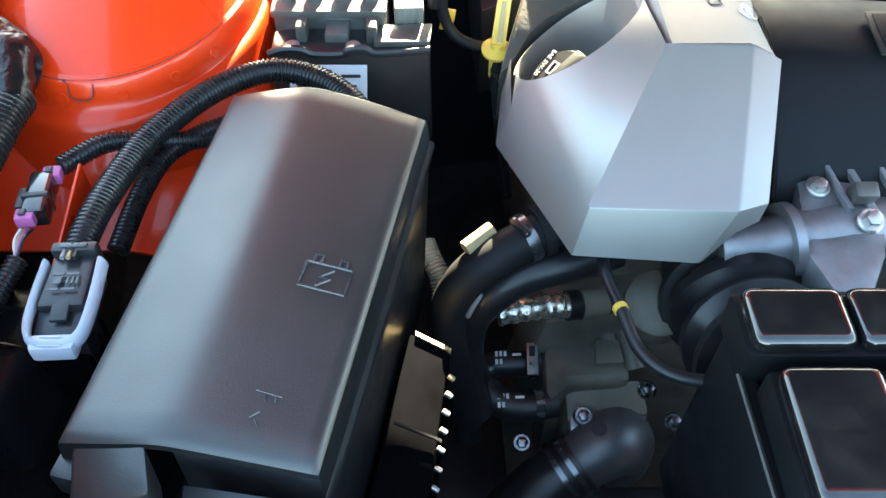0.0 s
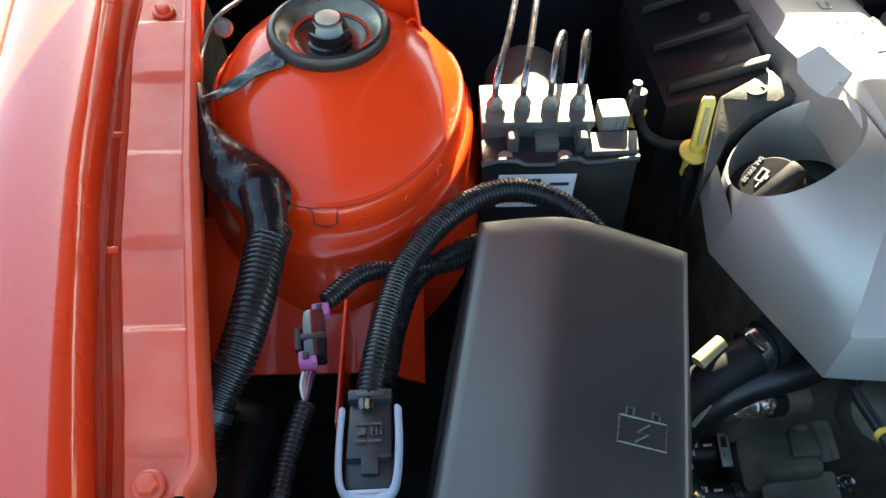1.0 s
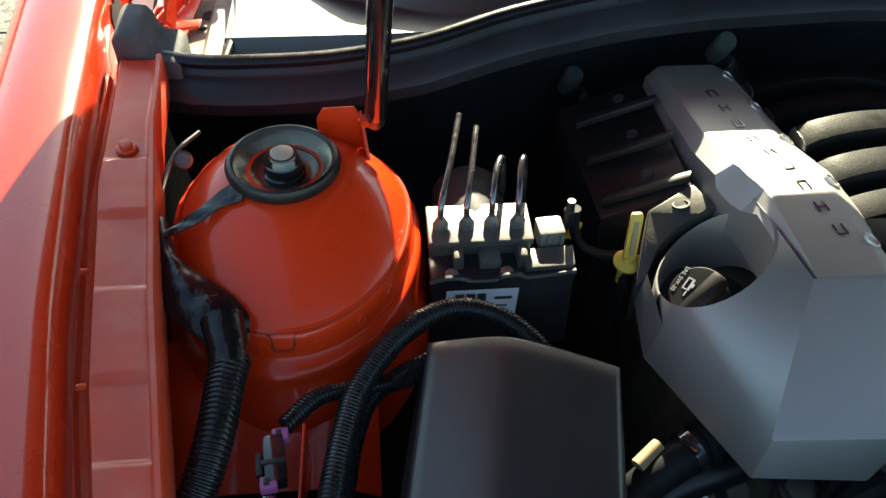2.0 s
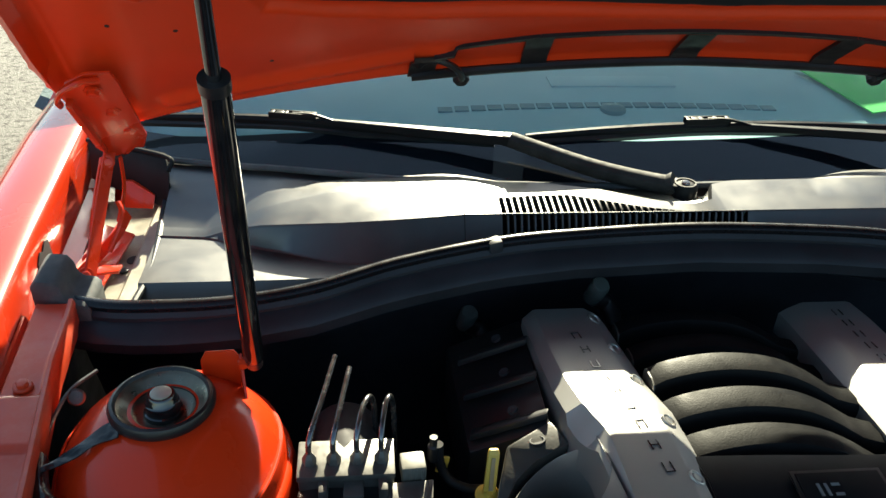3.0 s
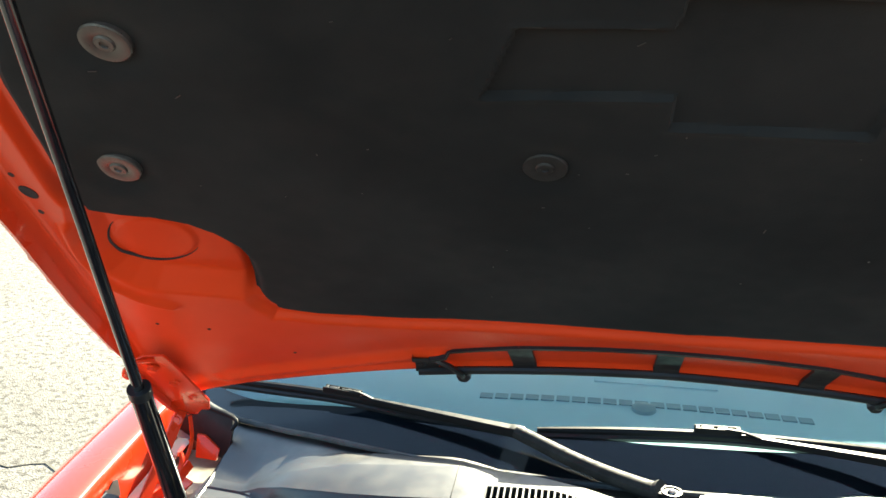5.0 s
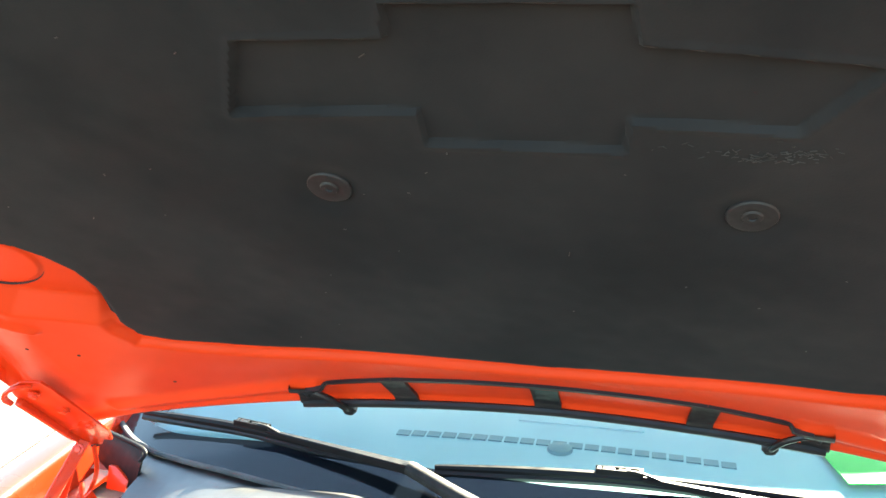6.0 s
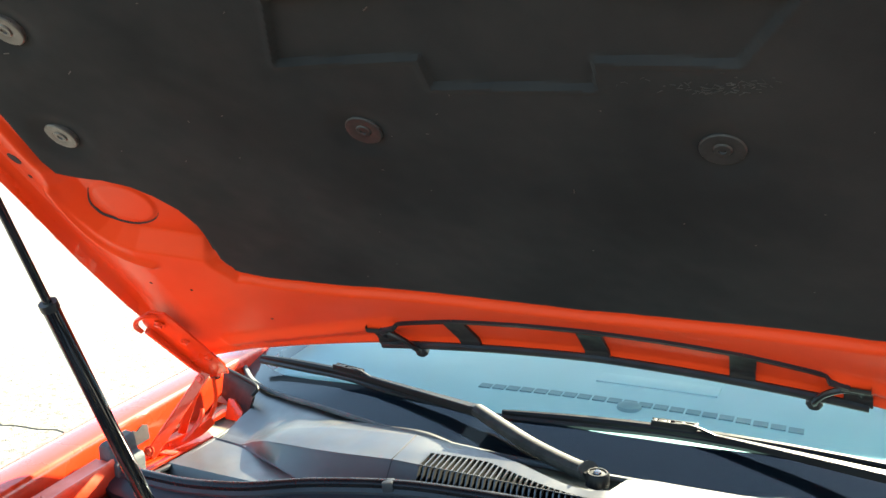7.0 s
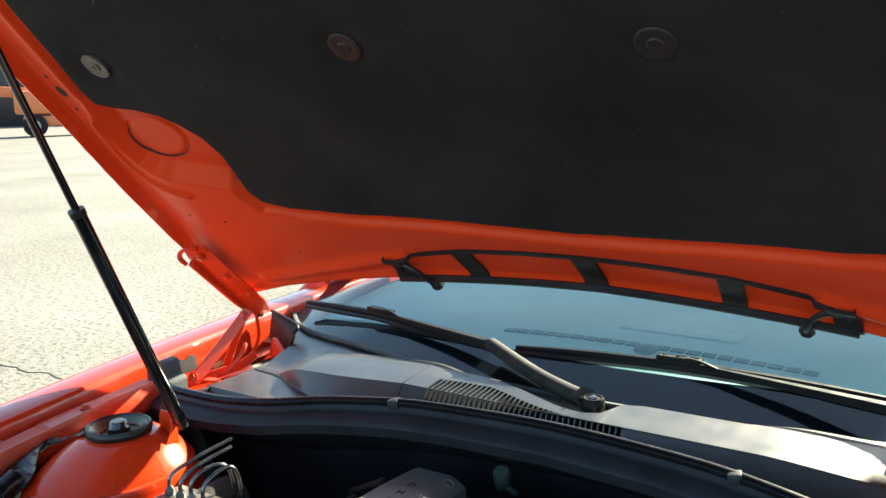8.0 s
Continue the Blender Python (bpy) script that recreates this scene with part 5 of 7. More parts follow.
# ---- fuse box ----
def build_fusebox():
    f = thing("fuse_box", "grained black plastic fuse box with a battery symbol on its lid", "fuse box", (-0.10, 0.38, 0.70))

    def lid_point(s, t):
        """s: 0 left edge to 1 right edge; t: 0 rear to 1 front."""
        xl, yl = -0.153 - 0.050 * t, 0.540 - 0.272 * t
        xr, yr = -0.014 - 0.050 * t, 0.494 - 0.254 * t
        bow = 0.007 * (1 - (2 * s - 0.9) ** 2) * (1 - t) ** 3
        x, y = xl + (xr - xl) * s, yl + (yr - yl) * s + bow
        k = s / 0.43
        z = 0.881 + 0.022 * (k - 0.07 * math.log(1 + math.exp((k - 1) / 0.07))) - 0.002 * s - 0.004 * t
        return Vector((x, y, z))
    ss = [0, 0.012, 0.03] + [0.03 + 0.94 * k / 24 for k in range(1, 24)] + [0.97, 0.988, 1]
    ts = [0, 0.008, 0.02] + [0.02 + 0.96 * k / 20 for k in range(1, 20)] + [0.98, 0.992, 1]
    rows = []
    for t in ts:
        row = []
        for s in ss:
            p = lid_point(s, t)
            drop = 0
            for e in (s, 1 - s, t, 1 - t):
                drop = max(drop, 0.004 * (1 - min(1, e / 0.03)) ** 2)
            row.append(p - Vector((0, 0, drop)))
        rows.append(row)
    lid = part("lid", sheet(rows), LID_PL, f, smooth=50)
    # lid skirt with a rolled lip
    edge = [lid_point(s, 0) for s in ss] + [lid_point(1, t) for t in ts[1:]] + [lid_point(s, 1) for s in ss[::-1][1:]] + [lid_point(0, t) for t in ts[::-1][1:]]
    mid = sum(edge, Vector()) / len(edge)
    rows = []
    for out, dz in ((0, -0.0045), (0.001, -0.007), (0.003, -0.024), (0.006, -0.026), (0.007, -0.030), (0.006, -0.034), (0.003, -0.036)):
        row = []
        for p in edge:
            d = Vector((p.x - mid.x, (p.y - mid.y) * 0.5, 0)).normalized()
            row.append(p + d * out + Vector((0, 0, dz)))
        rows.append(row)
    front = len(ss) + len(ts) - 2

    def recess(i, j):
        return front <= j < front + len(ss) - 1 and ss[::-1][j - front] > 0.37 and i > 0
    part("lid_skirt", sheet(rows, skip=recess), PLENUM, lid)
    rows = []
    for out, z in ((0.002, 0.850), (0.001, 0.82), (-0.004, 0.70)):
        row = []
        for p in edge:
            d = Vector((p.x - mid.x, (p.y - mid.y) * 0.5, 0)).normalized()
            row.append(Vector((p.x + d.x * out, p.y + d.y * out, min(z, p.z - 0.03))))
        rows.append(row)
    part("body", sheet(rows, skip=lambda i, j: recess(1, j)), PLENUM, f)
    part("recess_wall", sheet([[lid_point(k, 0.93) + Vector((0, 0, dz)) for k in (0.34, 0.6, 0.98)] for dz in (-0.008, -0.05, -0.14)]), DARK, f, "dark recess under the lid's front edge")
    # latch tongue and dark step at the front
    part("front_tongue", slab([(-0.196, 0.2665, 0.8720), (-0.152, 0.2580, 0.8900), (-0.148, 0.2370, 0.8800), (-0.196, 0.2365, 0.8520)], (0.0, -0.003, -0.04), 0.0025), LID_PL, f)
    part("front_step", slab([(-0.142, 0.256, 0.850), (-0.086, 0.244, 0.858), (-0.086, 0.232, 0.852), (-0.142, 0.242, 0.842)], (0.0, -0.004, -0.03), 0.002), BLACK_PL, f)
    part("latch", box((-0.198, 0.262, 0.848), (0.022, 0.016, 0.022), 0.003, (0, 0, -14)), BLACK_PL, f)

    # raised battery symbol and small mould marks on the lid
    def up(s, t):
        return lid_point(s, t) + Vector((0, 0, 0.0003))

    def rib(pts, r=0.0009):
        return tube([up(q[0] + 0.017, 0.57 + (q[1] - 0.572) * 0.9) if q[1] < 0.7 else up(*q) for q in pts], r, 6, straight=True)
    sym = [[(0.695, 0.535), (0.885, 0.538), (0.880, 0.612), (0.690, 0.608), (0.695, 0.535)], [(0.722, 0.535), (0.724, 0.512), (0.752, 0.512), (0.750, 0.536)], [(0.828, 0.537), (0.830, 0.514), (0.858, 0.514), (0.856, 0.538)],
           [(0.815, 0.548), (0.765, 0.576), (0.808, 0.577), (0.758, 0.602)]]
    for q in sym:
        part("battery_symbol", rib(q), EMBOSS, lid, "raised battery symbol")
    for q in ([(0.70, 0.862), (0.80, 0.867)], [(0.74, 0.867), (0.745, 0.882)], [(0.78, 0.867), (0.78, 0.88)], [(0.71, 0.92), (0.74, 0.905)], [(0.73, 0.922), (0.75, 0.935)]):
        part("mould_mark", rib(q, 0.0005), EMBOSS, lid)
    # relay carrier with pale terminals beside it
    rc = thing("relay_carrier", "black relay carrier with pale terminals along its edge", "relay carrier", (-0.02, 0.35, 0.66))
    part("carrier_body", slab([(-0.026, 0.418, 0.756), (0.003, 0.404, 0.752), (-0.016, 0.270, 0.738), (-0.056, 0.270, 0.744)], (0, 0, -0.09), 0.002), MATT_BLACK, rc)
    part("pale_edge", slab([(-0.022, 0.415, 0.7585), (0.004, 0.402, 0.7545), (0.0045, 0.407, 0.7525), (-0.022, 0.4205, 0.7555)], (0, 0.002, -0.006), 0.0005), TAN, rc, "tan top edge")
    part("rib_line", slab([(-0.036, 0.345, 0.755), (-0.003, 0.335, 0.7475), (-0.003, 0.333, 0.7475), (-0.036, 0.343, 0.755)], (0, 0, 0.002)), BLACK_PL, rc)
    for k in range(9):
        y = 0.385 - 0.0135 * k
        part("terminal", box((0.004 - 0.145 * (0.385 - y), y, 0.7475 - 0.11 * (0.385 - y)), (0.006, 0.0034, 0.0035), 0.001, (0, 25, -25)), ZINC if k else TAN, rc)
    cp = bmesh.new()
    tube([(-0.085, 0.235, 0.80), (-0.075, 0.226, 0.845), (-0.055, 0.215, 0.85), (-0.045, 0.20, 0.80)], 0.006, 8, 20, cp, rib=0.004)
    solo("battery_cable", cp, TAN, "tan sleeved cable at the front of the fuse box", "cable")


build_fusebox()


# ---- hydraulic brake unit ----
def build_abs():
    a = thing("brake_module", "black and aluminium anti-lock brake unit with a white label", "brake module", (-0.09, 0.67, 0.72))
    body = part("valve_block", box((-0.096, 0.692, 0.828), (0.094, 0.050, 0.066), 0.003), ALU_BRIGHT, a, "bright machined aluminium block")
    part("motor", lathe([(0.034, -0.03), (0.036, 0.0), (0.036, 0.052), (0.032, 0.058), (0, 0.058)], pose(-0.098, 0.716, 0.832, -90, 0, 0), 36), MOTOR, a, "round pump motor behind the block")
    part("top_plate", box((-0.096, 0.688, 0.8635), (0.096, 0.050, 0.007), 0.0015), ALU_BRIGHT, a, "bright plate under the pipe nuts")
    cover = part("control_unit", slab([(-0.144, 0.634, 0.845), (-0.125, 0.634, 0.848), (-0.062, 0.634, 0.847), (-0.012, 0.640, 0.846), (-0.010, 0.640, 0.745), (-0.144, 0.628, 0.745)], (0, 0.034, 0), 0.003), BLACK_PL, a, "black plastic control unit")
    for x in (-0.125, -0.075):
        part("cover_screw", lathe([(0.006, 0), (0.006, 0.004), (0.003, 0.005), (0, 0.004)], pose(x, 0.640, 0.847), 18), ZINC, cover)
    part("cover_edge", tube([(-0.144, 0.634, 0.846), (-0.132, 0.633, 0.851), (-0.118, 0.634, 0.850), (-0.108, 0.635, 0.845), (-0.085, 0.635, 0.845), (-0.078, 0.634, 0.850), (-0.066, 0.634, 0.851), (-0.055, 0.635, 0.846), (-0.012, 0.640, 0.846)], 0.0035, 8, 60), BLACK_PL, cover)
    part("rail", slab([(-0.058, 0.640, 0.8535), (-0.012, 0.644, 0.8515), (-0.010, 0.668, 0.8525), (-0.058, 0.664, 0.8535)], (0, 0, -0.006), 0.0012), ALU_BRIGHT, a)
    part("bridge", box((-0.089, 0.658, 0.850), (0.020, 0.022, 0.012), 0.002), ALU_BRIGHT, a)
    for x in (-0.118, -0.060):
        part("leg", box((x, 0.660, 0.852), (0.009, 0.026, 0.022), 0.002), ALU_BRIGHT, a)
    part("connector_cap", box((-0.030, 0.682, 0.856), (0.025, 0.024, 0.020), 0.003, (0, 0, 4)), WHITE_BOX, a, "pale plastic connector cap")
    for k in range(4):
        part("cap_rib", box((-0.039 + 0.006 * k, 0.6695, 0.857), (0.002, 0.002, 0.014), 0.0006, (0, 0, 4)), WHITE_BOX, a)
    lab = part("label", slab([(-0.130, 0.6322, 0.836), (-0.064, 0.6325, 0.836), (-0.066, 0.6318, 0.798), (-0.131, 0.6315, 0.798)], (0, -0.0006, 0)), LABEL, a, "white printed label", 0)
    bars("label_print", lab, INK, (-0.130, 0.6312, 0.798), (1, 0, 0), (0, 0, 1), [(0.008, 0.024, 0.008, 0.010), (0.018, 0.024, 0.008, 0.010), (0.028, 0.024, 0.008, 0.010), (0.044, 0.026, 0.016, 0.003), (0.006, 0.016, 0.05, 0.002), (0.006, 0.011, 0.040, 0.002), (0.006, 0.006, 0.052, 0.002)])
    xs = (-0.132, -0.108, -0.085, -0.061)
    ends = [[(0, 0, 0.0), (0.001, 0.004, 0.028), (0.012, 0.042, 0.043), (0.025, 0.10, 0.054)], [(0, 0, 0), (0, 0.003, 0.026), (0.006, 0.030, 0.040), (0.016, 0.085, 0.050)],
            [(0, 0, 0), (0.0, 0.003, 0.030), (0.006, 0.030, 0.042), (0.014, 0.052, 0.038), (0.018, 0.060, 0.010), (0.020, 0.06, -0.06)], [(0, 0, 0), (0, 0.003, 0.028), (0.004, 0.028, 0.042), (0.010, 0.048, 0.041), (0.014, 0.056, 0.012), (0.016, 0.058, -0.06)]]
    for x, e in zip(xs, ends):
        b = Vector((x, 0.683, 0.866))
        part("flare_nut", lathe([(0.0072, 0), (0.0072, 0.007), (0.0055, 0.010), (0.0032, 0.014)], Matrix.Translation(b), 6), ALU_BRIGHT, a)
        part("brake_pipe", tube([b + Vector(q) for q in e], 0.0030, 10, 40), STEEL, a, "bent steel brake pipe")
    part("fitting", lathe([(0.006, 0), (0.006, 0.018), (0.004, 0.02), (0.004, 0.03), (0, 0.03)], pose(-0.008, 0.70, 0.848), 14), RUBBER, a)
    solo("vacuum_hose", tube([(-0.003, 0.700, 0.868), (0.000, 0.702, 0.838), (0.010, 0.697, 0.820), (0.028, 0.690, 0.814), (0.046, 0.690, 0.812)], 0.0052, 10, 40), RUBBER_DUSTY, "thin grey rubber hose beside the brake unit", "hose")
    solo("hose_tag", box((0.004, 0.718, 0.822), (0.012, 0.003, 0.022), 0.001, (0, 10, 0)), YELLOW, "small yellow warning tag on the hose", "tag")


build_abs()


# ---- engine: silver covers, filler, dipstick, intake ----
def build_cover():
    c = thing("engine_cover", "silver faceted plastic engine cover with an oval filler opening", "engine cover", (0.15, 0.6, 0.80))
    V = dict(tip=(0.094, 0.442, 0.866), fr=(0.190, 0.433, 0.872), frc=(0.213, 0.444, 0.868), rr=(0.219, 0.558, 0.912), rrc=(0.240, 0.553, 0.902), ra=(0.155, 0.556, 0.914),
             cr=(0.052, 0.574, 0.842), bow=(0.087, 0.436, 0.824), bowr=(0.172, 0.424, 0.830), nr=(0.196, 0.438, 0.846), nrc=(0.214, 0.448, 0.846), low=(0.042, 0.572, 0.802), lowb=(0.050, 0.640, 0.800), crb=(0.056, 0.640, 0.838),
             oc=(0.150, 0.672, 0.899))

    # facets with slightly broken edges, joined as one shell
    bm = bmesh.new()
    vs = {k: bm.verts.new(p) for k, p in V.items()}

    def f(*keys):
        bm.faces.new([vs[k] for k in keys])
    f("tip", "fr", "rr", "ra")
    f("fr", "frc", "rrc", "rr")
    f("bow", "bowr", "fr", "tip")
    f("bowr", "nr", "nrc", "frc", "fr")
    f("low", "bow", "tip", "cr")
    f("lowb", "low", "cr", "crb")
    # oval opening in the left-facing facet
    ctr, ax, bx = Vector((0.105, 0.621, 0.876)), Vector((0.041, -0.018, 0.036)), Vector((0.027, 0.060, -0.006))
    ax = ax * 0.97
    nrm = Vector((-0.54, 0.32, 0.78)).normalized()
    N = 48
    oval = [ctr + ax * math.cos(2 * math.pi * k / N) + bx * math.sin(2 * math.pi * k / N) for k in range(N)]
    ov = [bm.verts.new(p) for p in oval]
    fans = [("cr", 25, 32), ("tip", 32, 41), ("ra", 41, 50), ("oc", 50, 57)]
    for k, (key, i0, i1) in enumerate(fans):
        for i in range(i0, i1):
            bm.faces.new((vs[key], ov[(i + 1) % N], ov[i % N]))
        if k + 1 < len(fans):
            bm.faces.new((vs[key], vs[fans[k + 1][0]], ov[i1 % N]))
    # thin outer wall round the open side of the rim
    outer = [bm.verts.new(ctr + (oval[i % N] - ctr) * 1.035 + Vector((0, 0, -0.001))) for i in range(5, 29)]
    deep = [bm.verts.new(Vector(v.co) + Vector((0, 0, -0.045))) for v in outer]
    for i in range(23):
        bm.faces.new((ov[5 + i], ov[6 + i], outer[i + 1], outer[i]))
        bm.faces.new((outer[i], outer[i + 1], deep[i + 1], deep[i]))
    bmesh.ops.recalc_face_normals(bm, faces=bm.faces)
    bmesh.ops.bevel(bm, geom=[e for e in bm.edges if len(e.link_faces) == 2 and e.calc_face_angle(0) > 0.25 and all(v not in ov for v in e.verts)], offset=0.0016, segments=2, profile=0.6, affect="EDGES")
    shell = part("front_shell", bm, SILVER, c, smooth=14)
    # inner wall of the opening
    rows = []
    for d, s in ((0, 1.0), (-0.002, 0.988), (-0.03, 0.965), (-0.065, 0.95)):
        row = [ctr + ax * s * math.cos(2 * math.pi * k / N) + bx * s * math.sin(2 * math.pi * k / N) + nrm * d * 0.2 + Vector((0.0, 0, d * 0.85)) for k in range(N)]
        rows.append(row + [row[0]])
    part("filler_well", sheet(rows), SILVER, c, "deep oval well of the filler opening")
    part("well_floor", lathe([(0.05, 0), (0.05, 0.003), (0, 0.003)], Matrix.Translation(ctr + Vector((0.004, 0, -0.068))), 30), DARK, c)
    cap = thing("oil_cap", "black oil filler cap with a white oil-can symbol", "oil cap", tuple(ctr + Vector((-0.006, -0.006, -0.05))))
    cn = Vector((-0.45, -0.25, 0.85)).normalized()
    cm = Matrix.Translation(ctr + Vector((-0.008, -0.008, -0.041))) @ cn.to_track_quat("Z", "Y").to_matrix().to_4x4()
    part("cap_disc", lathe([(0.0265, -0.02), (0.0265, 0.004), (0.0245, 0.007), (0.0, 0.007)], cm, 36), CAP_BLACK, cap)
    part("cap_grip", box((0.009, 0.000, 0.014), (0.015, 0.048, 0.018), 0.005), CAP_BLACK, cap).data.transform(cm)
    right, upv = (cm.to_3x3() @ Vector((0.2, -1, 0))), (cm.to_3x3() @ Vector((1, 0.2, 0)))
    o = cm @ Vector((-0.018, 0.010, 0.0072))
    bars("oil_can_symbol", cap, WHITE_INK, o, right, upv, [(0.004, 0.006, 0.012, 0.002), (0.004, 0.001, 0.012, 0.0012), (0.004, 0.001, 0.0012, 0.006), (0.015, 0.001, 0.0012, 0.006), (0.017, 0.006, 0.005, 0.0012), (0.008, 0.008, 0.004, 0.002)])
    t = bpy.data.curves.new("grade", "FONT")
    t.body, t.size, t.extrude = "SAE 5W-30", 0.0056, 0.00015
    ob = new("grade", t)
    me = bpy.data.meshes.new_from_object(ob)
    bpy.data.objects.remove(ob)
    me.transform(Matrix.Translation(o + upv.normalized() * -0.007 + right.normalized() * -0.004) @ Matrix((right.normalized(), upv.normalized(), right.normalized().cross(upv.normalized()))).transposed().to_4x4())
    me.materials.append(WHITE_INK)
    g = new("grade_text", me)
    g.parent = cap
    g.matrix_parent_inverse = Matrix.Translation(-cap.location)
    # long bar to the rear: top with left slope, small badge marks
    prof_rows = []
    for y, xl, xm, xr, z in ((0.556, 0.156, 0.160, 0.219, 0.914), (0.60, 0.150, 0.160, 0.221, 0.9125), (0.651, 0.147, 0.160, 0.221, 0.9105), (0.670, 0.142, 0.157, 0.220, 0.910), (0.680, 0.136, 0.154, 0.219, 0.9095), (0.690, 0.133, 0.150, 0.219, 0.909), (0.705, 0.130, 0.146, 0.218, 0.9085), (0.712, 0.129, 0.144, 0.217, 0.9065), (0.77, 0.127, 0.141, 0.214, 0.890), (0.83, 0.124, 0.137, 0.208, 0.885), (0.90, 0.122, 0.135, 0.202, 0.878), (0.925, 0.122, 0.134, 0.200, 0.874)):
        prof_rows.append([(xl - 0.002, y, z - 0.06), (xl - 0.001, y, z - 0.034), (xl, y, z - (0.014 if y < 0.66 or y > 0.71 else 0.026)), (xm, y, z - 0.001), (xm + 0.004, y, z), (xr - 0.004, y, z), (xr, y, z - 0.001), (xr + 0.014, y, z - 0.009), (xr + 0.020, y, z - 0.014), (xr + 0.021, y, z - 0.04)])
    part("rear_bar", sheet(prof_rows), SILVER, c, smooth=20)
    ridge = [(0.556, 0.219, 0.914), (0.651, 0.221, 0.9105), (0.705, 0.218, 0.9085), (0.712, 0.217, 0.9065), (0.77, 0.214, 0.890), (0.83, 0.208, 0.885), (0.90, 0.202, 0.878)]
    for y in (0.900, 0.830, 0.764, 0.680, 0.600):
        x = lerp_table([(q[0], q[1]) for q in ridge], y) + 0.005
        z = lerp_table([(q[0], q[2]) for q in ridge], y) - 0.0028
        part("recess_bolt", lathe([(0.0085, -0.004), (0.0085, 0.0012), (0.007, 0.0016), (0.0062, -0.001), (0.0045, -0.001), (0.0045, 0.001), (0, 0.001)], pose(x, y, z, 0, 30, 0), 20), ZINC, c)
    top = [(0.556, 0.914), (0.705, 0.9085), (0.712, 0.9065), (0.77, 0.890), (0.83, 0.885), (0.90, 0.878)]
    for k in range(9):
        y = 0.862 - 0.0305 * k
        x = 0.168 + (0.862 - y) * 0.115
        za, zb = lerp_table(top, y), lerp_table(top, y - 0.018)
        marks = [(0, 0, 0.013, 0.0011), (0, 0.008, 0.013, 0.0011), (0.006 * (k % 3), 0.001, 0.0011, 0.007)]
        bars("badge_mark", c, STEEL, (x, y, za + 0.0004), (0.0021, -0.018, zb - za), (1, 0.1, 0.0), marks, 0.0008)
    return c


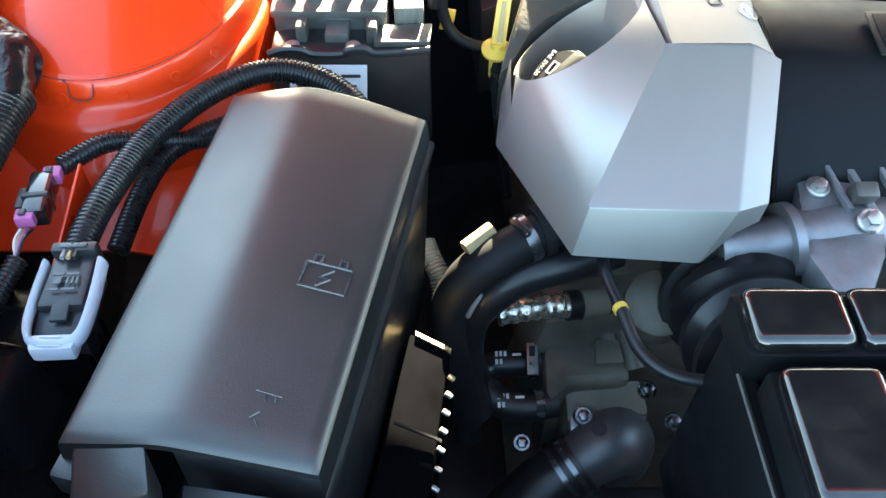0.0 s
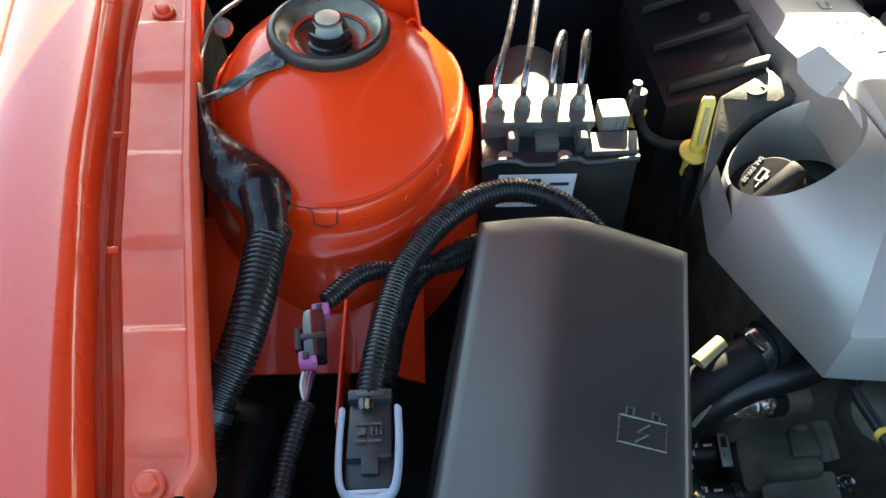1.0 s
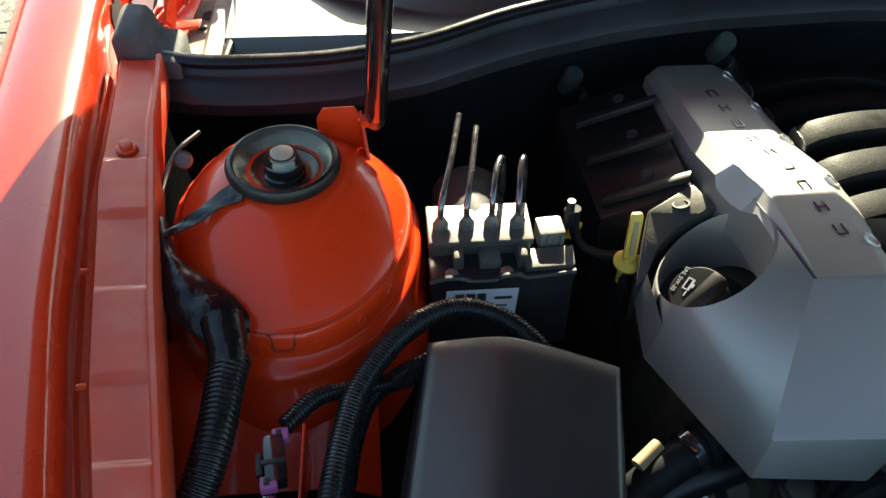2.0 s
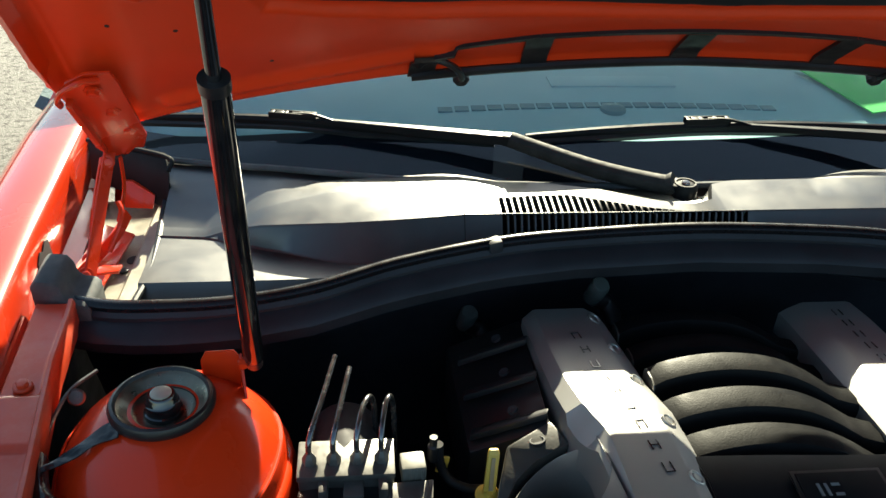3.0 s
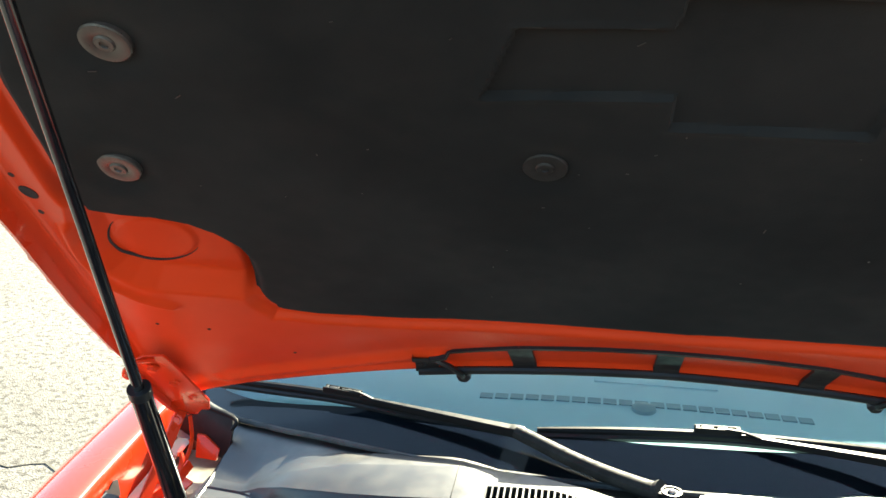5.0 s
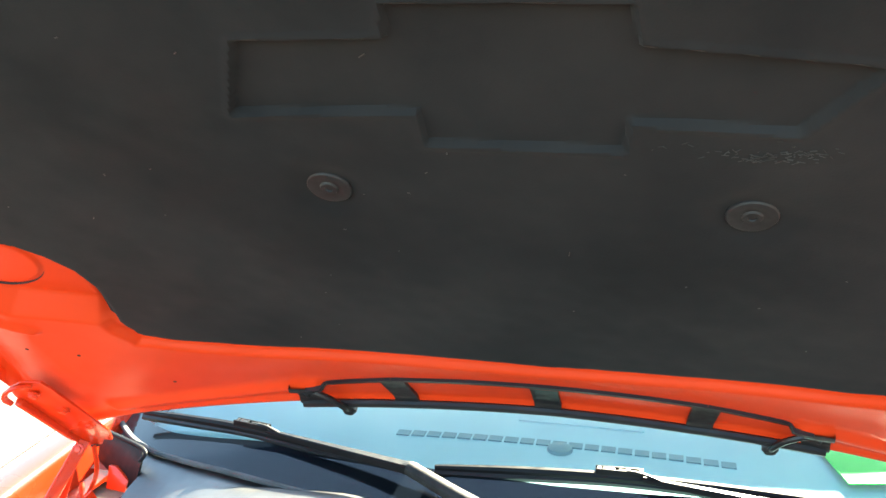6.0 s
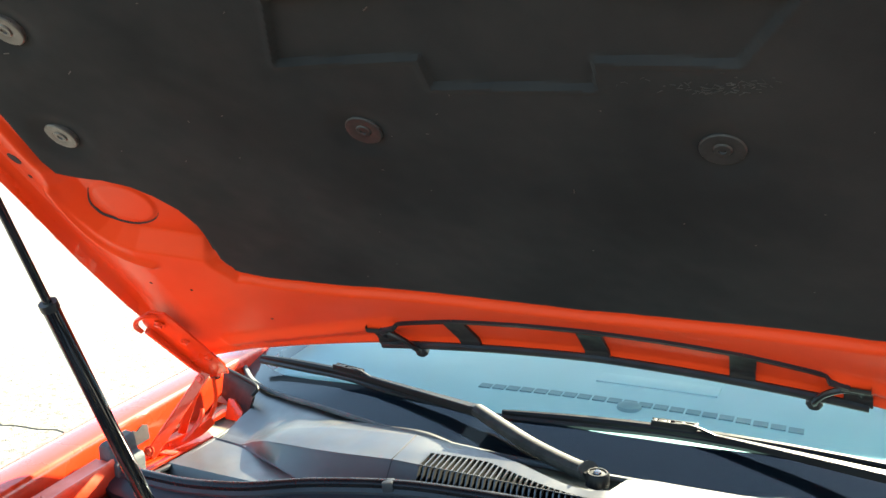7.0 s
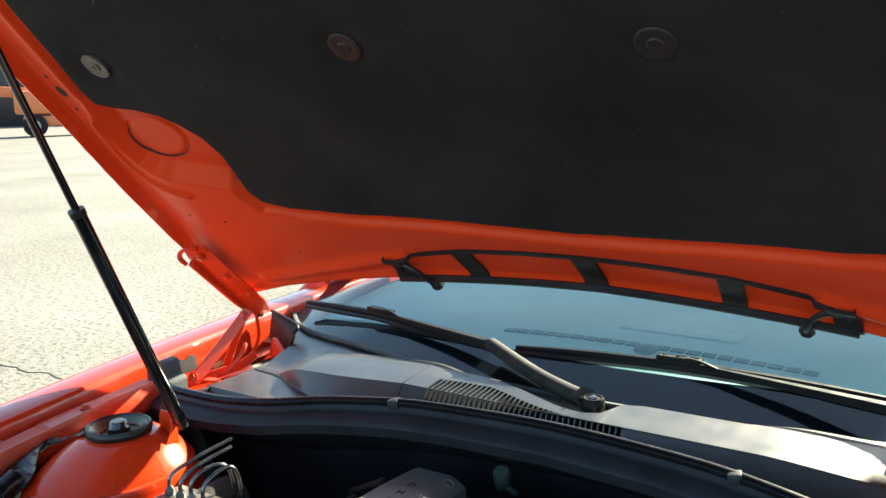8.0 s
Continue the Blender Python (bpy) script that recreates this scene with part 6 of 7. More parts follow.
def build_engine():
    c = build_cover()
    # the far bank's cover
    rows = []
    for y, z in ((0.62, 0.898), (0.70, 0.894), (0.76, 0.890), (0.83, 0.884), (0.90, 0.878), (0.925, 0.874)):
        rows.append([(0.458, y, z - 0.045), (0.459, y, z - 0.016), (0.468, y, z - 0.009), (0.484, y, z - 0.001), (0.488, y, z), (0.545, y, z), (0.552, y, z - 0.002), (0.568, y, z - 0.014), (0.572, y, z - 0.05)])
    far = thing("engine_cover", "silver plastic cover of the far cylinder bank", "engine cover", (0.52, 0.77, 0.80))
    part("rear_bar", sheet(rows), SILVER, far, smooth=20)
    for y, z in ((0.915, 0.866), (0.838, 0.876), (0.765, 0.883), (0.69, 0.888)):
        part("recess_bolt", lathe([(0.0085, -0.004), (0.0085, 0.0012), (0.007, 0.0016), (0.0062, -0.001), (0.0045, -0.001), (0.0045, 0.001), (0, 0.001)], pose(0.477, y, z, 0, -30, 0), 20), ZINC, far)
    marks = []
    for k in range(9):
        s = k * 0.026
        marks += [(s, 0, 0.013, 0.0012), (s, 0.0088, 0.013, 0.0012)]
    bars("badge_marks", far, STEEL, (0.512, 0.90, 0.8788), (0.0, -0.217, 0.020), (1, 0.0, 0.0), marks, 0.0008)

    # coil rail with ribs on the outboard side
    cr = thing("valve_cover", "grained black valve cover with ribs and bolt holes", "valve cover", (0.08, 0.78, 0.75))
    part("shelf", slab([(0.046, 0.636, 0.822), (0.068, 0.702, 0.860), (0.118, 0.728, 0.869), (0.131, 0.693, 0.869), (0.116, 0.692, 0.861), (0.095, 0.686, 0.852), (0.074, 0.671, 0.841), (0.058, 0.645, 0.830)], (0, 0, -0.05), 0.003), CAST_BLACK, cr)
    part("shelf_hole", lathe([(0.0085, -0.001), (0.0085, 0.0012), (0.0066, 0.0012), (0.0062, -0.004), (0, -0.004)], pose(0.100, 0.703, 0.8645, -14, -12, 0), 24), DARK, cr)
    part("side_body", slab([(0.118, 0.72, 0.868), (0.122, 0.94, 0.848), (0.03, 0.95, 0.80), (0.035, 0.735, 0.82)], (0, 0, -0.10), 0.004), BLACK_GRAIN, cr)
    for k, y in enumerate((0.735, 0.80, 0.865)):
        part("rib", slab([(0.036, y + 0.012, 0.824), (0.114, y - 0.006, 0.868), (0.118, y + 0.004, 0.868), (0.040, y + 0.026, 0.822)], (0, 0, 0.010), 0.003), BLACK_PL, cr)
        part("rib_hole", lathe([(0.006, 0), (0.006, 0.003), (0.003, 0.003), (0, 0.002)], pose(0.085, y + 0.028, 0.853, 0, -28, 0), 16), DARK, cr)

    # intake runners arching between the banks
    im = thing("intake_manifold", "grained black plastic intake manifold with arched runners", "intake manifold", (XC, 0.7, 0.80))
    for y, lift, dy in ((0.905, -0.028, 0.020), (0.845, -0.022, 0.022), (0.778, 0.0, 0.026), (0.722, -0.002, 0.028), (0.668, -0.004, 0.026)):
        rows = []
        for i in range(21):
            t = i / 20
            x = 0.238 + 0.222 * t
            arch = 0.016 * math.sin(math.pi * min(1, t * 1.15)) ** 0.6 - 0.012 * smooth01((t - 0.6) / 0.4)
            yy = y + 0.016 * math.sin(math.pi * t) - 0.030 * t
            z = 0.888 + lift + arch
            edge = 1 - 0.25 * smooth01(1 - t / 0.12)
            rows.append([(x, yy - dy * 0.80, z - 0.055), (x, yy - dy * 0.92, z - 0.012), (x, yy - dy * 0.90, z - 0.005), (x, yy - dy * 0.80, z - 0.001), (x, yy - dy * 0.4, z + 0.001), (x, yy + dy * 0.35, z - 0.001), (x, yy + dy * 0.5, z - 0.006), (x, yy + dy * 0.6, z - 0.055)])
        bm = sheet(rows)
        part("runner", bm, INTAKE, im, smooth=35)
        # paler left end: sunlight on this face is put into its material
        part("runner_lit_end", slab([rows[0][k] for k in range(8)], (-0.002, 0, 0), 0.0006), CAST_BLACK, im)
    rows = []
    for i in range(15):
        x = 0.236 + 0.30 * i / 14
        d = 0.004 * math.cos(i * 0.3)
        rows.append([(x, 0.652, 0.835), (x, 0.646, 0.880), (x, 0.636, 0.896 + d), (x, 0.60, 0.902 + d), (x, 0.565, 0.900 + d), (x, 0.548, 0.894 + d), (x, 0.520, 0.876), (x, 0.490, 0.852), (x, 0.478, 0.836), (x, 0.474, 0.79)])
    pl = part("plenum", sheet(rows), PLENUM, im, "smooth black front plenum")
    part("plenum_end", slab(rows[0], (-0.003, 0, 0), 0.001), INTAKE, im)
    part("badge_frame", slab([(0.312, 0.556, 0.9035), (0.402, 0.556, 0.9035), (0.402, 0.604, 0.9065), (0.314, 0.604, 0.9065)], (0, 0, 0.0022), 0.001), BLACK_PL, pl)
    part("badge_inset", slab([(0.316, 0.560, 0.9057), (0.398, 0.560, 0.9057), (0.398, 0.600, 0.9082), (0.318, 0.600, 0.9082)], (0, 0, 0.0012), 0.0003), PLENUM, pl)
    bars("badge_mark", pl, GREY_INK, (0.332, 0.573, 0.9079), (1, 0, 0), (0, 1, 0.0625), [(0, 0, 0.003, 0.014), (0.007, 0, 0.003, 0.014), (0.014, 0, 0.008, 0.003), (0.014, 0.011, 0.008, 0.003)])
    # engine body under it all
    blk = thing("engine_block", "dirty cast metal engine block and front cover", "engine", (XC, 0.7, 0.3))
    part("block", box((XC, 0.75, 0.60), (0.50, 0.42, 0.40), 0.02), IRON, blk)
    part("front_casting", slab([(0.09, 0.555, 0.66), (0.20, 0.555, 0.68), (0.34, 0.555, 0.68), (0.34, 0.555, 0.32), (0.08, 0.555, 0.32), (0.06, 0.555, 0.50)], (0, -0.06, 0), 0.008), IRON, blk)
    part("front_boss", slab([(0.092, 0.495, 0.622), (0.128, 0.502, 0.632), (0.166, 0.500, 0.635), (0.166, 0.455, 0.630), (0.112, 0.452, 0.628), (0.092, 0.440, 0.612)], (0, 0, -0.14), 0.008), IRON, blk, "oily water-pump casting")
    part("boss_step", slab([(0.108, 0.456, 0.618), (0.178, 0.462, 0.622), (0.184, 0.435, 0.606), (0.110, 0.428, 0.600)], (0, 0, -0.10), 0.006), IRON, blk)
    part("boss_pad", slab([(0.136, 0.490, 0.636), (0.158, 0.490, 0.638), (0.160, 0.466, 0.636), (0.134, 0.466, 0.634)], (0, 0, 0.006), 0.003), IRON, blk)
    for x, y, z in ((0.178, 0.445, 0.630), (0.122, 0.428, 0.615), (0.070, 0.418, 0.585), (0.14, 0.53, 0.64), (0.205, 0.43, 0.60)):
        bolt("case_bolt", (x, y, z), (0, -0.4, 1), 0.0055, 0.009, STEEL, blk)
    for x, z in ((0.145, 0.648), (0.16, 0.655)):
        part("sensor_stub", tube([(x, 0.52, z), (x + 0.012, 0.47, z - 0.03)], 0.011, 12, 4), IRON, blk)
    dip = thing("dipstick", "yellow plastic engine oil dipstick handle", "dipstick", (0.047, 0.668, 0.81))
    part("collar", lathe([(0.004, -0.03), (0.006, -0.004), (0.013, 0.0), (0.0135, 0.003), (0.006, 0.006), (0.005, 0.01)], pose(0.046, 0.669, 0.823, 10, 3, 0), 24), YELLOW, dip)
    part("handle", slab([(0.0405, 0.671, 0.829), (0.0530, 0.671, 0.829), (0.0575, 0.686, 0.868), (0.0560, 0.688, 0.872), (0.0470, 0.688, 0.872), (0.0455, 0.686, 0.868)], (0, -0.005, 0.002), 0.0015), YELLOW, dip)
    part("handle_window", slab([(0.0455, 0.6655, 0.835), (0.0500, 0.6655, 0.835), (0.0530, 0.6795, 0.866), (0.0490, 0.6795, 0.866)], (0, -0.0006, 0.0003)), TAN, dip)
    part("tube", tube([(0.046, 0.669, 0.82), (0.05, 0.672, 0.76), (0.07, 0.69, 0.62)], 0.005, 8, 12), STEEL, dip)


build_engine()


# ---- throttle, air box, coolant hoses in front of the engine ----
def build_front():
    t = thing("throttle_body", "cast aluminium throttle body under the plenum", "throttle body", (0.27, 0.46, 0.74))
    part("barrel", tube([(0.192, 0.447, 0.818), (0.23, 0.449, 0.822), (0.27, 0.455, 0.824), (0.315, 0.462, 0.824)], lambda s: 0.0185 + 0.004 * smooth01((s - 0.2) / 0.4), 24, 30), ALU, t)
    part("flange", slab([(0.256, 0.398, 0.832), (0.282, 0.396, 0.832), (0.298, 0.425, 0.838), (0.308, 0.470, 0.846), (0.312, 0.530, 0.850), (0.254, 0.528, 0.850), (0.248, 0.47, 0.846), (0.243, 0.430, 0.838)], (0, 0, -0.05), 0.006), ALU, t)
    part("rib", slab([(0.280, 0.520, 0.852), (0.285, 0.520, 0.852), (0.300, 0.450, 0.843), (0.294, 0.450, 0.843)], (0, 0, 0.005), 0.001), ALU, t)
    for x0, y0, x1, y1 in ((0.266, 0.516, 0.276, 0.455), (0.305, 0.520, 0.312, 0.468)):
        part("rib", slab([(x0, y0, 0.851), (x0 + 0.004, y0, 0.851), (x1 + 0.004, y1, 0.846), (x1, y1, 0.846)], (0, 0, 0.006), 0.0012), ALU, t)
    part("flange_plate", slab([(0.252, 0.500, 0.853), (0.312, 0.504, 0.853), (0.314, 0.513, 0.853), (0.252, 0.509, 0.853)], (0, 0, 0.004), 0.001), ALU, t)
    part("barrel_collar", tube([(0.236, 0.4495, 0.822), (0.243, 0.4505, 0.8225)], 0.0285, 28, 4), ALU, t)
    bolt("flange_bolt", (0.262, 0.478, 0.849), (0, -0.2, 1), 0.0055, 0.007, ZINC, t)
    part("solenoid", box((0.288, 0.466, 0.855), (0.016, 0.012, 0.016), 0.002, (20, 0, 0)), ALU_BRIGHT, t)
    bolt("flange_bolt", (0.318, 0.512, 0.847), (0, 0, 1), 0.007, 0.008, ZINC, t)
    bolt("flange_bolt", (0.290, 0.448, 0.847), (0, -0.5, 1), 0.006, 0.008, ZINC, t)
    b = thing("intake_duct", "ribbed black rubber air intake duct", "air duct", (0.21, 0.43, 0.70))
    part("bellows", tube([(0.215, 0.475, 0.775), (0.215, 0.445, 0.780), (0.215, 0.40, 0.782), (0.215, 0.36, 0.80)], 0.046, 28, 60, rib=0.034, depth=0.005), RUBBER, b)
    part("duct_rim", lathe([(0.046, -0.006), (0.053, -0.005), (0.055, 0.0), (0.053, 0.005), (0.046, 0.006)], pose(0.212, 0.43, 0.776, 70, 0, -14), 40), RUBBER, b)
    part("snorkel", lathe([(0.026, -0.03), (0.028, 0.0), (0.026, 0.014), (0.018, 0.020), (0, 0.022)], pose(0.166, 0.452, 0.744, 25, -10, 0), 28), IRON, b, "grey cast stub behind the duct")
    ab = thing("air_box", "glossy black ribbed air box lid", "air box", (0.24, 0.29, 0.70))
    for (x0, y0, x1, y1) in ((0.163, 0.312, 0.40, 0.352), (0.171, 0.222, 0.40, 0.300)):
        bm = bmesh.new()
        n = 4
        w = (x1 - x0) / n
        part("lid_block", slab([(x0 - 0.002, y0 - 0.002, 0.86), (x1, y0 - 0.002, 0.86), (x1, y1 + 0.002, 0.86), (x0 - 0.002, y1 + 0.002, 0.86)], (0, 0, 0.029), 0.004), PLENUM, ab)
        for k in range(n):
            a, e = x0 + w * k + 0.0008, x0 + w * (k + 1) - 0.0008
            part("lid_panel", slab([(a, y0, 0.886), (e, y0, 0.886), (e, y1, 0.886), (a, y1, 0.886)], (0, 0, 0.014), 0.009, seg=4), GLOSS_BLACK, ab)
    part("side_wall", slab([(0.163, 0.21, 0.866), (0.163, 0.345, 0.866), (0.155, 0.340, 0.70), (0.155, 0.20, 0.70)], (0.01, 0, 0), 0.003), PLENUM, ab)
    part("wall_edge", tube([(0.162, 0.312, 0.868), (0.164, 0.235, 0.868), (0.167, 0.16, 0.868)], 0.0016, 6, 10), BLACK_PL, ab)
    part("base", box((0.29, 0.27, 0.775), (0.24, 0.16, 0.17), 0.01), PLENUM, ab)
    wire = thing("breather_hose", "thin black breather hose with a yellow band", "hose", (0.12, 0.40, 0.78))
    part("hose_line", tube([(0.112, 0.452, 0.812), (0.110, 0.425, 0.818), (0.116, 0.392, 0.820), (0.125, 0.364, 0.814), (0.143, 0.347, 0.812), (0.168, 0.342, 0.812), (0.195, 0.345, 0.812)], 0.0044, 10, 60), RUBBER, wire)
    part("yellow_band", lathe([(0.0052, -0.002), (0.0052, 0.002)], pose(0.1155, 0.393, 0.820, 80, 0, 15), 16), YELLOW, wire)
    part("hose_end", lathe([(0.012, 0), (0.012, 0.02), (0.008, 0.024), (0, 0.024)], pose(0.176, 0.343, 0.812, 0, 90, 0), 20), RUBBER, wire)
    # thermostat housing and hoses
    th = thing("thermostat_housing", "grey cast thermostat elbow with a clamped coolant hose", "thermostat housing", (0.13, 0.41, 0.55))
    part("elbow", tube([(0.158, 0.425, 0.555), (0.158, 0.421, 0.582), (0.146, 0.410, 0.597), (0.126, 0.400, 0.592), (0.112, 0.393, 0.583)], lambda q: 0.034 - 0.010 * q, 24, 26), CAST_DARK, th)
    part("dome_plug", lathe([(0.0065, -0.002), (0.006, 0.003), (0, 0.003)], pose(0.133, 0.410, 0.6245, 20, -8, 0), 16), DARK, th)
    part("flange_ear", slab([(0.112, 0.440, 0.606), (0.176, 0.446, 0.606), (0.186, 0.425, 0.596), (0.170, 0.402, 0.590), (0.112, 0.42, 0.600)], (0, 0, -0.012), 0.004), ALU, th)
    part("outlet_hose", tube([(0.120, 0.398, 0.588), (0.100, 0.388, 0.578), (0.075, 0.372, 0.565), (0.03, 0.34, 0.53)], 0.0285, 20, 24), RUBBER, th)
    for p, q in (((0.116, 0.396, 0.586), (0.112, 0.394, 0.584)), ((0.107, 0.392, 0.582), (0.103, 0.390, 0.580))):
        part("clamp", tube([p, q], 0.0303, 24, 4), STEEL, th)
    part("clamp_tab", box((0.134, 0.382, 0.586), (0.012, 0.010, 0.012), 0.002), STEEL, th)
    for k, pts in enumerate(([(0.100, 0.494, 0.600), (0.075, 0.490, 0.603), (0.045, 0.487, 0.603), (0.028, 0.470, 0.60), (0.022, 0.44, 0.55)], [(0.102, 0.450, 0.600), (0.078, 0.446, 0.600), (0.052, 0.449, 0.602), (0.032, 0.466, 0.61), (0.024, 0.462, 0.64)])):
        y, z = pts[1][1], pts[1][2]
        h = thing("heater_hose", "black heater hose with printed marks and a spring clip", "hose", (0.08, y, z), "heater hoses")
        part("hose_pipe", tube(pts, 0.0125 + 0.0015 * k, 16, 30), RUBBER, h)
        part("spring_clip", tube([(0.088, y + 0.002, z - 0.001), (0.080, y + 0.001, z)], 0.0145 + 0.0015 * k, 20, 4), STEEL, h)
        if k == 0:
            part("clip_tab", slab([(0.076, 0.468, 0.617), (0.086, 0.468, 0.617), (0.087, 0.500, 0.620), (0.077, 0.500, 0.620)], (0, 0, 0.003), 0.001), ZINC, h)
            part("tab_window", slab([(0.0785, 0.486, 0.6205), (0.0838, 0.486, 0.6205), (0.0845, 0.496, 0.6215), (0.0792, 0.496, 0.6215)], (0, 0, 0.0022)), DARK, h)
        bars("hose_print", h, WHITE_INK, (0.048, y - 0.001, z + 0.0132 + 0.0015 * k), (1, 0.05, 0), (0, 1, 0.1), [(0, 0, 0.0024, 0.005), (0.004, 0, 0.0024, 0.005), (0.008, 0, 0.0024, 0.005), (0.0, -0.008, 0.0024, 0.005), (0.004, -0.008, 0.0024, 0.005), (0.016, 0, 0.008, 0.0022)])
    up = thing("radiator_hose", "thick black coolant hose curving past the engine", "hose", (0.04, 0.50, 0.66))
    part("hose_pipe", tube([(0.115, 0.515, 0.792), (0.081, 0.492, 0.790), (0.045, 0.475, 0.782), (0.017, 0.465, 0.762), (0.004, 0.460, 0.725), (0.008, 0.450, 0.67), (0.024, 0.437, 0.60)], 0.0160, 18, 40), RUBBER_DUSTY, up)
    part("spring_clip", tube([(0.066, 0.486, 0.788), (0.058, 0.482, 0.786)], 0.0195, 20, 4), STEEL, up)
    part("clip_tab", box((0.056, 0.478, 0.806), (0.005, 0.018, 0.006), 0.001, (0, 0, 40)), STEEL, up)
    part("hose_collar", tube([(0.078, 0.491, 0.790), (0.070, 0.488, 0.789)], 0.0205, 20, 4), RUBBER_DUSTY, up)
    part("sleeve_end", tube([(0.036, 0.489, 0.792), (0.015, 0.474, 0.786)], 0.0065, 12, 6), TAN, up, "tan sleeve on a cable")
    lo = thing("coolant_hose", "black coolant hose below the engine cover", "hose", (0.08, 0.5, 0.70))
    part("hose_pipe", tube([(0.135, 0.490, 0.768), (0.097, 0.478, 0.765), (0.060, 0.472, 0.755), (0.034, 0.465, 0.735), (0.020, 0.464, 0.70), (0.020, 0.457, 0.65), (0.030, 0.441, 0.60)], 0.0155, 16, 40), RUBBER, lo)
    part("white_print", tube([(0.028, 0.456, 0.754), (0.022, 0.451, 0.744), (0.018, 0.449, 0.734)], 0.0022, 6, 8), GREY_INK, lo)
    pp = thing("heat_sleeve_pipe", "foil-wrapped metal pipe beside the engine", "pipe", (0.09, 0.487, 0.66))
    part("wrapped_pipe", tube([(0.046, 0.484, 0.690), (0.079, 0.490, 0.690), (0.108, 0.496, 0.685)], lambda s: 0.0105 + 0.0009 * math.sin(s * 40), 14, 24), FOIL, pp)
    part("pipe_gap", tube([(0.106, 0.496, 0.685), (0.117, 0.498, 0.684)], 0.0135, 14, 4), RUBBER, pp)
    part("pipe_end", tube([(0.117, 0.498, 0.684), (0.140, 0.504, 0.680)], 0.0135, 16, 4), IRON, pp)
    sl = thing("braided_sleeve", "grey braided sleeve between fuse box and engine", "cable sleeve", (0.0, 0.5, 0.72))
    part("braid", tube([(-0.016, 0.525, 0.735), (-0.010, 0.510, 0.730), (-0.003, 0.495, 0.722), (0.0, 0.47, 0.70)], 0.0085, 10, 24, rib=0.003, depth=0.0006), SHEET, sl)
    # grey hose stubs at the back of the engine
    for x, y, z in ((0.238, 1.000, 0.85), (0.070, 1.05, 0.775)):
        k = thing("vacuum_fitting", "pale grey plastic vacuum fitting at the bulkhead", "fitting", (x, y, z), "vacuum fittings")
        part("stub", lathe([(0.012, -0.02), (0.013, 0.0), (0.0135, 0.012), (0.011, 0.017), (0, 0.017)], pose(x, y, z, 25, 10, 0), 20), STUB, k)
        part("elbow", tube([(x, y + 0.006, z - 0.016), (x + 0.02, y + 0.01, z - 0.03), (x + 0.03, y - 0.02, z - 0.05)], 0.013, 12, 14), RUBBER, k)


build_front()


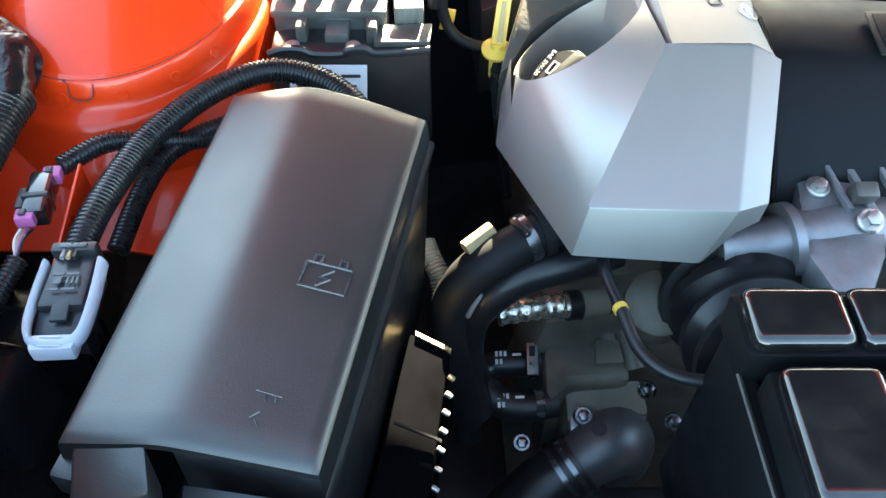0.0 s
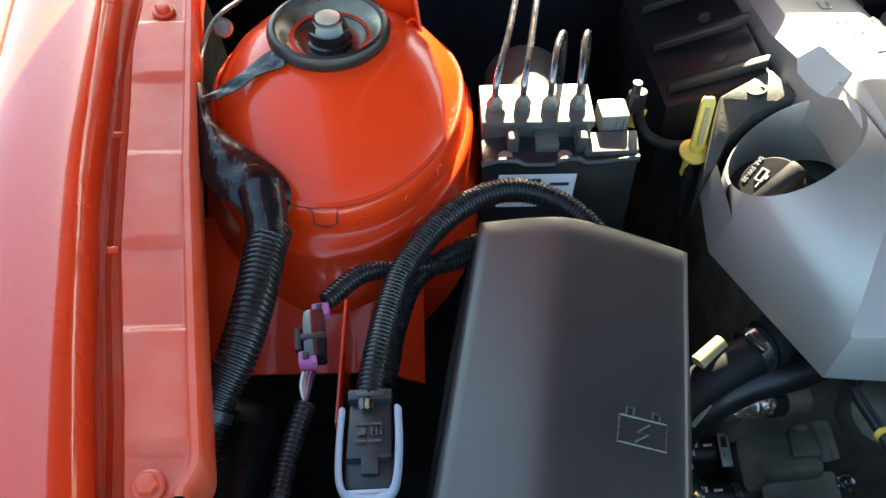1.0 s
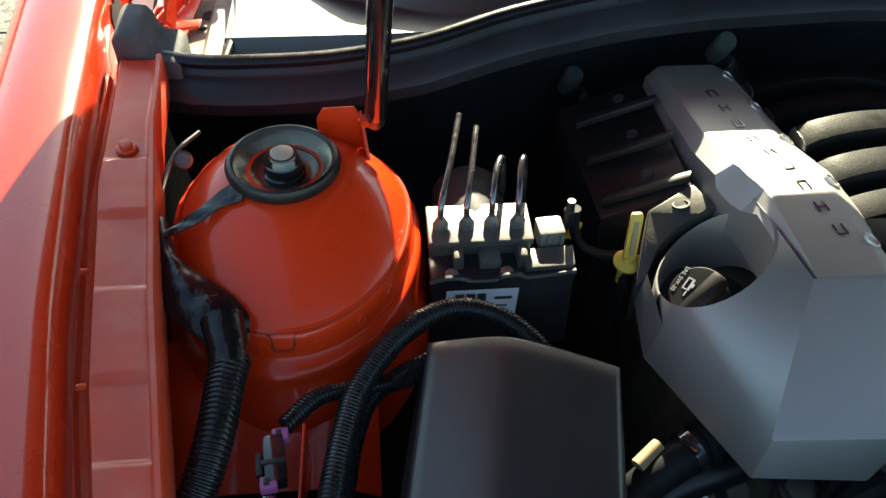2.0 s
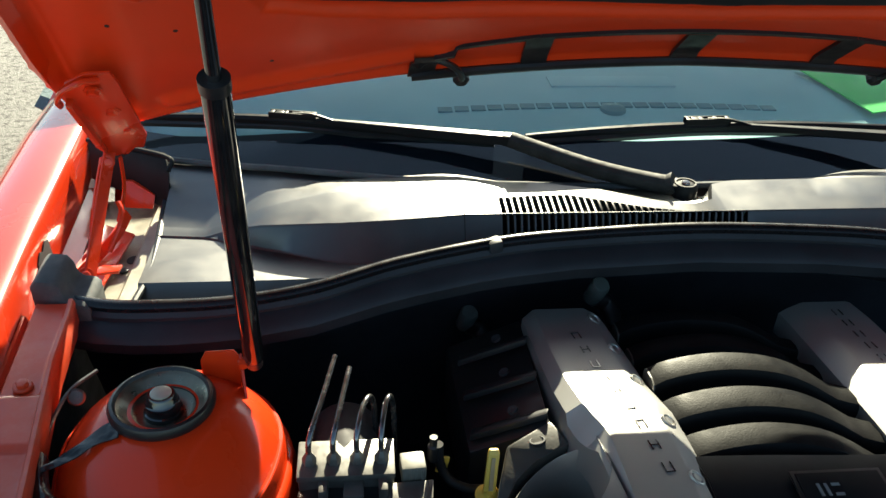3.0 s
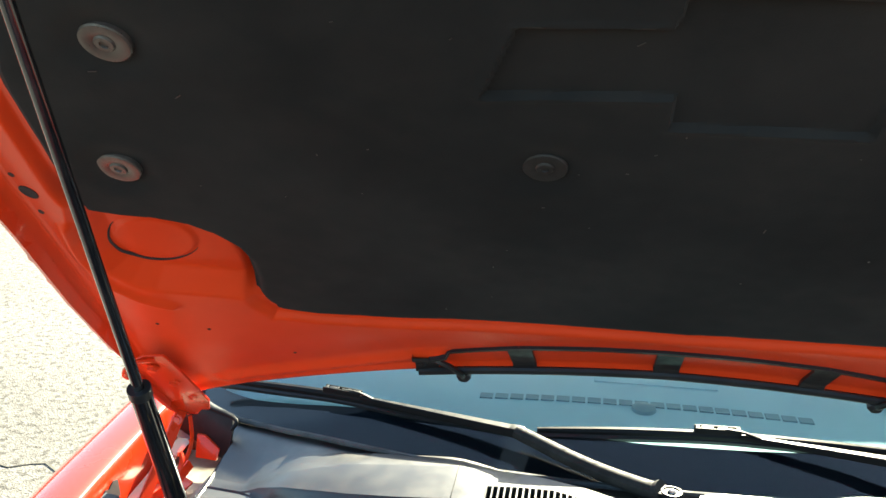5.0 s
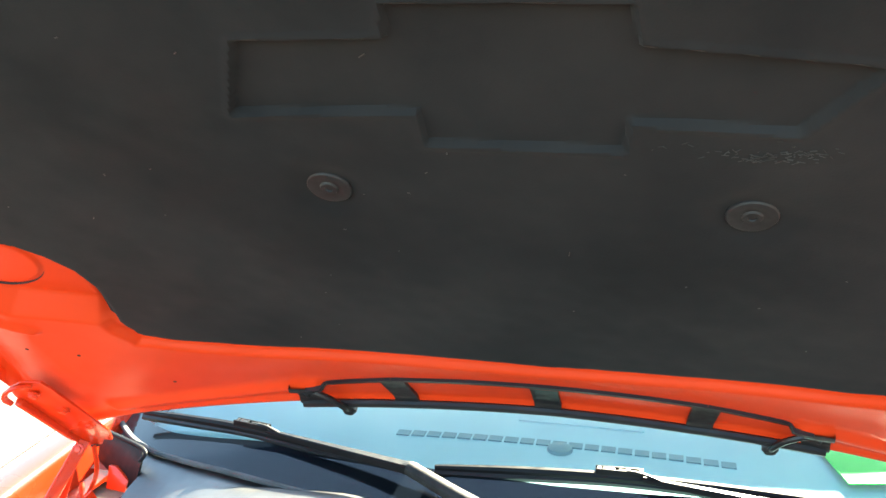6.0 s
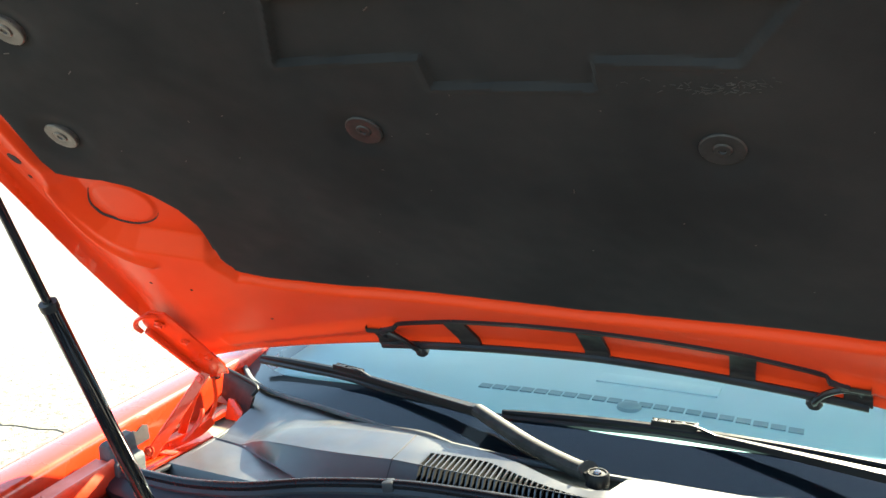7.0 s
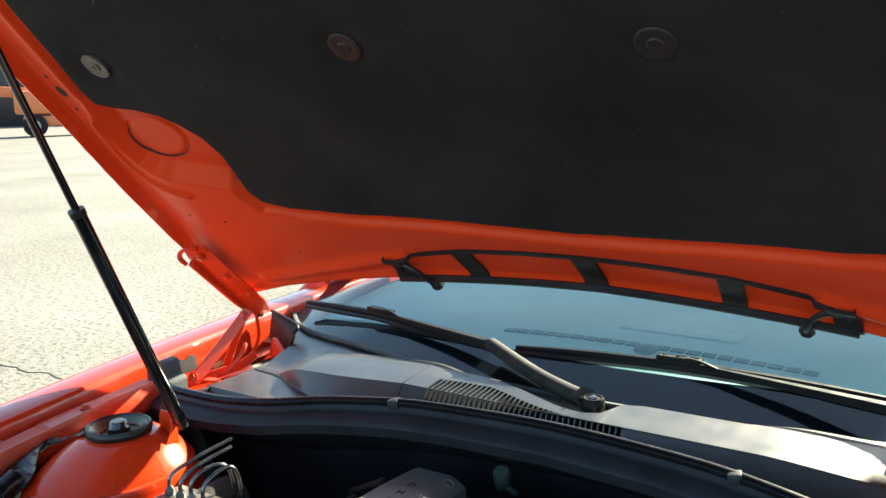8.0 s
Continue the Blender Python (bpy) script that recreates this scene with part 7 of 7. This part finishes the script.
# ---- looms, connectors and tape beside the tower ----
def build_looms():
    l1 = thing("wiring_loom", "large black corrugated loom arching behind the fuse box", "wiring loom", (-0.15, 0.5, 0.84), "wiring looms")
    part("conduit", tube([(-0.231, 0.397, 0.868), (-0.226, 0.430, 0.872), (-0.219, 0.470, 0.870), (-0.206, 0.512, 0.868), (-0.172, 0.560, 0.868), (-0.130, 0.583, 0.868), (-0.090, 0.576, 0.862), (-0.060, 0.548, 0.852), (-0.052, 0.52, 0.835)], 0.0092, 12, 90, rib=0.0032, depth=0.0006), LOOM, l1)
    for k, dx in enumerate((-0.004, 0.0, 0.004)):
        part("wire", tube([(-0.231 + dx, 0.406, 0.874), (-0.231 + dx * 0.9, 0.390, 0.876)], 0.0016, 6, 4), (GREY_INK, TAN, LOOM)[k], l1)
    l2 = thing("wiring_loom", "thin black corrugated loom behind the grey connector", "wiring loom", (-0.2, 0.5, 0.82), "wiring looms")
    part("conduit", tube([(-0.222, 0.43, 0.835), (-0.213, 0.478, 0.845), (-0.198, 0.513, 0.850), (-0.16, 0.540, 0.852), (-0.12, 0.555, 0.845)], 0.0072, 10, 70, rib=0.0032, depth=0.0006), LOOM, l2)
    l3 = thing("wiring_loom", "thin corrugated loom leading to the purple-ended connector", "wiring loom", (-0.24, 0.49, 0.83), "wiring looms")
    part("conduit", tube([(-0.263, 0.478, 0.868), (-0.240, 0.503, 0.866), (-0.214, 0.513, 0.860), (-0.185, 0.522, 0.852), (-0.158, 0.536, 0.845)], 0.0068, 10, 70, rib=0.0032, depth=0.0006), LOOM, l3)
    l4 = thing("wiring_loom", "thin corrugated loom dropping from the purple-ended connector", "wiring loom", (-0.28, 0.36, 0.8), "wiring looms")
    part("conduit", tube([(-0.272, 0.404, 0.858), (-0.280, 0.375, 0.852), (-0.286, 0.338, 0.846), (-0.289, 0.305, 0.83), (-0.29, 0.27, 0.78)], 0.0062, 10, 70, rib=0.0032, depth=0.0006), LOOM, l4)
    for k, mm in enumerate((WHITE_INK, TAN, PURPLE, GREY_PL)):
        part("wire", tube([(-0.2745 + 0.0025 * k, 0.424, 0.864), (-0.275 + 0.0022 * k, 0.413, 0.864 + 0.001 * k), (-0.272, 0.402, 0.859)], 0.0012, 6, 10), mm, l4)
    # small purple-ended connector on its red tab
    sc = thing("small_connector", "small black connector with purple locking ends", "connector", (-0.268, 0.45, 0.85))
    part("housing", box((-0.2685, 0.450, 0.866), (0.0155, 0.038, 0.015), 0.003, (0, 0, 7)), GLOSS_BLACK, sc)
    part("collar", box((-0.2688, 0.446, 0.8665), (0.0175, 0.004, 0.0165), 0.0012, (0, 0, 7)), BLACK_PL, sc)
    part("side_latch", box((-0.279, 0.446, 0.866), (0.005, 0.018, 0.010), 0.001, (0, 0, 7)), BLACK_PL, sc)
    for y0, x0 in ((0.4695, -0.2655), (0.4305, -0.2715)):
        part("purple_end", box((x0, y0, 0.868), (0.0120, 0.010, 0.009), 0.0015, (0, 0, 7)), PURPLE, sc, "purple locking end")
        part("end_slot", box((x0 - 0.001, y0, 0.8735), (0.004, 0.005, 0.0015), 0.0003, (0, 0, 7)), BLACK_PL, sc)
    solo("red_tab", slab([(-0.2495, 0.477, 0.872), (-0.2475, 0.477, 0.872), (-0.252, 0.395, 0.848), (-0.254, 0.395, 0.848)], (0, 0, -0.055), 0.0005), RED, "thin upright red steel tab beside the connector", "bracket")
    # large grey connector with its pale lever
    gc = thing("grey_connector", "grey multi-pin connector with a pale blue lever", "connector", (-0.23, 0.355, 0.82))
    part("housing", slab([(-0.2475, 0.391, 0.872), (-0.2155, 0.391, 0.874), (-0.2145, 0.345, 0.872), (-0.2490, 0.345, 0.870)], (0, 0, -0.03), 0.003), GREY_PL, gc)
    part("front_housing", slab([(-0.2500, 0.352, 0.864), (-0.2130, 0.352, 0.866), (-0.2130, 0.326, 0.862), (-0.2500, 0.326, 0.860)], (0, 0, -0.035), 0.003), GREY_PL, gc)
    part("latch_window", slab([(-0.2375, 0.350, 0.868), (-0.2245, 0.350, 0.869), (-0.2245, 0.334, 0.866), (-0.2375, 0.334, 0.865)], (0, 0, 0.003), 0.001), BLACK_PL, gc)
    part("rear_cap", box((-0.2315, 0.394, 0.872), (0.034, 0.009, 0.014), 0.002, (0, -3, 0)), BLACK_PL, gc)
    part("cap_window", box((-0.2315, 0.394, 0.8795), (0.020, 0.004, 0.0012), 0.0003, (0, -3, 0)), EMBOSS, gc)
    lev = [(-0.2535, 0.386, 0.868), (-0.2545, 0.36, 0.866), (-0.2540, 0.335, 0.864), (-0.2500, 0.322, 0.862), (-0.2415, 0.317, 0.862), (-0.2320, 0.316, 0.862), (-0.2225, 0.317, 0.863), (-0.2140, 0.322, 0.864), (-0.2105, 0.335, 0.866), (-0.2095, 0.36, 0.869), (-0.2105, 0.386, 0.871)]
    part("lever", tube(lev, 0.0027, 8, 60, flat=2.6), CLIP_BLUE, gc, "pale blue-grey locking lever")
    part("lever_bridge", slab([(-0.250, 0.324, 0.8655), (-0.214, 0.324, 0.8675), (-0.216, 0.312, 0.8655), (-0.248, 0.312, 0.8635)], (0, 0, -0.014), 0.003), CLIP_BLUE, gc)
    for k in range(4):
        part("bridge_rib", box((-0.232, 0.3205 - 0.0024 * k, 0.8668), (0.016, 0.0010, 0.0012), 0.0003), CLIP_BLUE, gc)
    bars("moulded_marks", gc, EMBOSS, (-0.2425, 0.352, 0.8735), (1, 0, 0.05), (0, 1, 0), [(0, 0.018, 0.009, 0.0022), (0.011, 0.018, 0.009, 0.0022), (0.002, 0.010, 0.006, 0.006), (0.012, 0.010, 0.0015, 0.006), (0.0155, 0.010, 0.0015, 0.006), (0.019, 0.010, 0.0015, 0.006), (0.0, 0.004, 0.008, 0.002), (0.010, 0.004, 0.010, 0.002)], 0.0008)
    part("mount_foot", box((-0.232, 0.340, 0.815), (0.036, 0.04, 0.05), 0.004), MATT_BLACK, gc)
    gc.scale = (0.82, 0.82, 0.9)
    gc.location = gc.location + Vector((0.002, 0.012, 0.004))
    # main loom by the wing, wrapped in tape where it leaves the tower
    l5 = thing("wiring_loom", "thick black corrugated loom running forward along the wing rail", "wiring loom", (-0.31, 0.45, 0.8), "wiring looms")
    part("conduit", tube([(-0.303, 0.530, 0.886), (-0.306, 0.505, 0.886), (-0.309, 0.470, 0.882), (-0.317, 0.435, 0.872), (-0.331, 0.405, 0.858), (-0.340, 0.375, 0.845), (-0.341, 0.33, 0.825), (-0.335, 0.28, 0.79)], lambda s: 0.0145 - 0.0035 * s, 14, 110, rib=0.0040, depth=0.0009), LOOM, l5)
    part("grey_band", tube([(-0.332, 0.402, 0.857), (-0.334, 0.396, 0.854)], 0.0148, 14, 4), GREY_PL, l5)
    part("tape_neck", tube([(-0.312, 0.560, 0.897), (-0.307, 0.540, 0.892), (-0.304, 0.520, 0.887)], lambda s: 0.017 - 0.002 * s, 12, 20), TAPE, l5, "wrinkled black tape wrapping")
    tp = thing("tape_wrap", "shiny black tape sheet over the loom beside the tower", "tape wrap", (-0.34, 0.6, 0.88))
    rows = []
    rnd = random.Random(5)
    A = [(-0.376, 0.665, 0.905), (-0.370, 0.627, 0.902), (-0.366, 0.604, 0.901), (-0.362, 0.580, 0.898), (-0.346, 0.560, 0.894), (-0.330, 0.548, 0.890), (-0.318, 0.535, 0.888)]
    B = [(-0.366, 0.660, 0.906), (-0.354, 0.624, 0.904), (-0.334, 0.604, 0.902), (-0.312, 0.588, 0.898), (-0.294, 0.568, 0.893), (-0.292, 0.556, 0.886), (-0.296, 0.535, 0.882)]
    for a, b in zip(spline(A, 30), spline(B, 30)):
        row = []
        for k in range(11):
            t = k / 10
            q = Vector(a).lerp(Vector(b), t)
            row.append(q + Vector((0, 0, 0.008 * math.sin(math.pi * t) + 0.0022 * noise.noise(q * 60) + 0.0010 * noise.noise(q * 170))))
        rows.append(row)
    part("tape_sheet", sheet(rows, 0.0015), TAPE, tp)
    st = [(-0.300, 0.672, 0.9315), (-0.318, 0.668, 0.926), (-0.336, 0.658, 0.918), (-0.352, 0.648, 0.914), (-0.364, 0.640, 0.914)]
    rows = []
    for k, q in enumerate(spline(st, 24)):
        w = 0.0120 - 0.0085 * k / 24
        n = Vector((0.0, 1, 0.15)).normalized()
        rows.append([q + n * w * s + Vector((0, 0, 0.0015 * noise.noise(q * 60 + Vector((s, 0, 0)))+0.001)) for s in (-1, -0.5, 0, 0.5, 1)])
    part("tape_strip", sheet(rows, 0.0012), TAPE, tp, "wrinkled strip of black tape")
    solo("wheel_sensor_wire", tube([(-0.355, 0.79, 0.905), (-0.372, 0.755, 0.908), (-0.378, 0.715, 0.905), (-0.377, 0.69, 0.902), (-0.372, 0.66, 0.90)], 0.0022, 6, 30), BLACK_PL, "thin black wire looping round the tower", "wire")
    solo("plastic_tie", lathe([(0.007, -0.002), (0.009, 0.0), (0.007, 0.002)], pose(-0.366, 0.752, 0.902, 60, 20, 0), 18), CLIP_GREY, "clear plastic ring on a wire beside the tower", "cable tie")
    bt = bmesh.new()
    box((-0.36, 0.44, 0.66), (0.07, 0.13, 0.10), 0.02, (0, 0, -10), bt, 4)
    wb = thing("washer_bottle", "dark blue-grey plastic reservoir low in the bay", "reservoir", (-0.36, 0.44, 0.61))
    part("tank", bt, GREY_PL, wb, "dark blue-grey moulded tank")
    part("filler_neck", lathe([(0.016, -0.004), (0.016, 0.006), (0.018, 0.008), (0.018, 0.020), (0.015, 0.023), (0, 0.023)], pose(-0.372, 0.485, 0.708), 24), BLACK_PL, wb, "black screw cap")
    for k in (-1, 0, 1):
        part("moulded_rib", box((-0.36 + 0.0065 * k, 0.44 + 0.036 * k, 0.7105), (0.056, 0.004, 0.003), 0.001, (0, 0, -10)), GREY_PL, wb)
    # front corner: red slam panel with grey bracket and rubber strip
    fp = thing("slam_panel", "red front corner panel with a folded lip", "panel", (-0.3, 0.24, 0.85))
    rows = []
    for t in [k / 14 for k in range(15)]:
        y = 0.315 - 0.19 * t
        x0 = -0.355 + 0.04 * t
        x1 = -0.310 + 0.085 * t
        rows.append([(x0 - 0.06, y, 0.915), (x0, y, 0.904), (x1 - 0.016, y, 0.903), (x1 - 0.010, y, 0.908), (x1 - 0.004, y, 0.908), (x1, y, 0.900), (x1 + 0.002, y, 0.86)])
    part("panel_sheet", sheet(rows), RED_DULL, fp)
    part("corner_bracket", slab([(-0.338, 0.250, 0.909), (-0.334, 0.285, 0.909), (-0.327, 0.298, 0.909), (-0.315, 0.299, 0.909), (-0.302, 0.262, 0.909), (-0.300, 0.20, 0.909), (-0.338, 0.20, 0.909)], (0, 0, 0.003), 0.001), GREY_PL, fp, "dark grey steel corner bracket")
    bolt("bracket_bolt", (-0.315, 0.257, 0.9125), (0, 0, 1), 0.0066, 0.008, GREY_PL, fp)
    fs = thing("front_seal", "black two-ribbed rubber strip at the front of the bay", "weatherstrip", (-0.27, 0.25, 0.88))
    part("wide_rib", tube([(-0.300, 0.300, 0.908), (-0.285, 0.272, 0.910), (-0.262, 0.238, 0.910), (-0.23, 0.20, 0.908), (-0.18, 0.15, 0.905)], 0.0085, 10, 40, flat=0.6), GREY_PL, fs)
    part("narrow_rib", tube([(-0.288, 0.305, 0.910), (-0.272, 0.277, 0.914), (-0.247, 0.242, 0.914), (-0.215, 0.205, 0.912), (-0.165, 0.155, 0.908)], 0.0055, 10, 40), RUBBER, fs)


build_looms()

# ---- far across the lot ----
def build_far():
    d = Vector((-0.842, 0.539, 0))          # the way across the lot to the machine
    side = Vector((0.539, 0.842, 0))
    eye = Vector((0.84, -0.05, 0))
    o = eye + d * 47
    m = Matrix.Translation(o) @ Matrix.Rotation(math.atan2(side.y, side.x), 4, "Z")
    lift = thing("boom_lift", "orange wheeled boom lift parked far across the lot", "machine", tuple(o))

    def put(name, bm, mat):
        bmesh.ops.transform(bm, matrix=m, verts=bm.verts)
        return part(name, bm, mat, lift)
    put("chassis", box((0, 0, 0.75), (3.4, 1.6, 0.5), 0.08), ORANGE)
    put("turret", box((-0.1, 0, 1.65), (3.9, 1.7, 1.15), 0.18), ORANGE)
    put("tail_guard", box((1.75, 0, 1.5), (0.25, 1.8, 1.4), 0.08), WHITE_BOX)
    put("boom", box((-2.6, 0, 2.2), (4.5, 0.5, 0.5), 0.05, (0, 4, 0)), ORANGE)
    for x in (-1.2, 1.25):
        for y in (-0.85, 0.85):
            w = put("wheel", lathe([(0.22, -0.16), (0.50, -0.16), (0.55, -0.12), (0.55, 0.12), (0.50, 0.16), (0.22, 0.16)], pose(x, y, 0.55, 90, 0, 0), 30), RUBBER_DUSTY)
            hub = lathe([(0.25, -0.17), (0.25, 0.17)], m @ pose(x, y, 0.55, 90, 0, 0), 20)
            part("rim", hub, SHEET, w)
    wall = thing("warehouse", "long grey metal warehouse far behind the lot", "building", tuple(eye + d * 75), kind="structure")
    wm = Matrix.Translation(eye + d * 75) @ Matrix.Rotation(math.atan2(side.y, side.x), 4, "Z")
    bm = box((0, 8, 4.5), (120, 16, 9), 0.1)
    bmesh.ops.transform(bm, matrix=wm, verts=bm.verts)
    part("wall", bm, GREY_PL, wall)
    for k in range(24):
        bm = box((-55 + 4.8 * k, -0.1, 4.5), (0.3, 0.2, 9), 0.03)
        bmesh.ops.transform(bm, matrix=wm, verts=bm.verts)
        part("wall_rib", bm, GREY_PL, wall)
    bm = box((-20, -0.1, 2.2), (7, 0.3, 4.4), 0.05)
    bmesh.ops.transform(bm, matrix=wm, verts=bm.verts)
    part("shutter", bm, DARK, wall)


ORANGE = material("orange_machine_paint", (0.60, 0.16, 0.05), 0.5, vary=0.1, dirt=0.1)
build_far()
